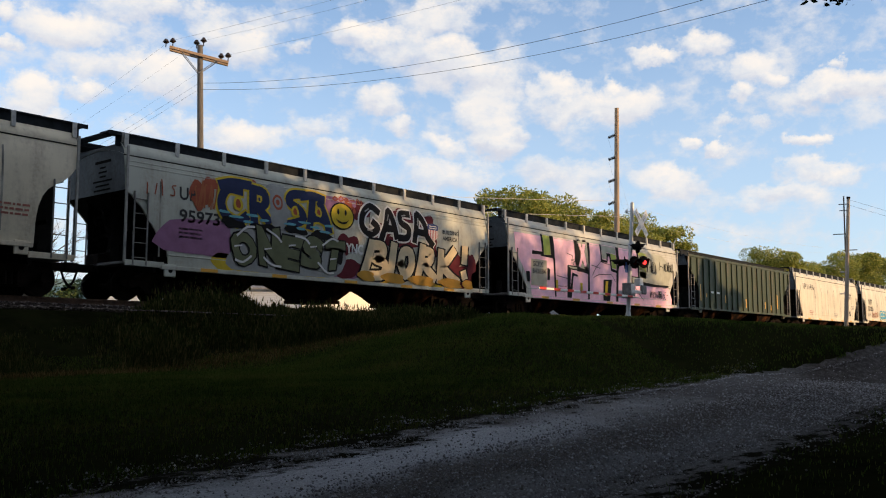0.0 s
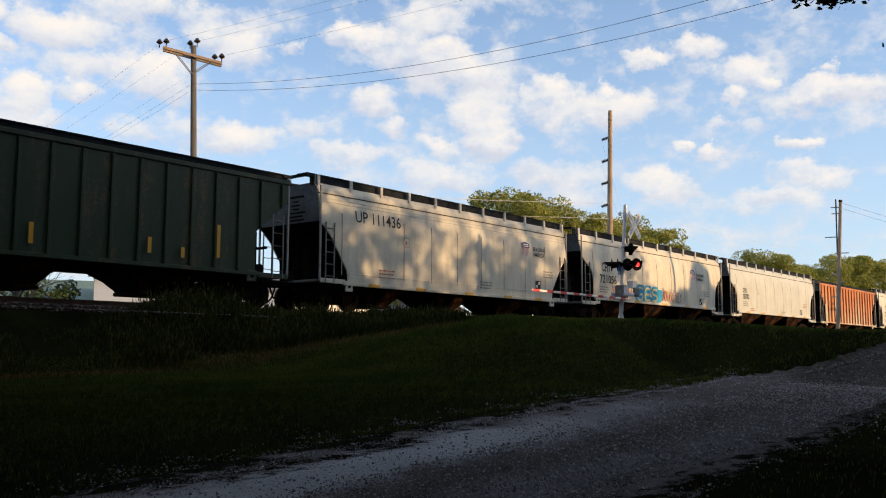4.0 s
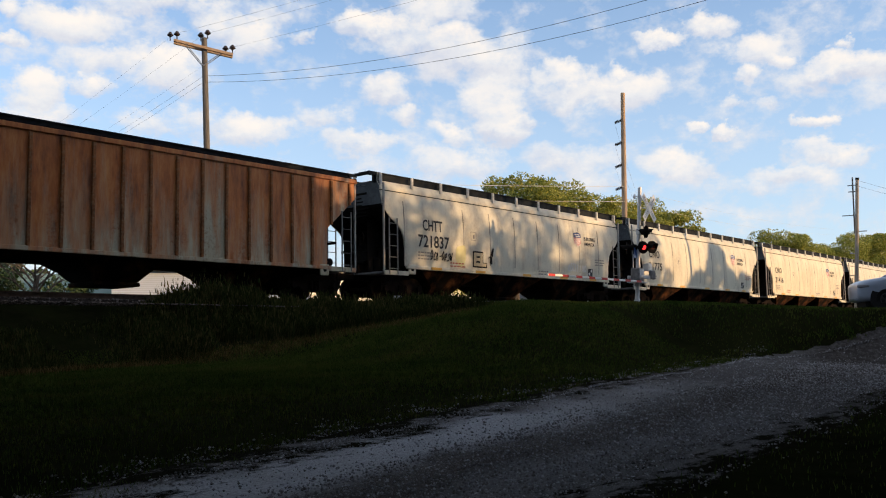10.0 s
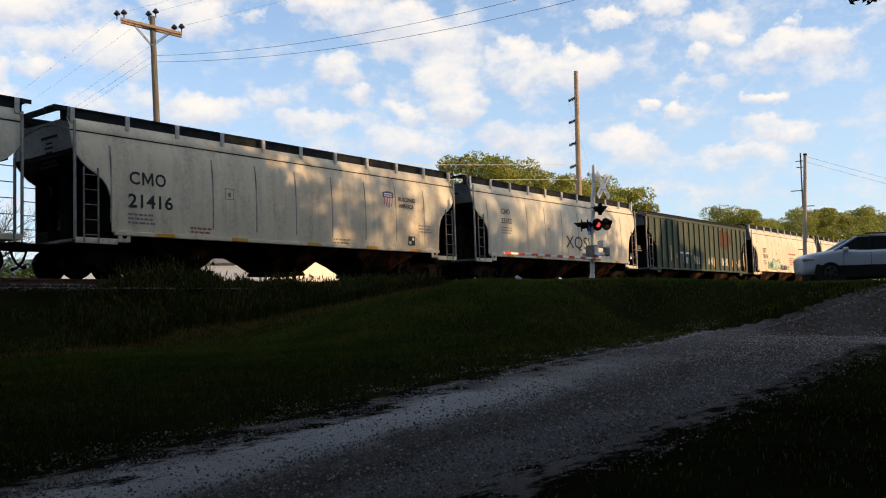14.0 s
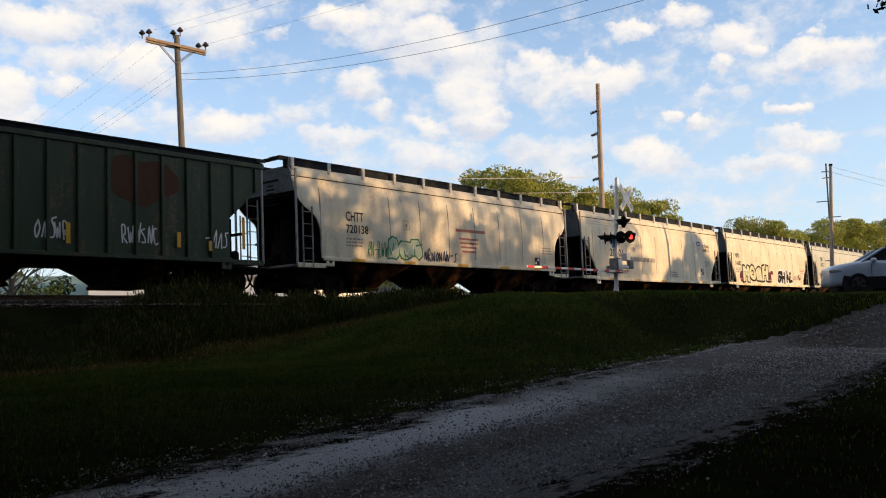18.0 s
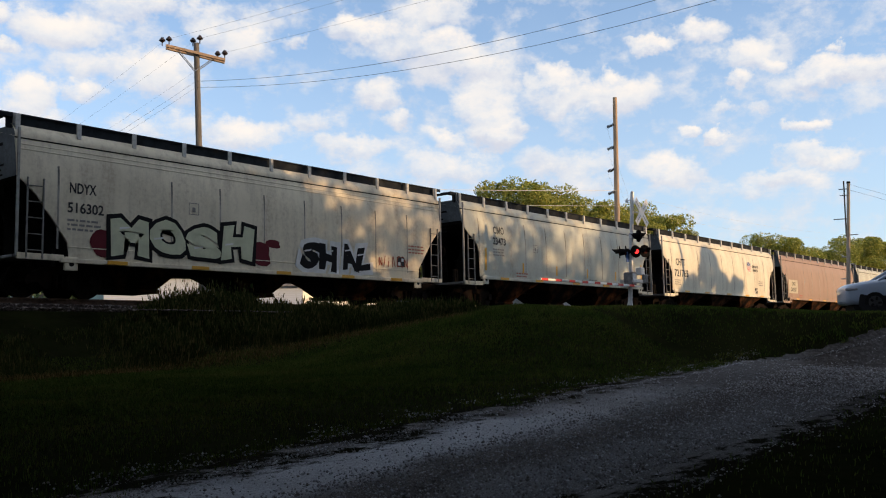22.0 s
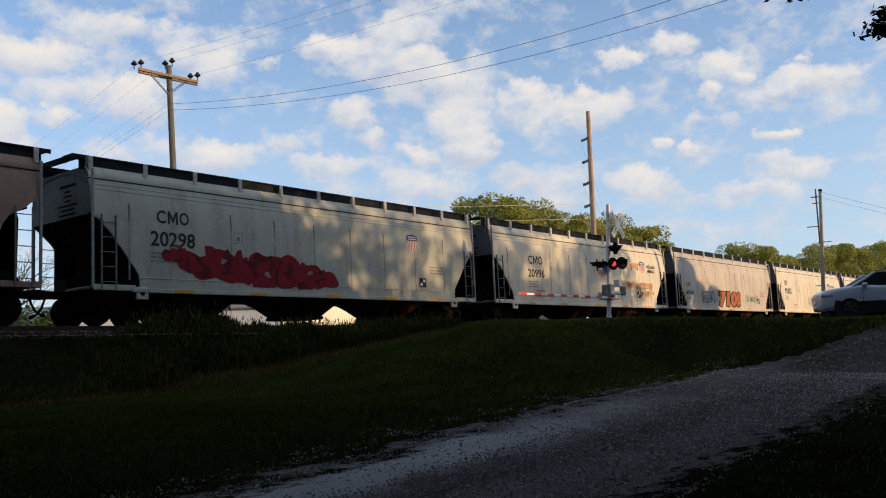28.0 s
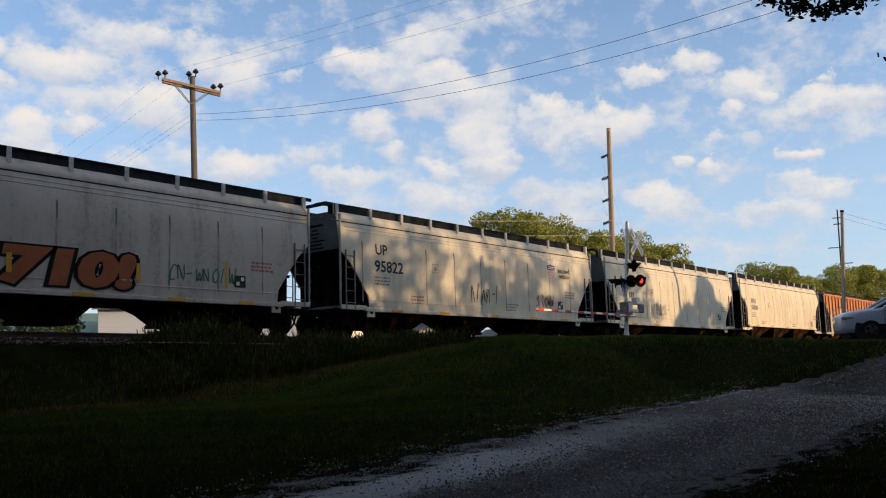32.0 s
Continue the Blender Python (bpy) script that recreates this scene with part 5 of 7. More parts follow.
ROOF_GREY = material("grey_shingle", mottled((0.14, 0.14, 0.145), (0.24, 0.24, 0.25), 5.0), 0.9, 0.0, 0.3)
ROOF_GREEN = material("green_metal_roof", mottled((0.10, 0.17, 0.14), (0.15, 0.22, 0.19), 1.5), 0.5)
PANE = material("dark_window_glass", (0.02, 0.025, 0.03), 0.08)
ORANGE = material("orange_machine_paint", mottled((0.62, 0.18, 0.03), (0.72, 0.26, 0.05), 2.0), 0.5)


def house(x, y, w, d, h, rise, turn, wall, roofm, label, windows=2, name="house"):
    t = new(name)
    bm = bmesh.new()
    out = [(-w / 2, 0), (w / 2, 0), (w / 2, h), (0, h + rise), (-w / 2, h)]
    prism(bm, out, -d / 2, d / 2)
    part("wall", bm, wall, t)
    for s in (-1, 1):
        bm = bmesh.new()
        o = 0.35
        prism(bm, [(0, h + rise + 0.02), (s * (w / 2 + o), h - rise * o / (w / 2) + 0.02), (s * (w / 2 + o), h - rise * o / (w / 2) + 0.14), (0, h + rise + 0.14)], -d / 2 - o, d / 2 + o)
        part("roof_slope", bm, roofm, t)
    for i in range(windows):
        q = (-w / 2 + (i + 0.5) * w / windows)
        win = part("window", B(q - 0.4, q + 0.4, -d / 2 - 0.04, -d / 2 + 0.02, h * 0.35, h * 0.8), SIGN, t)
        part("pane", B(q - 0.33, q + 0.33, -d / 2 - 0.05, -d / 2 - 0.03, h * 0.35 + 0.07, h * 0.8 - 0.07), PANE, win)
    t.matrix_basis = pose(x, y, -0.8, 0, 0, turn)
    tagged(t, label, "house" if name == "house" else "shed")


def build_houses():
    house(33.2, 50.6, 6.5, 6.8, 3.75, 0.75, 57, SIDING, ROOF_GREY, "plain white house wall beyond the line", 0)
    house(41.0, 50.5, 5.5, 5.6, 3.5, 0.9, 50, SIDING, ROOF_GREY, "small white outbuilding beyond the line", 0, "outbuilding")
    house(30.6, 59.0, 8.0, 6.5, 2.3, 1.7, 66, SIDING, ROOF_GREEN, "white house with a green metal roof", 1)
    house(24, 74, 9.0, 8, 2.2, 1.2, 78, METAL_WALL, ROOF_GREY, "low cream house with a grey roof", 3)
    house(58, 66, 14.0, 9, 4.2, 1.6, 2, METAL_WALL, ROOF_GREY, "long cream metal building in full sun", 0, "metal_shed")
    house(73, 64, 9.0, 9, 3.4, 1.5, -4, METAL_WALL, ROOF_GREY, "cream metal workshop in full sun", 0, "metal_shed")
    house(88, 62, 7.0, 8, 2.6, 1.8, -12, SIDING, ROOF_GREY, "white gabled house by the road", 1)
    house(102, 66, 8.0, 8, 2.6, 1.8, 10, SIDING, ROOF_GREY, "white gabled house among trees", 2)
    # orange trestle that stands by the white house
    t = new("orange_trestle")
    for s in (-1, 1):
        part("side_leg", T_((s * 0.9, 0, 0), (s * 0.25, 0, 3.4), 0.09, n=8), ORANGE, t)
        part("back_leg", T_((s * 0.9 + 0.6, 0.9, 0), (s * 0.25 + 0.3, 0.4, 3.2), 0.07, n=8), ORANGE, t)
    for z in (0.8, 1.6, 2.4, 3.1):
        w = 0.9 - 0.65 * z / 3.4
        part("rung", T_((-w, 0, z), (w, 0, z), 0.05, n=6), ORANGE, t)
    t.matrix_basis = pose(33.1, 48, -0.75, 0, 0, 20)
    tagged(t, "tall orange steel trestle on the grass", "trestle")


build_houses()

# ---------------------------------------------------------------- car waiting at the crossing
SILVER = material("silver_car_paint", mottled((0.36, 0.43, 0.54), (0.40, 0.47, 0.58), 0.8), 0.32, 0.15, coat=0.6)
CAR_GLASS = material("tinted_glass", (0.015, 0.018, 0.02), 0.05)
TYRE = material("tyre_rubber", (0.012, 0.012, 0.012), 0.9, gloss=0.05)
ALLOY = material("alloy_rim", (0.06, 0.062, 0.065), 0.45, 0.5)
PLASTIC = material("black_cladding", (0.012, 0.012, 0.013), 0.7, gloss=0.1)
HEAD_LENS = material("clear_headlamp", (0.22, 0.23, 0.25), 0.08)


def build_suv():
    """x forward, y to its left; the origin lies on the road under the middle."""
    t = new("parked_suv")
    bm = bmesh.new()
    # station: x, half width, underside, shoulder, with the bonnet and tail shaped
    st = [(2.38, 0.78, 0.44, 0.86), (2.35, 0.86, 0.36, 0.94), (2.22, 0.92, 0.31, 1.01), (1.9, 0.94, 0.30, 1.07), (1.5, 0.945, 0.30, 1.13), (1.05, 0.95, 0.30, 1.18), (0.3, 0.95, 0.30, 1.15), (-0.6, 0.95, 0.30, 1.15), (-1.5, 0.95, 0.30, 1.18), (-2.1, 0.93, 0.34, 1.18), (-2.30, 0.87, 0.42, 1.12), (-2.35, 0.76, 0.5, 1.0)]
    rows = []
    for x, w, lo, hi in st:
        pts = [(w * 0.93, lo), (w, lo + 0.18), (w * 0.985, lo + (hi - lo) * 0.5), (w, lo + (hi - lo) * 0.62), (w * 0.985, hi - 0.10), (w * 0.95, hi - 0.03), (w * 0.90, hi), (w * 0.6, hi + 0.025), (0, hi + 0.04)]
        full = [(-y, z) for y, z in pts] + [(y, z) for y, z in pts[-2::-1]]
        rows.append([bm.verts.new((x, y, z)) for y, z in full])
    m = len(rows[0])
    for ra, rb in zip(rows[:-1], rows[1:]):
        for i in range(m - 1):
            bm.faces.new((ra[i], ra[i + 1], rb[i + 1], rb[i]))
        bm.faces.new((ra[m - 1], ra[0], rb[0], rb[m - 1]))
    bm.faces.new(rows[0])
    bm.faces.new(rows[-1][::-1])
    bmesh.ops.recalc_face_normals(bm, faces=bm.faces)
    part("body", bm, SILVER, t, smooth=True)

    def cabin(name, st, mat, grow=0.0):
        bm = bmesh.new()
        rows = [[bm.verts.new((x + (0 if z > 1.3 else 0), y, z)) for x, y, z in ((xf, -w, z), (xr, -w, z), (xr, w, z), (xf, w, z))] for xf, xr, w, z in st]
        for ra, rb in zip(rows[:-1], rows[1:]):
            for i in range(4):
                bm.faces.new((ra[i], ra[(i + 1) % 4], rb[(i + 1) % 4], rb[i]))
        bm.faces.new(rows[-1])
        bm.faces.new(rows[0][::-1])
        bmesh.ops.recalc_face_normals(bm, faces=bm.faces)
        return part(name, bm, mat, t)

    cabin("glasshouse", [(1.28, -2.16, 0.87, 1.12), (0.40, -1.92, 0.76, 1.62)], CAR_GLASS)
    bm = bmesh.new()
    prs = [(0.44, 0.72, 1.60), (0.30, 0.76, 1.645), (-0.3, 0.77, 1.70), (-1.1, 0.77, 1.70), (-1.85, 0.75, 1.66), (-2.08, 0.68, 1.62)]
    ra = None
    for x, w, z in prs:
        rb = [bm.verts.new(p) for p in ((x, -w, z - 0.05), (x, -w * 0.93, z), (x, 0, z + 0.03), (x, w * 0.93, z), (x, w, z - 0.05))]
        if ra:
            for i in range(4):
                bm.faces.new((ra[i], ra[i + 1], rb[i + 1], rb[i]))
        ra = rb
    bmesh.ops.solidify(bm, geom=bm.faces[:], thickness=0.04)
    part("roof", bm, SILVER, t, smooth=True)
    for s in (-1, 1):
        for (x0, z0), (x1, z1), r in (((1.26, 1.14), (0.42, 1.63), 0.045), ((0.02, 1.14), (-0.05, 1.64), 0.04), ((-0.98, 1.14), (-1.0, 1.66), 0.04), ((-2.10, 1.15), (-1.92, 1.62), 0.07)):
            part("pillar", T_((x0, s * 0.875, z0), (x1, s * 0.75, z1), r, n=6), SILVER if r > 0.042 else PLASTIC, t)
        part("roof_rail", T_((0.1, s * 0.66, 1.75), (-1.75, s * 0.66, 1.73), 0.022, n=6), PLASTIC, t)
        # cladding made taller in black to take in the shadow below the doors
        part("sill_cladding_shadow", B(-1.15, 1.15, s * 0.955 - 0.02, s * 0.955 + 0.02, 0.16, 0.60, bevel=0.012), PLASTIC, t)
        part("window_trim", B(-1.95, 0.85, s * 0.885 - 0.012, s * 0.885 + 0.012, 1.115, 1.14), PLASTIC, t)
        part("mirror", B(0.78, 0.98, s * 1.02 - 0.09, s * 1.02 + 0.09, 1.10, 1.25, bevel=0.04), SILVER, t)
        part("headlamp", B(1.96, 2.37, s * 0.80 - 0.13, s * 0.80 + 0.135, 0.78, 0.90, bevel=0.03), HEAD_LENS, t, "clear headlamp")
        part("tail_lamp", B(-2.30, -2.12, s * 0.80 - 0.1, s * 0.80 + 0.1, 0.85, 1.08, bevel=0.03), REDP, t)
        for x in (-0.05, -1.0):
            part("door_handle", B(x - 0.32, x - 0.14, s * 0.96 - 0.015, s * 0.96 + 0.015, 0.93, 0.97, bevel=0.008), SILVER, t)
        for x, x2 in ((0.95, 0.93), (0.0, 0.0), (-1.02, -1.02)):
            part("door_gap", B(x - 0.008, x + 0.008, s * 0.945 - 0.003, s * 0.945 + 0.003, 0.46, 1.05), PLASTIC, t)
        for x in (1.42, -1.42):
            part("wheel_arch", T_((x, s * 0.80, 0.37), (x, s * 0.962, 0.39), 0.55, n=28), PLASTIC, t)
    # black box added to fill the shadow under the car
    part("underbody_shadow", B(-2.1, 2.1, -0.8, 0.8, 0.10, 0.42, bevel=0.05), PLASTIC, t)
    part("grille", B(2.27, 2.36, -0.5, 0.5, 0.52, 0.80, bevel=0.02), PLASTIC, t)
    part("bumper", B(2.15, 2.37, -0.75, 0.75, 0.36, 0.50, bevel=0.05), PLASTIC, t)
    wheels = []
    for x in (1.42, -1.42):
        for s in (-1, 1):
            bm = T_((0, s * 0.0, 0), (0, s * 0.20, 0), 0.365, n=28)
            wh = part("wheel", bm, TYRE, t, at=pose(x, s * 0.775, 0.365))
            part("rim", T_((0, s * 0.195, 0), (0, s * 0.205, 0), 0.235, n=20), ALLOY, wh)
            for k in range(5):
                a = k * 1.2566 + 0.62
                part("rim_opening", T_((0.09 * math.cos(a), s * 0.2, 0.09 * math.sin(a)), (0.2 * math.cos(a), s * 0.208, 0.2 * math.sin(a)), 0.045, n=6), PLASTIC, wh)
            wheels.append((wh, x, s))
    t.scale = (1.06, 1.06, 1.08)
    tagged(t, "silver blue sport utility car waiting on the road", "car")
    return t, wheels


SUV, SUV_WHEELS = build_suv()

common_meshes()
# leading end's place along the line at 16 s, in metres; style; paint; wording
SPEED = 11.763
LINE_UP = [
    ("curved", "cream", -192.6), ("straight", "grey_green", -174.73), ("straight", "pink", -156.62), ("ribbed", "green", -138.60), ("straight", "white", -120.13),
    ("curved", "white", -102.84), ("curved", "cool_grey", -84.13), ("ribbed", "rusty", -65.48), ("curved", "white", -47.16), ("curved", "white", -28.69),
    ("curved", "cream", -10.29), ("curved", "white", 8.25), ("ribbed", "green", 25.54), ("curved", "cream", 43.81), ("straight", "cream", 62.42),
    ("straight", "cream", 81.06), ("curved", "grey_green", 99.02), ("curved", "white", 116.72), ("curved", "brown", 135.34), ("straight", "grey_green", 154.40),
    ("straight", "white", 173.20), ("straight", "faded_red", 191.96), ("straight", "white", 210.03), ("straight", "white", 228.5), ("curved", "cream", 246.2),
    ("ribbed", "rusty", 263.7), ("curved", "cream", 281.9), ("curved", "white", 300.1)]
# where the stencils sit along each body, against its middle, in metres
MARKS = {1: 0.13, 2: 0.32, 3: -0.5, 4: -0.57, 5: 0.04, 6: -0.07, 8: 0.26, 9: 0.29, 10: 0.29, 11: 1.25, 12: 1.26, 13: 0.59, 14: 0.48, 15: 0.24, 16: 0.18, 17: -0.32, 18: -0.04, 20: -0.2, 21: -0.16, 22: 0.17}
PAINT = {
    "cream": ((0.71, 0.64, 0.48), 0.38, 0.12), "grey_green": ((0.47, 0.49, 0.42), 0.35, 0.1), "pink": ((0.50, 0.51, 0.46), 0.3, 0.1), "green": ((0.014, 0.036, 0.012), 0.12, 0.28),
    "white": ((0.66, 0.625, 0.50), 0.33, 0.08), "cool_grey": ((0.56, 0.585, 0.53), 0.25, 0.05), "rusty": ((0.54, 0.49, 0.35), 0.5, 0.8), "brown": ((0.30, 0.20, 0.15), 0.5, 0.5),
    "faded_red": ((0.52, 0.48, 0.42), 0.35, 0.25)}
SAYS = {"cream": "cream covered hopper wagon with faded stencils", "grey_green": "grey covered hopper wagon with dusty sides", "pink": "grey covered hopper wagon sprayed pink with black strokes",
        "green": "dark green ribbed hopper wagon with rust stains", "white": "off-white covered hopper wagon with dirty sides", "cool_grey": "plain cool grey covered hopper wagon",
        "rusty": "ribbed hopper wagon with orange rust over pale paint", "brown": "brown covered hopper wagon with a pale number panel", "faded_red": "cream covered hopper wagon with a pinkish faded roof line"}
OWN = {1: "grey covered hopper wagon covered in colourful graffiti letters", 5: "off-white covered hopper wagon with blue graffiti letters", 11: "off-white covered hopper wagon with thin black letters", 13: "cream covered hopper wagon with green and blue tags",
       15: "cream covered hopper wagon with large mint graffiti letters", 19: "grey covered hopper wagon with crimson graffiti", 20: "off-white covered hopper wagon with orange rust stains", 21: "cream covered hopper wagon with orange graffiti letters"}


def wagon_paint(paint, i):
    base, dirt, rust = PAINT[paint]
    plain = car_paint(base, dirt_amount=dirt, rust_amount=rust, seed=i)
    if paint == "rusty":
        def coat(g, co):
            # rust that has eaten down from the roof in long tongues
            sep = g.add("ShaderNodeSeparateXYZ", {0: co})
            panel = g.math("FLOOR", g.math("DIVIDE", g.math("ADD", sep.outputs[0], HALF - 0.35), (2 * HALF - 0.7) / 19))
            own = g.add("ShaderNodeTexWhiteNoise", {"W": panel}, noise_dimensions="1D").outputs[0]
            tongue = g.noise(stretched(g, co, 3.0, 3.0, 0.35), 1.0, 7.0, 0.68)
            amount = g.math("MULTIPLY_ADD", sep.outputs[2], 0.09, g.math("MULTIPLY_ADD", tongue, 0.85, g.math("MULTIPLY", own, 0.26)))
            fac = g.ramp(amount, [(0.60, 0.0), (0.71, 0.6), (0.88, 0.98)])
            rusty = g.ramp(g.noise(stretched(g, co, 2.6, 2.6, 0.6), 1.3, 7.0, 0.72), [(0.3, (0.17, 0.05, 0.016)), (0.5, (0.47, 0.14, 0.028)), (0.72, (0.62, 0.26, 0.075))])
            return g.mix(fac, plain(g, co), rusty)
        return coat
    if paint == "faded_red":
        def coat(g, co):
            z = g.add("ShaderNodeSeparateXYZ", {0: co}).outputs[2]
            blot = g.noise(stretched(g, co, 0.9, 0.9, 0.5), 1.0, 5.0, 0.6)
            fac = g.ramp(g.math("MULTIPLY_ADD", z, 0.22, g.math("MULTIPLY", blot, 0.5)), [(1.10, 0.0), (1.24, 0.75)])
            return g.mix(fac, plain(g, co), (0.42, 0.20, 0.17, 1))
        return coat
    return plain


def stretch(i):
    """How much longer than the usual body this wagon is."""
    nxt = LINE_UP[i + 1][2] if i + 1 < len(LINE_UP) else LINE_UP[i][2] + 18.2
    return min(max((nxt - LINE_UP[i][2] - 1.33) / (2 * HALF), 0.93), 1.09)


TEMPLATES = {}
MARK_AT = {}
CARS = []
for i, (style, paint, lead) in enumerate(LINE_UP):
    if (style, paint) not in TEMPLATES:
        m = material("hopper_paint_" + paint, wagon_paint(paint, i), 0.55, 0.0, 0.05, 3.0)
        car = TEMPLATES[style, paint] = hopper(style, m)
    else:
        car = copy_thing(TEMPLATES[style, paint], pose(0, 0, 0))
    car.matrix_basis = pose(lead + HALF * stretch(i), RAIL_Y, 0)
    car.scale = (stretch(i), 1, 1)
    tagged(car, OWN.get(i, SAYS[paint]), "railway wagon", "wagons of the passing train")
    CARS.append((car, lead + HALF * stretch(i)))
    MARK_AT[car.name] = MARKS.get(i, 0.0)



# ---------------------------------------------------------------- stencils, logos and graffiti on the near sides
def spray(name, car, style, bm, mat, layer=1, label=""):
    """Lay a flat shape drawn in x and z on the wagon's near side, following its curve."""
    zs = [v.co.z for v in bm.verts]
    z = math.floor(min(zs) / 0.3) * 0.3 + 0.3
    while z < max(zs):
        bmesh.ops.bisect_plane(bm, geom=bm.verts[:] + bm.edges[:] + bm.faces[:], plane_co=(0, 0, z), plane_no=(0, 0, 1))
        z += 0.3
    bmesh.ops.triangulate(bm, faces=bm.faces[:])
    for v in bm.verts:
        v.co.z = max(v.co.z, SILLS[style] + 0.03) if layer < 12 else v.co.z
        v.co.x = (v.co.x + MARK_AT[car.name] + HALF) / car.scale.x - HALF
        v.co.y = -profile_y(v.co.z, style) - 0.005 - 0.004 * layer
    for f in bm.faces:
        f.normal_update()
        if f.normal.y > 0:
            f.normal_flip()
    return part(name, bm, mat, car, label)


def poly(*loops):
    bm = bmesh.new()
    for pts in loops:
        bm.faces.new([bm.verts.new((x, 0, z)) for x, z in pts])
    return bm


def bar(x0, x1, z0, z1):
    return poly([(x0, z0), (x1, z0), (x1, z1), (x0, z1)])



def wording(text, x, z, width, height, bold=0.0, slant=0.0):
    """Letters of the built-in font, fitted to a width and height."""
    if text == "CMO":
        bm = wording("C", x, z, width * 0.28, height, bold)
        me = bpy.data.meshes.new("letter")
        wording("O", x + width * 0.70, z, width * 0.30, height, bold).to_mesh(me)
        bm.from_mesh(me)
        bpy.data.meshes.remove(me)
        outline = [(0, 0), (0, 1), (0.2, 1), (0.5, 0.42), (0.8, 1), (1, 1), (1, 0), (0.82, 0), (0.82, 0.66), (0.5, 0.06), (0.18, 0.66), (0.18, 0)]
        bm.faces.new([bm.verts.new((x + width * (0.34 + 0.31 * u), 0, z + height * v)) for u, v in outline])
        return bm
    cu = bpy.data.curves.new("wording", "FONT")
    cu.body, cu.resolution_u, cu.offset, cu.shear = text, 3, bold, slant
    ob = bpy.data.objects.new("wording", cu)
    me = bpy.data.meshes.new_from_object(ob)
    bm = bmesh.new()
    bm.from_mesh(me)
    bpy.data.objects.remove(ob)
    bpy.data.curves.remove(cu)
    bpy.data.meshes.remove(me)
    xs, ys = [v.co.x for v in bm.verts], [v.co.y for v in bm.verts]
    sx, sz = width / (max(xs) - min(xs)), height / (max(ys) - min(ys))
    x0, y0 = min(xs), min(ys)
    for v in bm.verts:
        v.co = (x + (v.co.x - x0) * sx, 0, z + (v.co.y - y0) * sz)
    return bm


def rounded(cx, cz, w, h, seed, n=18, square=2.8, wobble=0.10):
    """An uneven rounded blob outline."""
    rs = random.Random(seed)
    ph = [rs.random() * 6.28 for _ in range(3)]
    pts = []
    for i in range(n):
        a = 6.2832 * i / n
        c, s = math.cos(a), math.sin(a)
        r = (abs(c) ** square + abs(s) ** square) ** (-1 / square)
        r *= 1 + wobble * (math.sin(2 * a + ph[0]) + 0.7 * math.sin(3 * a + ph[1]) + 0.5 * math.sin(5 * a + ph[2]))
        pts.append((cx + w / 2 * r * c, cz + h / 2 * r * s))
    return pts


def clipz(pts, lo, hi):
    return [(x, min(max(z, lo), hi)) for x, z in pts]


def piece(car, style, x0, x1, z0, z1, n, fills, edge, seed, inner=None, layer=2):
    """A block of bubble letters: outline, fill, counters and glints."""
    rs = random.Random(seed)
    w = (x1 - x0) / n
    for i in range(n):
        cx, cz = x0 + (i + 0.5) * w + rs.uniform(-0.08, 0.08) * w, (z0 + z1) / 2 + rs.uniform(-0.05, 0.05)
        hh = (z1 - z0) * rs.uniform(0.86, 1.0)
        spray("graffiti_outline", car, style, poly(clipz(rounded(cx, cz, w * 1.2, hh * 1.06, seed * 31 + i, 11, 4.5, 0.15), 1.12, 3.96)), edge, layer)
        spray("graffiti_fill", car, style, poly(clipz(rounded(cx, cz, w * 1.02, hh * 0.9, seed * 31 + i, 11, 4.5, 0.15), 1.14, 3.94)), fills[i % len(fills)], layer + 1)
        for k in range(3):
            a = rs.uniform(0, 3.14)
            px, pz = cx + rs.uniform(-0.28, 0.28) * w, cz + rs.uniform(-0.3, 0.3) * hh
            ln, th = rs.uniform(0.16, 0.3) * hh, 0.035
            q = [(px + s * ln * math.cos(a) - t * th * math.sin(a), pz + s * ln * math.sin(a) + t * th * math.cos(a)) for s, t in ((-1, -1), (1, -0.5), (1, 0.5), (-1, 1))]
            spray("graffiti_stroke", car, style, poly(clipz(q, 1.14, 3.94)), (inner or edge) if k < 2 else GLINT, layer + 2)


def letters(car, style, text, x, z, w, h, edge, fill, layer, seed, rim=0.085):
    """Fat sprayed letters that lean and jostle, each with an outline and a glint."""
    rs = random.Random(seed)
    n = len(text)
    step_ = w / n
    for k, ch in enumerate(text):
        a, b = rs.uniform(-0.06, 0.06), rs.uniform(0.9, 1.08)
        u, lw, lh = x + k * step_ + rs.uniform(-0.06, 0.06), step_ * 0.98, h * b
        lean = rs.uniform(-0.25, 0.25)
        for grow, mat, lay, bold in ((rim, edge, layer, 0.10 + 0.3 * rim), (0.0, fill, layer + 1.5, 0.075)):
            bm = wording(ch, u - grow, z + a - grow, lw + 2 * grow, lh + 2 * grow, bold)
            for v in bm.verts:
                v.co.x += lean * (v.co.z - z - lh / 2) + 0.05 * math.sin(5 * v.co.z + k)
                v.co.z = min(v.co.z + 0.05 * math.sin(4.3 * v.co.x + k), 3.95)
            spray("graffiti_outline" if grow else "graffiti_letter", car, style, bm, mat, lay + 0.1 * k)
        px, pz = u + lw * rs.uniform(0.1, 0.5), z + lh * rs.uniform(0.3, 0.75)
        spray("graffiti_glint", car, style, poly([(px, pz), (px + 0.3, pz + 0.06), (px + 0.3, pz + 0.1), (px, pz + 0.06)]), GLINT, layer + 2.6)


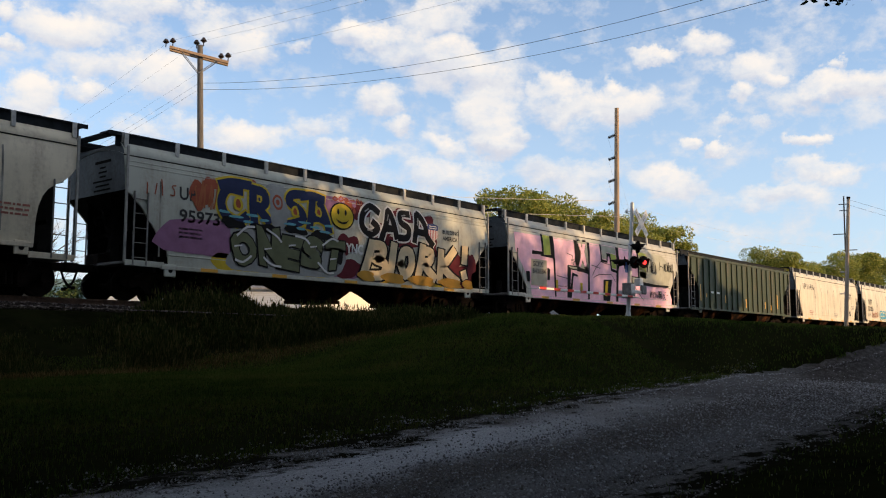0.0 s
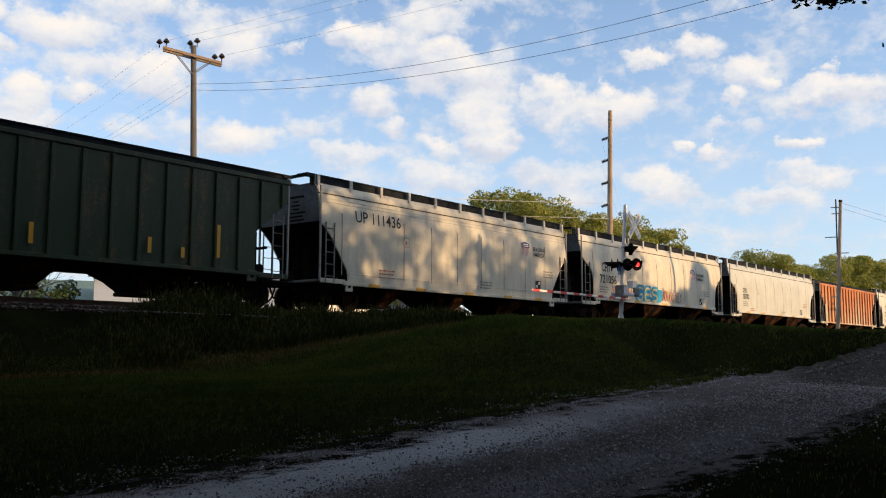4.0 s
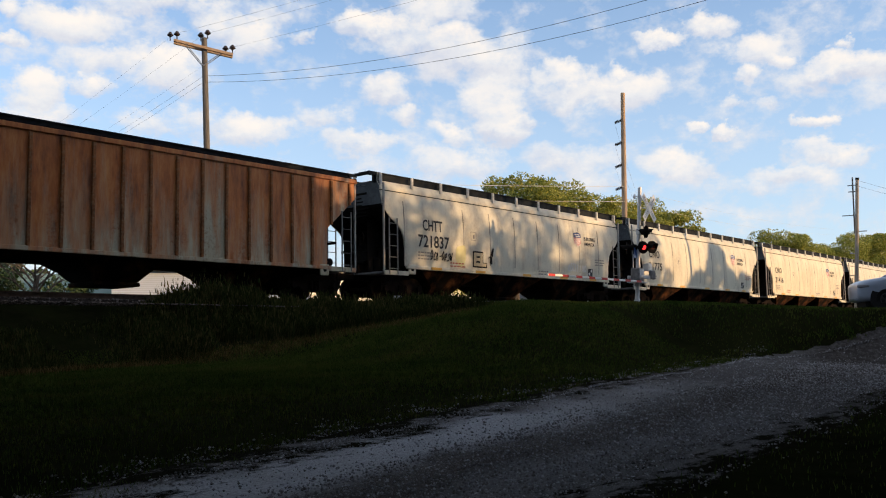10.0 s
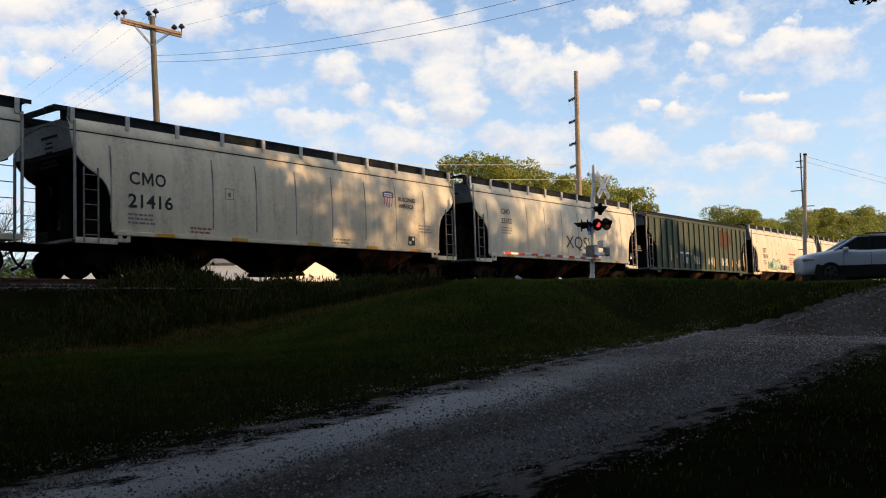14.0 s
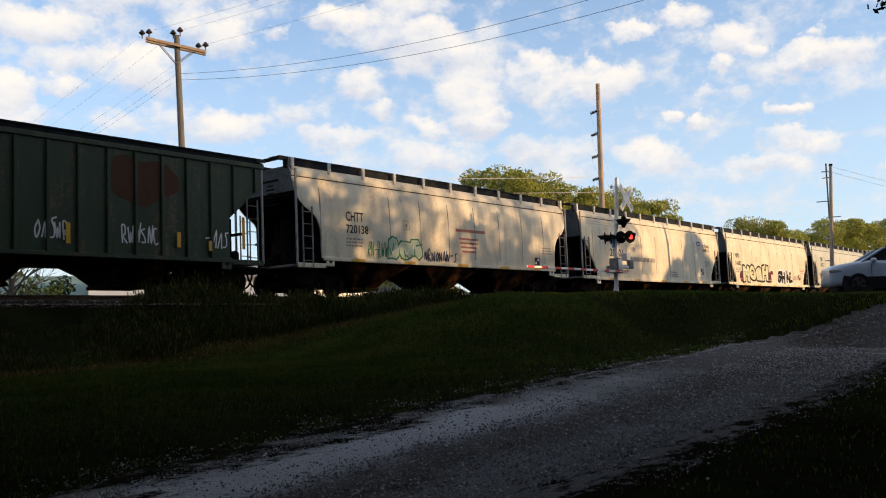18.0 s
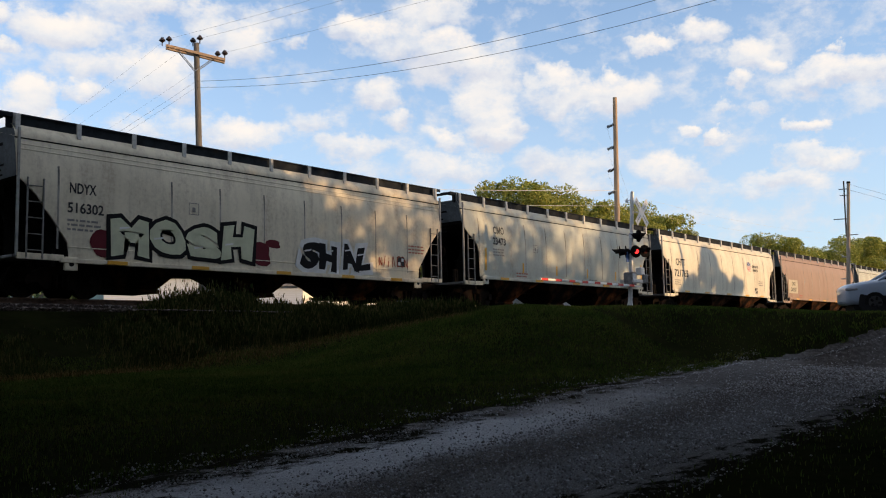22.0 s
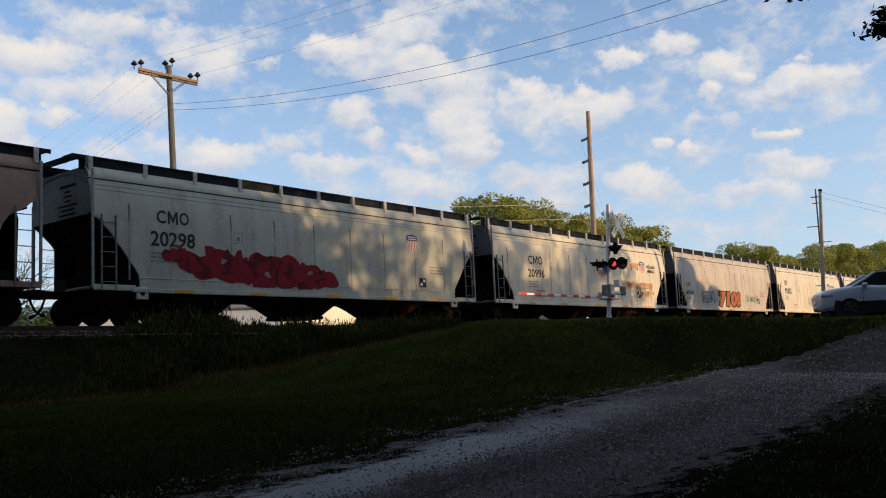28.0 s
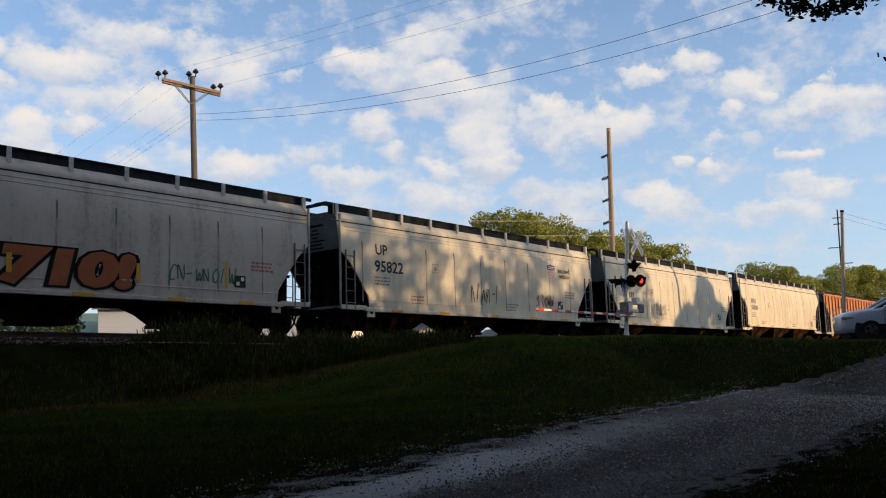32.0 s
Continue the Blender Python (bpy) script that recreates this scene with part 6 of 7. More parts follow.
def flow(pts, k=4):
    """A smooth line through the points."""
    q = [pts[0]] + list(pts) + [pts[-1]]
    out = []
    for a, b, c, d in zip(q[:-3], q[1:-2], q[2:-1], q[3:]):
        for i in range(k):
            t = i / k
            out.append(tuple(0.5 * (2 * b[n] + (c[n] - a[n]) * t + (2 * a[n] - 5 * b[n] + 4 * c[n] - d[n]) * t * t + (3 * b[n] - a[n] - 3 * c[n] + d[n]) * t ** 3) for n in (0, 1)))
    return out + [tuple(pts[-1])]


def ribbon(pts, w, k=4, ends=0.3):
    """A brush line of width w as one strip of faces."""
    p = [Vector(v) for v in flow(pts, k)]
    p[0] += (p[0] - p[1]).normalized() * w * ends
    p[-1] += (p[-1] - p[-2]).normalized() * w * ends
    bm = bmesh.new()
    last = None
    for i, c in enumerate(p):
        d = (p[min(i + 1, len(p) - 1)] - p[max(i - 1, 0)]).normalized()
        n = Vector((-d.y, d.x)) * w / 2
        row = [bm.verts.new((c.x + n.x, 0, c.y + n.y)), bm.verts.new((c.x - n.x, 0, c.y - n.y))]
        if last:
            bm.faces.new((last[0], last[1], row[1], row[0]))
        last = row
    return bm


def brushed(car, style, strokes, w, fill, edge, layer, rim=0.16, top=3.94):
    """Fat strokes with a rim of another colour beneath them all."""
    for grow, mat, lay, name in ((rim, edge, layer, "graffiti_outline"), (0.0, fill, layer + 2.0, "graffiti_letter")):
        for k, pts in enumerate(strokes):
            bm = ribbon(pts, w + grow)
            for v in bm.verts:
                v.co.z = min(v.co.z, top)
            spray(name, car, style, bm, mat, lay + 0.12 * k)


def scrawl(car, style, x0, x1, z0, z1, n, mat, seed, thick=0.038, layer=2):
    """Thin hand-drawn tag strokes that cannot be read."""
    rs = random.Random(seed)
    w = (x1 - x0) / n
    h = z1 - z0
    motifs = ([(0.1, 1.0), (0.12, 0.5), (0.1, 0.0)], [(0.1, 0.0), (0.15, 0.95), (0.6, 0.9), (0.55, 0.5), (0.15, 0.45), (0.75, 0.0)], [(0.75, 0.9), (0.3, 0.95), (0.1, 0.5), (0.3, 0.05), (0.8, 0.12)],
              [(0.8, 0.95), (0.25, 0.85), (0.65, 0.5), (0.7, 0.1), (0.1, 0.08)], [(0.05, 0.95), (0.25, 0.05), (0.45, 0.7), (0.65, 0.05), (0.9, 1.0)], [(0.1, 0.0), (0.4, 1.0), (0.8, 0.0)], [(0.1, 0.1), (0.12, 0.95), (0.75, 0.05), (0.8, 0.95)],
              [(0.45, 0.95), (0.1, 0.5), (0.45, 0.05), (0.85, 0.5), (0.45, 0.95)], [(0.1, 0.55), (0.8, 0.6)])
    for i in range(n):
        x = x0 + i * w
        a, b = rs.uniform(0.8, 1.05), rs.uniform(0.75, 1.1)
        lean = rs.uniform(-0.1, 0.25) * h
        pts = [(x + w * u * a + lean * v, z0 + h * v * b + rs.uniform(-0.03, 0.03) * h) for u, v in rs.choice(motifs)]
        spray("tag_stroke", car, style, ribbon(pts, thick), mat, layer + 0.1 * (i % 5))


def flat_paint(name, c, rough=0.75):
    return material(name, mottled(tuple(v * 0.8 for v in c), c, 2.5), rough, gloss=0.12)


PALE_GREY = flat_paint("spray_pale_grey", (0.33, 0.34, 0.33))
AMBER = flat_paint("spray_amber", (0.56, 0.30, 0.05))
GLINT = flat_paint("spray_white", (0.72, 0.72, 0.70))
NAVY = flat_paint("spray_navy", (0.025, 0.035, 0.09))
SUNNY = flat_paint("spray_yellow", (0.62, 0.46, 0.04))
TEAL = flat_paint("spray_teal", (0.16, 0.42, 0.50))
SAGE = flat_paint("spray_sage", (0.15, 0.165, 0.095))
ORANGE_SPRAY = flat_paint("spray_orange", (0.38, 0.13, 0.06))
PURPLE = flat_paint("spray_purple", (0.32, 0.16, 0.28))
CREAM_SPRAY = flat_paint("spray_cream", (0.66, 0.55, 0.36))
INK = flat_paint("spray_black", (0.010, 0.010, 0.011))
PINK = flat_paint("spray_pink", (0.95, 0.58, 0.71))
PRIMER = flat_paint("bare_grey_paint", (0.42, 0.43, 0.36))
LIME = flat_paint("spray_lime", (0.46, 0.52, 0.12))
SKYB = flat_paint("spray_sky_blue", (0.05, 0.34, 0.58))
PALE_Y = flat_paint("spray_pale_yellow", (0.66, 0.62, 0.34))
MAROON = flat_paint("spray_maroon", (0.12, 0.018, 0.026))
CRIMSON = flat_paint("spray_crimson", (0.27, 0.022, 0.032))
PISTACHIO = flat_paint("spray_pistachio", (0.60, 0.62, 0.44))
MINT = flat_paint("spray_mint", (0.50, 0.60, 0.46))
RUST_TAG = flat_paint("spray_rust_red", (0.34, 0.09, 0.05))
DULL_RED = flat_paint("dull_red_patch", (0.085, 0.042, 0.024))
BEIGE = flat_paint("repaint_beige", (0.50, 0.46, 0.36))
GREEN_TAG = flat_paint("spray_green", (0.05, 0.22, 0.12))


def shield(car, style, x, z, w, h):
    """Railway shield drawn as plain coloured shapes."""
    spray("logo_field", car, style, poly([(x, z + h * 0.25), (x + w * 0.5, z), (x + w, z + h * 0.25), (x + w, z + h * 0.66), (x, z + h * 0.66)]), WHITE, 2)
    for i in range(6):
        u = x + w * (i + 0.5) / 6
        low = z + h * (0.25 - 0.25 * (1 - abs(2 * (i + 0.5) / 6 - 1)))
        spray("logo_stripe", car, style, bar(u - w * 0.035, u + w * 0.035, low + 0.02, z + h * 0.64), REDP, 3)
    spray("logo_band", car, style, poly([(x - w * 0.03, z + h * 0.64), (x + w * 1.03, z + h * 0.64), (x + w * 1.05, z + h * 0.92), (x + w * 0.5, z + h), (x - w * 0.05, z + h * 0.92)]), BLUEP, 3)
    spray("logo_line", car, style, bar(x + w * 0.1, x + w * 0.9, z + h * 0.71, z + h * 0.755), WHITE, 4)
    spray("logo_line", car, style, bar(x + w * 0.1, x + w * 0.9, z + h * 0.82, z + h * 0.865), WHITE, 4)


def slogan(car, style, x, z, w=1.05):
    spray("slogan", car, style, wording("BUILDING", x, z + 0.25, w, 0.17, 0.02), LETTER, 2)
    spray("slogan", car, style, wording("AMERICA", x, z, w * 0.92, 0.17, 0.02), LETTER, 2)


def small_data(car, style, x, z, mat=None, seed=1):
    """Blocks of weight and inspection stencils too small to read."""
    rs = random.Random(seed)
    loops = []
    for i in range(3):
        u = x
        while u < x + 0.75:
            w = rs.uniform(0.06, 0.2)
            loops.append([(u, z - 0.12 * i), (u + w, z - 0.12 * i), (u + w, z - 0.12 * i + 0.055), (u, z - 0.12 * i + 0.055)])
            u += w + 0.04
    spray("data_block", car, style, poly(*loops), mat or FADED, 1)


def plate(car, style, x, z):
    spray("routing_plate", car, style, bar(x, x + 0.42, z, z + 0.36), LETTER, 2)
    spray("routing_mark", car, style, bar(x + 0.06, x + 0.19, z + 0.05, z + 0.17), WHITE, 3)
    spray("routing_mark", car, style, bar(x + 0.24, x + 0.36, z + 0.2, z + 0.31), WHITE, 3)


NUMBERS = {6: ("CEFX", -6.2, 2.53, 0.68, 0.32, "350702", -6.2, 2.11, 1.06, 0.34), 1: ("UP", -6.81, 2.95, 0.58, 0.38, "95973", -6.80, 2.30, 1.42, 0.38), 5: ("CHTT", -6.47, 2.63, 1.18, 0.46, "721056", -6.69, 2.04, 1.73, 0.44),
           7: ("CTRN", -5.90, 2.48, 1.18, 0.29, "100941", -5.89, 2.01, 1.95, 0.31), 8: ("CHTT", -6.52, 2.67, 1.16, 0.43, "721837", -6.79, 2.03, 1.82, 0.48),
           9: ("CMO", -6.9, 2.68, 1.2, 0.40, "21775", -6.95, 2.02, 1.5, 0.41), 10: ("CMO", -6.99, 2.66, 1.22, 0.38, "21416", -7.04, 2.00, 1.5, 0.40),
           11: ("CMO", -7.52, 3.12, 0.72, 0.25, "23352", -7.55, 2.70, 0.86, 0.24),
           13: ("CHTT", -6.66, 2.62, 0.9, 0.35, "720138", -6.66, 2.19, 1.13, 0.31), 14: ("CMO", -6.05, 2.75, 1.19, 0.41, "20701", -6.06, 2.12, 1.45, 0.41),
           15: ("NDYX", -7.25, 2.72, 0.75, 0.28, "516302", -7.3, 2.2, 1.02, 0.28), 16: ("CMO", -6.51, 3.12, 0.75, 0.32, "23473", -6.58, 2.66, 0.92, 0.31),
           17: ("CHTT", -6.43, 2.70, 1.2, 0.40, "721765", -6.67, 2.06, 1.78, 0.42), 19: ("CMO", -6.37, 2.91, 1.11, 0.39, "20298", -6.58, 2.23, 1.53, 0.45),
           20: ("CMO", -5.40, 2.74, 1.2, 0.40, "20996", -5.47, 2.14, 1.4, 0.38), 21: ("FURX", -6.81, 2.29, 0.72, 0.26, "842866", -6.84, 1.79, 1.15, 0.26),
           22: ("UP", -6.78, 2.95, 0.63, 0.39, "95822", -6.83, 2.32, 1.53, 0.43)}
LOGOS = {1: 4.29, 4: 4.3, 5: 4.20, 8: 4.2, 9: 3.98, 10: 3.95, 14: 4.95, 17: 4.2, 19: 4.72, 20: 5.9, 22: 4.6}


def decorate(i, car, style):
    ink = LETTER
    if i in NUMBERS:
        a, x, z, w, h, b, x2, z2, w2, h2 = NUMBERS[i]
        spray("reporting_mark", car, style, wording(a, x, z, w, h, 0.02), ink, 1)
        spray("wagon_number", car, style, wording(b, x2, z2, w2, h2, 0.02), ink, 1)
        small_data(car, style, x2, z2 - 0.22, seed=i)
    elif i in (0, 23, 24, 25, 26, 27):
        for k, (z, w) in enumerate(((2.75, 0.9), (2.3, 1.2))):
            for n in range(4 + 2 * k):
                u = -6.6 + n * w / (4 + 2 * k)
                spray("number_bar", car, style, bar(u, u + w / (4 + 2 * k) * 0.72, z, z + 0.3), FADED, 1)
        small_data(car, style, -6.6, 2.05, seed=i)
    if i in LOGOS:
        x = LOGOS[i]
        shield(car, style, x, 2.74, 0.58, 0.72)
        if i != 19:
            slogan(car, style, x + 0.88, 2.86, 1.0)
    if style != "ribbed":
        plate(car, style, 5.35, 1.42)
        small_data(car, style, 6.0, 2.2, FADED if i % 3 else FADED_RED, seed=i + 40)
        spray("stencil_box", car, style, poly([(-3.6, 2.5), (-3.25, 2.5), (-3.25, 2.52), (-3.6, 2.52)], [(-3.6, 2.83), (-3.25, 2.83), (-3.25, 2.85), (-3.6, 2.85)], [(-3.6, 2.52), (-3.58, 2.52), (-3.58, 2.83), (-3.6, 2.83)], [(-3.27, 2.52), (-3.25, 2.52), (-3.25, 2.83), (-3.27, 2.83)], [(-3.48, 2.58), (-3.37, 2.58), (-3.37, 2.72), (-3.48, 2.72)]), FADED, 1)
        if i % 2 == 0:
            small_data(car, style, -4.9, 1.5, FADED_RED, seed=i + 80)
            small_data(car, style, 1.2, 1.45, FADED, seed=i + 90)
    if i == 1:
        spray("graffiti_haze", car, style, poly(clipz(rounded(-5.7, 1.9, 3.4, 1.2, 3), 1.13, 3)), PURPLE, 1)
        spray("graffiti_haze", car, style, poly(clipz(rounded(-0.3, 3.5, 2.0, 0.9, 8), 1.13, 3.94)), PURPLE, 1)
        spray("graffiti_haze", car, style, poly(clipz(rounded(2.6, 2.55, 2.2, 0.4, 4), 1.13, 3)), MAROON, 1)
        spray("graffiti_haze", car, style, poly(clipz(rounded(-0.2, 1.35, 1.6, 0.6, 9), 1.02, 3)), PURPLE, 1)
        spray("graffiti_haze", car, style, poly(clipz(rounded(6.3, 1.5, 1.6, 0.8, 6), 1.02, 3)), MAROON, 1)
        for k, (x, z, w, h) in enumerate(((-6.05, 3.2, 0.75, 1.0), (-5.7, 3.55, 0.6, 0.5), (0.1, 3.55, 0.5, 0.5), (-4.5, 3.78, 1.3, 0.3))):
            spray("graffiti_haze", car, style, poly(clipz(rounded(x, z, w, h, 90 + k, 20, 2.0, 0.2), 1.02, 3.95)), RUST_TAG, 1.2 + 0.1 * k)
        spray("graffiti_ghost", car, style, poly(clipz(rounded(-3.0, 3.35, 1.3, 1.2, 9, 24, 2.0, 0.16), 1.0, 3.92)), PALE_GREY, 1.6)
        brushed(car, style, ([(-4.6, 3.5), (-5.1, 3.5), (-5.35, 3.1), (-5.2, 2.7), (-4.75, 2.52), (-4.4, 2.72)], [(-5.35, 3.6), (-4.9, 3.72), (-4.25, 3.72)], [(-4.12, 3.68), (-4.15, 3.1), (-4.08, 2.6)],
                             [(-4.1, 3.62), (-3.7, 3.55), (-3.66, 3.2), (-4.0, 3.08)], [(-3.95, 3.05), (-3.72, 2.85), (-3.5, 2.66)], [(-2.0, 3.72), (-2.5, 3.66), (-2.66, 3.4), (-2.2, 3.16), (-2.08, 2.86), (-2.7, 2.64)],
                             [(-2.1, 3.66), (-1.6, 3.74), (-1.15, 3.66)], [(-1.62, 3.66), (-1.7, 3.2), (-1.78, 2.66)], [(-1.3, 3.5), (-1.05, 3.0), (-0.9, 2.6)], [(-1.72, 2.95), (-1.4, 3.02), (-1.05, 2.92)]), 0.30, NAVY, SUNNY, 2, 0.14)
        for x, z, w, h in ((-4.72, 3.08, 0.34, 0.5), (-2.42, 3.1, 0.3, 0.42), (-1.38, 3.2, 0.26, 0.36), (-3.9, 3.32, 0.16, 0.22)):
            spray("graffiti_eye", car, style, poly(rounded(x, z, w, h, 60, 18, 2.2, 0.1)), SUNNY, 5.4)
            spray("graffiti_pupil", car, style, poly(rounded(x, z, w * 0.55, h * 0.55, 61, 14, 2.2, 0.1)), RUST_TAG if w > 0.2 else NAVY, 5.8)
        spray("graffiti_head", car, style, poly(clipz(rounded(-3.12, 3.1, 0.72, 1.35, 9, 24, 2.2, 0.10), 1.0, 3.92)), PALE_GREY, 5.2)
        for r, mat, lay in ((0.44, RUST_TAG, 5.6), (0.3, PALE_GREY, 5.9), (0.16, RUST_TAG, 6.2)):
            spray("graffiti_ring", car, style, poly(rounded(-3.15, 3.32, r, r * 1.1, 5, 18, 2.0, 0.04)), mat, lay)
        for k, (x, z, w, h) in enumerate(((-4.9, 2.46, 0.9, 0.3), (-3.6, 2.42, 1.0, 0.34), (-2.4, 2.5, 0.9, 0.3), (-1.2, 2.42, 1.0, 0.3), (-0.45, 1.9, 0.4, 0.8))):
            spray("graffiti_shadow", car, style, poly(clipz(rounded(x, z, w, h, 130 + k, 20, 2.4, 0.2), 1.02, 3.9)), INK, 4.6 + 0.1 * k)
        for k in range(13):
            x = -5.25 + 0.36 * k + 0.1 * (k % 3)
            if not -3.5 < x < -2.85:
                spray("graffiti_dash", car, style, poly(rounded(x, 2.78 - 0.11 * (k % 3), 0.40 + 0.1 * (k % 2), 0.085, 50 + k, 12)), TEAL, 6.4)
        spray("graffiti_shadow", car, style, poly(clipz(rounded(-2.6, 1.75, 5.0, 1.5, 77, 40, 5.0, 0.05), 1.02, 2.5)), PALE_GREY, 1.9)
        letters(car, style, "ONEST", -4.95, 1.22, 4.75, 1.16, INK, SAGE, 6.6, 4, 0.05)
        for pts in ([(-4.75, 2.1), (-4.4, 2.38), (-4.1, 2.42)], [(-3.6, 2.4), (-3.2, 2.22), (-3.0, 2.05)], [(-4.8, 1.35), (-4.5, 1.3), (-4.2, 1.5)], [(-2.4, 2.3), (-2.0, 2.25), (-1.8, 2.1)], [(-1.2, 2.1), (-0.8, 2.35), (-0.5, 2.3)], [(-3.7, 1.5), (-3.4, 1.3), (-3.0, 1.25)], [(-1.4, 1.5), (-1.0, 1.2), (-0.7, 1.2)]):
            spray("graffiti_glint", car, style, ribbon(pts, 0.07), GLINT, 11)
        spray("smiley_edge", car, style, poly(rounded(-0.28, 3.2, 1.16, 0.96, 2, 28, 2.0, 0.0)), INK, 5)
        spray("smiley", car, style, poly(rounded(-0.28, 3.2, 1.04, 0.86, 2, 28, 2.0, 0.0)), SUNNY, 6)
        for u in (-0.47, -0.12):
            spray("smiley_eye", car, style, poly(rounded(u, 3.33, 0.11, 0.2, 2, 14, 2.0, 0.0)), INK, 7)
        spray("smiley_mouth", car, style, poly([(-0.62, 3.1), (-0.45, 2.95), (-0.28, 2.91), (-0.1, 2.95), (0.05, 3.1), (-0.1, 3.02), (-0.28, 2.98), (-0.45, 3.02)]), INK, 7)
        for k, (x, z, w, h) in enumerate(((0.7, 3.5, 1.0, 0.6), (1.7, 2.8, 1.1, 0.6), (3.0, 3.6, 1.2, 0.5), (4.2, 3.3, 0.8, 0.9), (0.0, 2.25, 0.9, 0.8), (0.1, 1.4, 1.3, 0.6), (4.5, 2.5, 0.8, 0.8), (6.9, 2.0, 0.6, 1.2), (5.9, 2.1, 0.9, 0.9))):
            spray("graffiti_haze", car, style, poly(clipz(rounded(x, z, w, h, 110 + k, 22, 2.0, 0.2), 1.02, 3.95)), MAROON, 1.2 + 0.1 * k)
        brushed(car, style, ([(1.55, 3.55), (1.15, 3.72), (0.75, 3.4), (0.7, 2.95), (1.1, 2.72), (1.5, 2.95), (1.25, 3.15)], [(1.7, 2.62), (1.95, 3.2), (2.1, 3.68), (2.35, 3.2), (2.5, 2.72)], [(1.95, 3.0), (2.4, 3.02)],
                             [(3.2, 3.66), (2.75, 3.62), (2.75, 3.3), (3.15, 3.12), (3.1, 2.78), (2.65, 2.72)], [(3.5, 2.68), (3.62, 3.3), (3.7, 3.74), (4.1, 3.35), (4.2, 2.95), (4.55, 2.62)], [(3.7, 3.05), (4.1, 3.02)]), 0.26, INK, GLINT, 2, 0.13)
        for pts in ([(0.85, 3.5), (1.05, 3.62)], [(2.0, 3.3), (2.08, 3.52)], [(2.8, 3.56), (3.0, 3.6)], [(3.66, 3.3), (3.72, 3.56)], [(0.95, 2.85), (1.2, 2.82)]):
            spray("graffiti_glint", car, style, ribbon(pts, 0.05), PALE_GREY, 6)
        brushed(car, style, ([(0.75, 1.2), (1.0, 1.8), (1.2, 2.38)], [(1.2, 2.34), (1.75, 2.3), (1.7, 1.95), (1.3, 1.85), (1.85, 1.7), (1.75, 1.3), (1.0, 1.22)], [(2.15, 1.3), (2.35, 2.42)], [(2.7, 1.75), (2.85, 2.2), (3.25, 2.2), (3.3, 1.7), (2.95, 1.35), (2.7, 1.75)],
                             [(3.65, 1.25), (3.85, 1.9), (3.95, 2.5)], [(3.95, 2.35), (4.45, 2.3), (4.35, 1.95), (4.0, 1.85), (4.65, 1.35)], [(4.95, 1.25), (5.05, 2.4)], [(5.85, 2.5), (5.45, 2.1), (5.15, 1.85), (5.6, 1.5), (6.05, 1.28)], [(6.55, 2.66), (6.5, 2.1)], [(6.45, 1.65), (6.5, 1.5)]), 0.36, CREAM_SPRAY, INK, 6, 0.16, 2.75)
        for x, w in ((0.9, 0.9), (2.3, 1.3), (3.9, 1.6), (5.6, 1.5), (6.7, 0.7)):
            spray("graffiti_base", car, style, poly(clipz(rounded(x, 1.2, w, 0.34, 5, 18, 2.6, 0.12), 1.02, 3)), AMBER, 10.5)
        spray("graffiti_word", car, style, wording("YNC", -0.1, 1.93, 0.85, 0.36, 0.04), GLINT, 6)
        scrawl(car, style, -0.7, 1.0, 3.72, 3.9, 6, RUST_TAG, 52, 0.05)
        spray("graffiti_haze", car, style, poly(clipz(rounded(-5.2, 1.25, 0.9, 0.5, 5), 1.01, 3)), SUNNY, 1)
        for x in (-4.4, -1.6, 1.6, 4.6):
            spray("graffiti_haze", car, style, poly(clipz(rounded(x, 1.12, 1.1, 0.26, 5), 1.01, 3)), SUNNY, 1.5)
        scrawl(car, style, -7.9, -6.9, 3.0, 3.4, 4, RUST_TAG, 31)
        scrawl(car, style, -6.3, -5.5, 2.8, 3.6, 7, ORANGE_SPRAY, 32, 0.05)
    elif i == 2:
        spray("graffiti_field", car, style, poly([(-6.95, 1.01), (6.95, 1.01), (7.0, 1.4), (6.6, 2.06), (5.1, 2.06), (3.2, 2.2), (3.12, 3.8), (-0.6, 3.8), (-8.2, 3.72), (-8.2, 2.95), (-7.6, 2.2), (-7.05, 1.5)]), PINK, 1)
        spray("graffiti_field", car, style, bar(-6.95, 6.95, 0.90, 0.99), PINK, 13)
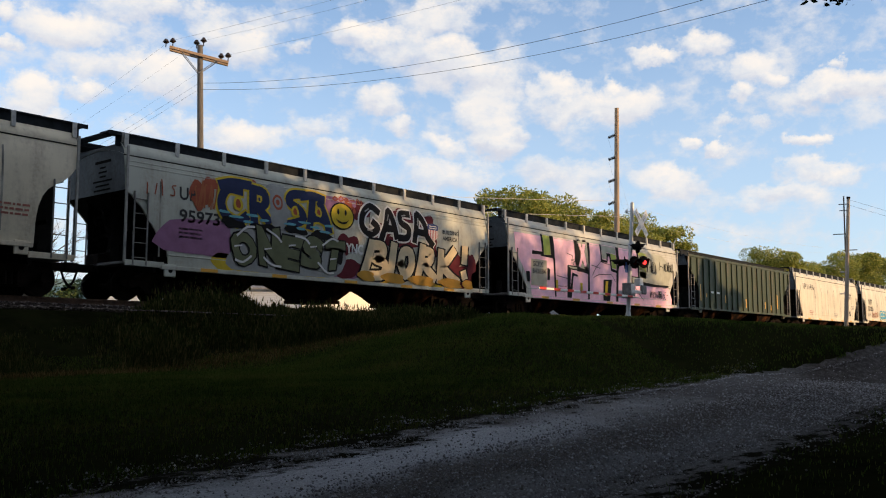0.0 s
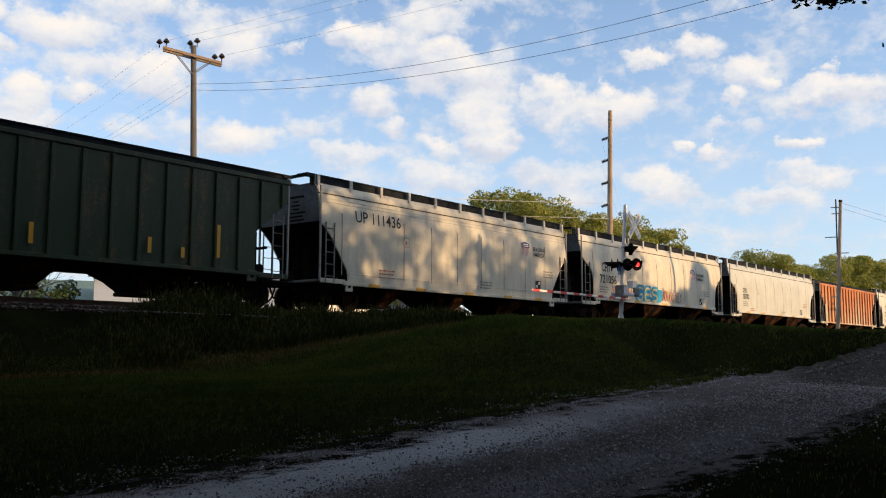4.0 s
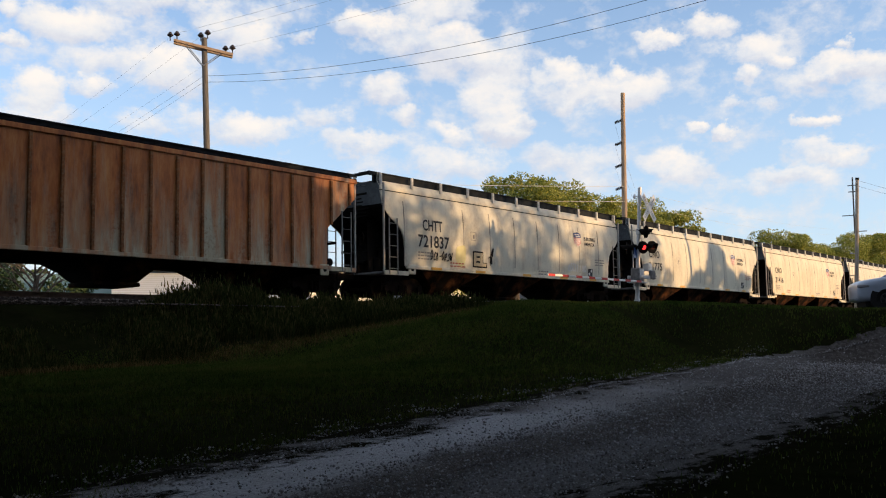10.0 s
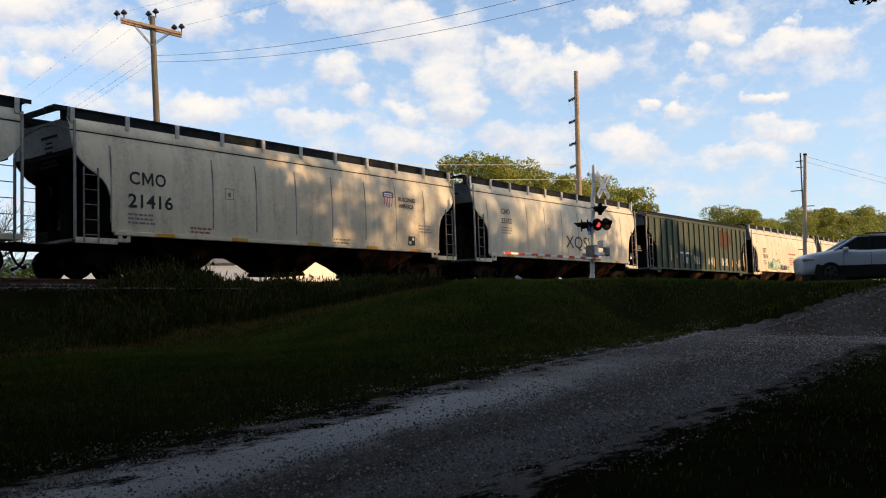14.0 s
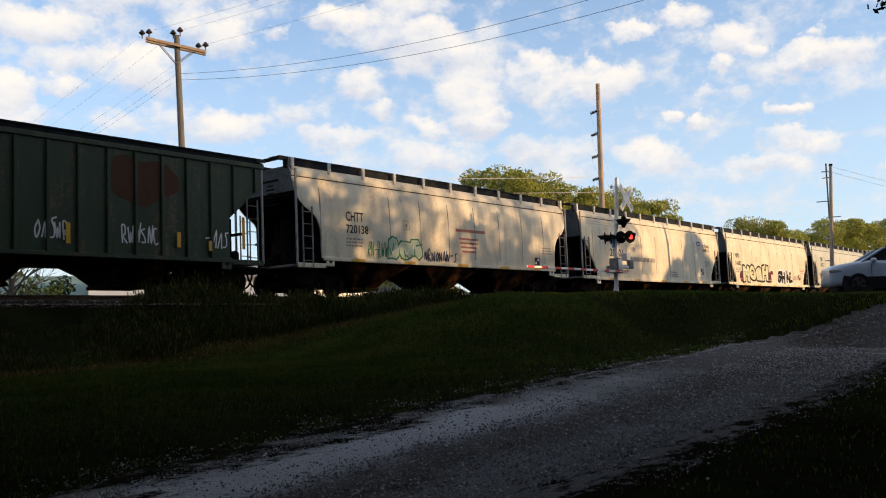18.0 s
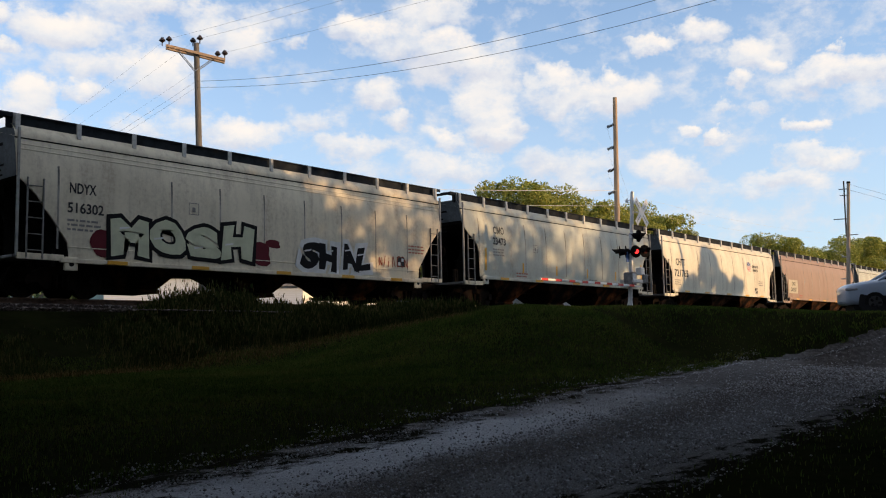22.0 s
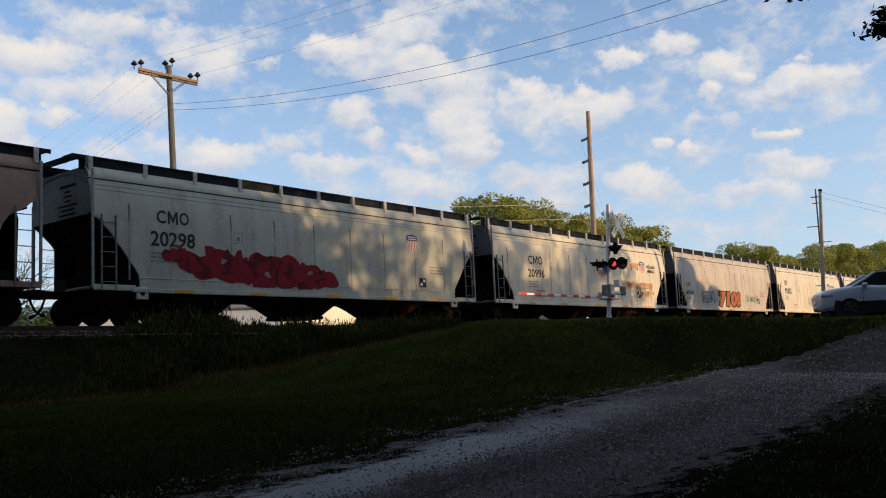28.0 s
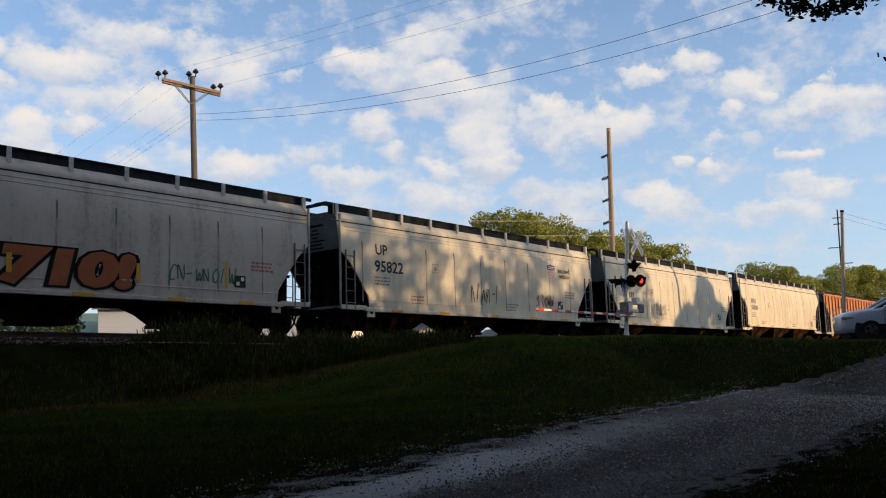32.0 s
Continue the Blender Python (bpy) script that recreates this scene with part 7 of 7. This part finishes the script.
        ink = ([(-6.13, 3.80), (-5.97, 3.80), (-5.95, 2.86), (-6.9, 2.84), (-6.9, 3.0), (-6.10, 3.0)], [(-5.40, 3.80), (-5.07, 3.80), (-5.06, 2.76), (-6.2, 2.80), (-6.2, 2.86), (-5.36, 2.90)],
               [(-5.18, 2.8), (-5.02, 2.8), (-4.94, 1.02), (-5.06, 1.02)], [(-3.96, 2.56), (-3.05, 2.55), (-2.05, 2.40), (-2.05, 2.24), (-3.1, 2.34), (-3.66, 2.36), (-3.74, 1.02), (-4.0, 1.02)],
               [(-3.55, 2.22), (-3.02, 2.14), (-3.06, 2.05), (-3.42, 2.08), (-3.62, 1.02), (-3.82, 1.02)], [(-2.07, 3.80), (-1.82, 3.80), (-1.93, 2.55), (-1.96, 1.02), (-2.14, 1.02), (-2.08, 2.3)],
               [(-3.27, 3.80), (-3.0, 3.80), (-2.78, 3.26), (-2.91, 2.67), (-3.14, 2.48), (-3.28, 2.83)], [(-0.84, 3.80), (-0.70, 3.80), (-0.72, 3.06), (-0.27, 3.03), (-0.22, 3.42), (0.13, 3.42), (0.27, 2.66), (0.72, 2.6), (0.72, 2.46), (0.16, 2.54), (0.03, 3.26), (-0.12, 3.26), (-0.17, 2.92), (-0.84, 2.94)],
               [(0.77, 3.80), (1.08, 3.80), (0.93, 2.47), (0.86, 1.02), (0.64, 1.02), (0.72, 2.5)], [(-0.60, 2.06), (0.26, 2.1), (0.0, 1.02), (-0.66, 1.02)], [(3.02, 3.80), (3.18, 3.80), (3.18, 2.44), (3.52, 2.18), (5.1, 2.11), (6.6, 2.12), (6.6, 2.02), (5.0, 1.98), (2.31, 2.02), (2.34, 2.42), (3.02, 2.41)],
               [(2.48, 3.22), (2.82, 3.22), (2.82, 2.83), (2.48, 2.83)], [(-7.4, 2.05), (-7.1, 2.05), (-7.1, 1.6), (-7.3, 1.6)], [(-5.68, 2.3), (-5.45, 2.25), (-5.5, 1.75), (-5.7, 1.75)])
        for k, pts in enumerate(ink):
            spray("graffiti_stroke", car, style, poly(pts), INK, 3 + 0.1 * k)
        for pts, mat in (([(-5.97, 3.78), (-5.40, 3.78), (-5.38, 2.9), (-5.93, 2.88)], LIME), ([(-3.14, 3.6), (-2.96, 3.55), (-2.92, 3.0), (-3.12, 2.8)], LIME), ([(0.15, 3.42), (0.73, 3.38), (0.70, 2.66), (0.30, 2.70)], LIME), ([(3.2, 3.78), (4.1, 3.7), (3.95, 2.35), (3.25, 2.45)], LIME),
                         ([(-5.0, 1.8), (-4.82, 1.8), (-4.78, 1.26), (-4.96, 1.26)], SUNNY), ([(-2.84, 1.78), (-2.64, 1.78), (-2.62, 1.30), (-2.8, 1.30)], SUNNY), ([(1.68, 1.78), (1.86, 1.78), (1.83, 1.32), (1.68, 1.32)], SUNNY), ([(-0.40, 1.98), (-0.15, 2.0), (-0.30, 1.25), (-0.52, 1.25)], SUNNY),
                         ([(2.56, 3.16), (2.74, 3.16), (2.74, 2.89), (2.56, 2.89)], PINK), ([(-2.95, 3.78), (-2.08, 3.78), (-2.06, 2.42), (-2.85, 2.5), (-2.74, 3.2)], PRIMER), ([(-3.9, 2.5), (-3.1, 2.5), (-3.1, 2.4), (-3.7, 2.42)], PRIMER), ([(-0.68, 3.78), (0.75, 3.78), (0.73, 3.42), (-0.2, 3.46), (-0.26, 3.08), (-0.68, 3.1)], PRIMER), ([(2.4, 2.36), (3.05, 2.36), (3.4, 2.14), (2.4, 2.08)], PRIMER), ([(3.05, 3.78), (6.0, 3.78), (7.2, 3.1), (6.6, 2.14), (5.1, 2.14), (3.5, 2.22), (3.2, 2.45)], PRIMER)):
            spray("graffiti_patch", car, style, poly(pts), mat, 6 if mat in (SUNNY, PINK) else (2 if mat is LIME or len(pts) > 5 else 5))
        cross = [(-2.68, 3.78), (-2.58, 3.46), (-2.48, 3.78), (-2.18, 3.78), (-2.36, 3.3), (-2.12, 2.5), (-2.38, 2.46), (-2.58, 2.85), (-2.82, 2.40), (-3.04, 2.44), (-2.72, 3.2), (-2.94, 3.75)]
        mid = (-2.58, 3.14)
        for grow, mat, lay in ((1.16, INK, 5), (0.84, PINK, 6)):
            for a, b in zip(cross, cross[1:] + cross[:1]):
                spray("graffiti_cross", car, style, poly([mid] + [(mid[0] + (x - mid[0]) * grow, min(mid[1] + (z - mid[1]) * grow, 3.9)) for x, z in (a, b)]), mat, lay)
        for pts in ([(-4.0, 3.1), (-3.5, 3.02), (-3.55, 2.78)], [(-3.6, 2.8), (-3.15, 2.74), (-3.2, 2.66)], [(-1.7, 2.2), (-1.3, 2.62), (-0.85, 2.93), (0.08, 2.83)], [(-1.6, 2.1), (-1.0, 2.3), (0.2, 2.35), (0.66, 1.99)], [(-1.75, 2.7), (-0.9, 2.6)], [(-4.9, 2.0), (-3.9, 1.9)], [(2.6, 1.9), (3.6, 1.2)]):
            for (xa, za), (xb, zb) in zip(pts[:-1], pts[1:]):
                d = Vector((xb - xa, zb - za)).normalized() * 0.016
                spray("thin_stroke", car, style, poly([(xa - d.y, za + d.x), (xa + d.y, za - d.x), (xb + d.y, zb - d.x), (xb - d.y, zb + d.x)]), INK, 4)
        spray("number_panel", car, style, bar(-7.0, -5.75, 1.45, 2.62), BEIGE, 7)
        spray("reporting_mark", car, style, wording("SCFX", -6.85, 2.3, 0.8, 0.23, 0.02), LETTER, 8)
        spray("wagon_number", car, style, wording("843684", -6.9, 1.98, 1.05, 0.23, 0.02), LETTER, 8)
        scrawl(car, style, 4.0, 5.2, 2.7, 3.45, 7, INK, 33, 0.045, 5)
        scrawl(car, style, 5.5, 7.2, 2.9, 3.4, 9, INK, 34, 0.045, 5)
        scrawl(car, style, 4.3, 6.6, 1.35, 1.75, 9, INK, 36, 0.04, 3)
    elif i in (3, 12):
        for x, z0, z1 in ((-6.45, 1.5, 2.45), (-5.6, 1.72, 1.95), (-2.75, 1.5, 1.95), (0.6, 1.3, 1.85), (4.0, 1.35, 1.8), (6.35, 1.4, 2.4), (5.1, 1.3, 1.6)):
            spray("reflector_strip", car, style, bar(x - 0.06, x + 0.06, z0, z1), YELLOW, 20)
        for x, w in ((-4.85, 0.47), (-4.1, 0.63), (-3.3, 0.22)):
            spray("number_bar", car, style, bar(x, x + w, 2.0, 2.12), WHITE, 1)
        if i == 12:
            for x, n, s in ((-4.4, 4, 1), (-2.6, 6, 2), (-0.3, 5, 3), (2.2, 6, 4), (5.0, 4, 5)):
                scrawl(car, style, x, x + 0.2 * n, 1.4, 1.95, n, GLINT, 70 + s, 0.045)
            spray("graffiti_blot", car, style, poly(clipz(rounded(2.9, 3.2, 1.9, 1.5, 4, 26, 2.2, 0.16), 1.2, 3.97)), DULL_RED, 1)
    elif i == 4:
        spray("wagon_number", car, style, wording("UP 111436", -6.12, 3.15, 2.39, 0.42, 0.01), LETTER, 1)
    elif i == 5:
        brushed(car, style, ([(-2.05, 1.98), (-2.5, 2.02), (-2.75, 1.7), (-2.5, 1.4), (-2.1, 1.42), (-2.1, 1.66), (-2.35, 1.66)], [(-1.2, 2.0), (-1.7, 1.98), (-1.75, 1.42), (-1.2, 1.4)], [(-1.72, 1.7), (-1.3, 1.7)],
                             [(-0.35, 1.98), (-0.8, 1.98), (-0.85, 1.74), (-0.4, 1.66), (-0.4, 1.42), (-0.9, 1.4)]), 0.11, PALE_Y, SKYB, 2, 0.27, 2.2)
        spray("graffiti_fill", car, style, poly(clipz(rounded(-0.1, 1.68, 1.0, 0.72, 15, 26, 2.6, 0.05), 1.3, 3)), SKYB, 2.6)
        scrawl(car, style, -5.5, -3.3, 1.5, 2.0, 11, RUST_TAG, 35)
        scrawl(car, style, 0.2, 2.8, 1.4, 2.1, 12, RUST_TAG, 36)
    elif i == 8:
        spray("graffiti_shadow", car, style, wording("EL", -3.5, 1.42, 0.95, 0.66, 0.10), INK, 2)
        spray("graffiti_word", car, style, wording("EL", -3.43, 1.48, 0.82, 0.54, 0.05), CREAM_SPRAY, 3)
        scrawl(car, style, -2.5, -2.2, 1.6, 2.2, 3, INK, 37, 0.05)
        scrawl(car, style, -6.1, -4.8, 1.58, 1.95, 8, INK, 53, 0.045)
        spray("graffiti_haze", car, style, poly(rounded(-4.25, 1.85, 0.7, 0.75, 6)), PALE_Y, 1)
        scrawl(car, style, 3.6, 5.2, 1.6, 1.95, 8, GLINT, 54, 0.06)
    elif i == 11:
        spray("graffiti_word", car, style, wording("XQSU", -1.81, 1.70, 3.0, 0.72), LETTER, 2)
    elif i == 13:
        piece(car, style, -4.5, -2.6, 1.35, 2.15, 3, [MINT], GREEN_TAG, 16, GREEN_TAG)
        scrawl(car, style, -5.6, -4.5, 1.4, 2.0, 6, GREEN_TAG, 38)
        scrawl(car, style, -2.4, -0.4, 1.35, 1.8, 9, NAVY, 39, 0.05)
        for k in range(4):
            spray("notice_line", car, style, bar(-0.2 + 0.06 * k, 1.1 - 0.05 * k, 2.3 - 0.17 * k, 2.38 - 0.17 * k), FADED_RED, 1)
        spray("notice_line", car, style, bar(-0.4, 1.6, 2.62, 2.74), FADED_RED, 1)
    elif i == 14:
        for k in range(22):
            spray("number_bar", car, style, bar(-4.6 + 0.17 * k, -4.49 + 0.17 * k, 1.95, 2.18), FADED, 1)
    elif i == 15:
        for x, z, w, h in ((-6.3, 1.45, 0.7, 0.7), (-0.95, 1.5, 0.8, 0.7), (-0.45, 1.85, 0.6, 0.25)):
            spray("graffiti_haze", car, style, poly(clipz(rounded(x, z, w, h, 5), 1.02, 3)), MAROON, 1)
        letters(car, style, "MOSH", -6.05, 1.2, 4.75, 1.0, INK, PISTACHIO, 2, 21, 0.12)
        letters(car, style, "SHAL", 0.75, 1.15, 3.3, 0.85, GLINT, INK, 2, 24, 0.16)
        scrawl(car, style, 4.4, 6.0, 1.4, 1.8, 7, RUST_TAG, 41)
    elif i == 16:
        for x in (-7.1, -4.4, -1.71, 1.01, 3.77, 6.51):
            spray("reflector_strip", car, style, bar(x - 0.06, x + 0.06, 1.55, 2.48 if abs(x) > 6 else 1.98), YELLOW, 2)
    elif i == 18:
        spray("number_panel", car, style, bar(-7.03, -5.15, 1.65, 2.62), BEIGE, 2)
        spray("reporting_mark", car, style, wording("CMO", -6.4, 2.2, 0.75, 0.28, 0.02), LETTER, 3)
        spray("wagon_number", car, style, wording("200121", -6.6, 1.78, 1.1, 0.28, 0.02), LETTER, 3)
    elif i == 19:
        # a crimson field under interlocked letters, worn through in places
        for k, (x, z, w, h) in enumerate(((-4.9, 1.75, 1.3, 0.8), (-3.7, 1.7, 1.5, 0.95), (-2.4, 1.68, 1.5, 1.0), (-1.1, 1.64, 1.5, 0.95), (0.1, 1.55, 1.3, 0.75))):
            spray("graffiti_haze", car, style, poly(clipz(rounded(x, z, w, h, 250 + k, 24, 3.2, 0.20), 1.16, 2.5)), CRIMSON, 1.2 + 0.1 * k)
        rg = random.Random(77)
        for k, (x, z, w, h) in enumerate(((-5.6, 2.0, 0.9, 0.5), (-4.9, 1.85, 1.0, 0.9), (-4.0, 1.78, 0.9, 1.0), (-3.1, 1.72, 1.0, 1.0), (-2.2, 1.78, 0.9, 0.95), (-1.35, 1.7, 0.9, 1.0), (-0.5, 1.66, 0.9, 0.85), (0.2, 1.52, 0.8, 0.55))):
            for j in range(3):
                spray("graffiti_stroke", car, style, poly(clipz(rounded(x + rg.uniform(-0.3, 0.3), z + rg.uniform(-0.15, 0.15), w * rg.uniform(0.45, 0.8), h * rg.uniform(0.35, 0.9), 300 + 5 * k + j, 16, 3.0, 0.30), 1.16, 2.5)), (CRIMSON, MAROON, CRIMSON)[j], 2 + 0.2 * k + 0.06 * j)
            spray("graffiti_gap", car, style, poly(rounded(x + rg.uniform(-0.2, 0.2), z + rg.uniform(-0.25, 0.25), 0.22, rg.uniform(0.08, 0.2), 60 + k, 12, 2.5, 0.25)), (FADED, MAROON)[k % 2], 5)
        scrawl(car, style, -5.3, 0.3, 1.5, 2.1, 9, MAROON, 43)
    elif i == 21:
        spray("graffiti_shadow", car, style, wording("710!", -2.0, 1.04, 4.1, 1.16, 0.12, 0.12), INK, 2)
        spray("graffiti_word", car, style, wording("710!", -1.82, 1.12, 3.8, 1.02, 0.065, 0.12), ORANGE_SPRAY, 3)
        letters(car, style, "NEC", -4.3, 1.42, 1.9, 0.6, INK, PALE_GREY, 2, 43, 0.05)
        for x in (-4.55, -1.55, 2.05):
            spray("reflector_strip", car, style, bar(x - 0.07, x + 0.07, 1.4, 1.9), YELLOW, 6)
        scrawl(car, style, 3.0, 5.4, 1.5, 2.0, 8, GREEN_TAG, 44)
        spray("reflector_strip", car, style, bar(-7.05, -6.92, 1.4, 2.5), YELLOW, 2)
        spray("reflector_strip", car, style, bar(5.0, 5.1, 1.4, 2.2), YELLOW, 2)
    elif i == 22:
        scrawl(car, style, -1.2, 0.8, 1.5, 2.2, 6, INK, 45, 0.04)
        scrawl(car, style, 3.5, 5.0, 1.5, 2.0, 6, MAROON, 46)
    elif i == 23:
        scrawl(car, style, -3.6, -1.4, 1.5, 2.1, 8, FADED, 47, 0.05)
    elif i == 20:
        rs = random.Random(61)
        for x0, x1, z, n in ((0.6, 2.4, 2.75, 14), (2.8, 4.6, 2.25, 16), (4.2, 6.4, 3.3, 16), (4.4, 7.3, 2.2, 34), (5.6, 7.4, 1.75, 16)):
            for k in range(n):
                x, w, h = rs.uniform(x0, x1), rs.uniform(0.1, 0.42), rs.uniform(0.06, 0.42)
                u = z + rs.uniform(-0.06, 0.06)
                spray("rust_stain", car, style, poly([(x - w / 2, u), (x + w / 2, u + 0.03), (x + w * 0.3, u - h * 0.5), (x + w * 0.05, u - h), (x - w * 0.1, u - h * 0.9), (x - w * 0.35, u - h * 0.4)]), RUST_STAIN, 1 + 0.02 * k)


RUST_STAIN = material("rust_stain", mottled((0.34, 0.15, 0.06), (0.52, 0.36, 0.22), 2.0), 0.9, gloss=0.1)
for i, (car, _) in enumerate(CARS):
    decorate(i, car, LINE_UP[i][0])

SUV_STOP = Vector((38.85, 8.55, 0))
SUV_HEADING = 117.0


def suv_rows():
    """Metres that the car still has to go before it stops."""
    d = Vector((math.cos(radians(SUV_HEADING)), math.sin(radians(SUV_HEADING)), 0))
    rows = []
    for t, left in ((0, 44), (4, 24), (6, 13.2), (7, 8.0), (8, 3.9), (8.5, 2.5), (9, 1.3), (9.5, 0.5), (10, 0.12), (10.5, 0.0), (12, 0.0), (32, 0.0)):
        p = SUV_STOP - d * left
        slope = math.degrees(math.atan2(road_z(p + d * 1.4) - road_z(p - d * 1.4), 2.8))
        rows.append((t, Matrix.Translation((p.x, p.y, (road_z(p + d * 1.4) + road_z(p - d * 1.4)) / 2)) @ pose(0, 0, 0, 0, -slope, SUV_HEADING), left))
    return rows


def road_z(p):
    return surface(p.x, p.y) + 0.05


def motions():
    for car, x in CARS:
        walk(car, [(t, pose(x - SPEED * (t - 16.0), RAIL_Y, 0)) for t in (0, 8, 16, 24, 32)])
    # wheels of the wagons turn with the speed; they share one set of keys
    lead = None
    for ob in [o for car, _ in CARS for truck in car.children if truck.name.startswith("truck") for o in truck.children if o.name.startswith("wheelset")]:
        x = ob.matrix_basis.translation.x
        key = x > 0
        if lead is None:
            lead = {}
        if key not in lead:
            walk(ob, [(k / 30, pose(x, 0, 0.46, 0, -math.degrees(SPEED * (k / 30) / 0.46), 0)) for k in range(0, 961)])
            lead[key] = ob
        else:
            src = lead[key].animation_data
            ob.rotation_mode = "QUATERNION"
            ob.animation_data_create()
            ob.animation_data.action = src.action
            ob.animation_data.action_slot = src.action_slot
    rows = suv_rows()
    walk(SUV, [(t, m) for t, m, _ in rows])
    for wheel, x, s in SUV_WHEELS:
        turn = []
        for k in range(0, 211):
            t = k * 0.05
            (ta, a), (tb, b) = next(((p[0], p[2]), (q[0], q[2])) for p, q in zip(rows[:-1], rows[1:]) if p[0] <= t <= q[0])
            left = a + (b - a) * (t - ta) / (tb - ta)
            turn.append((t, pose(x, s * 0.775, 0.365, 0, -math.degrees(left / 0.39), 0)))
        walk(wheel, turn + [(32.0, turn[-1][1])])
    # the red light swaps from lens to lens
    rows, t, k = [], FLASH_START, 0
    while t < 32.0:
        here = LENSES[(k + 1) % 2]
        rows += [(max(t, 0.0), here), (min(t + FLASH - 0.034, 32.0), here)]
        t, k = t + FLASH, k + 1
    walk(LIT, rows)


motions()
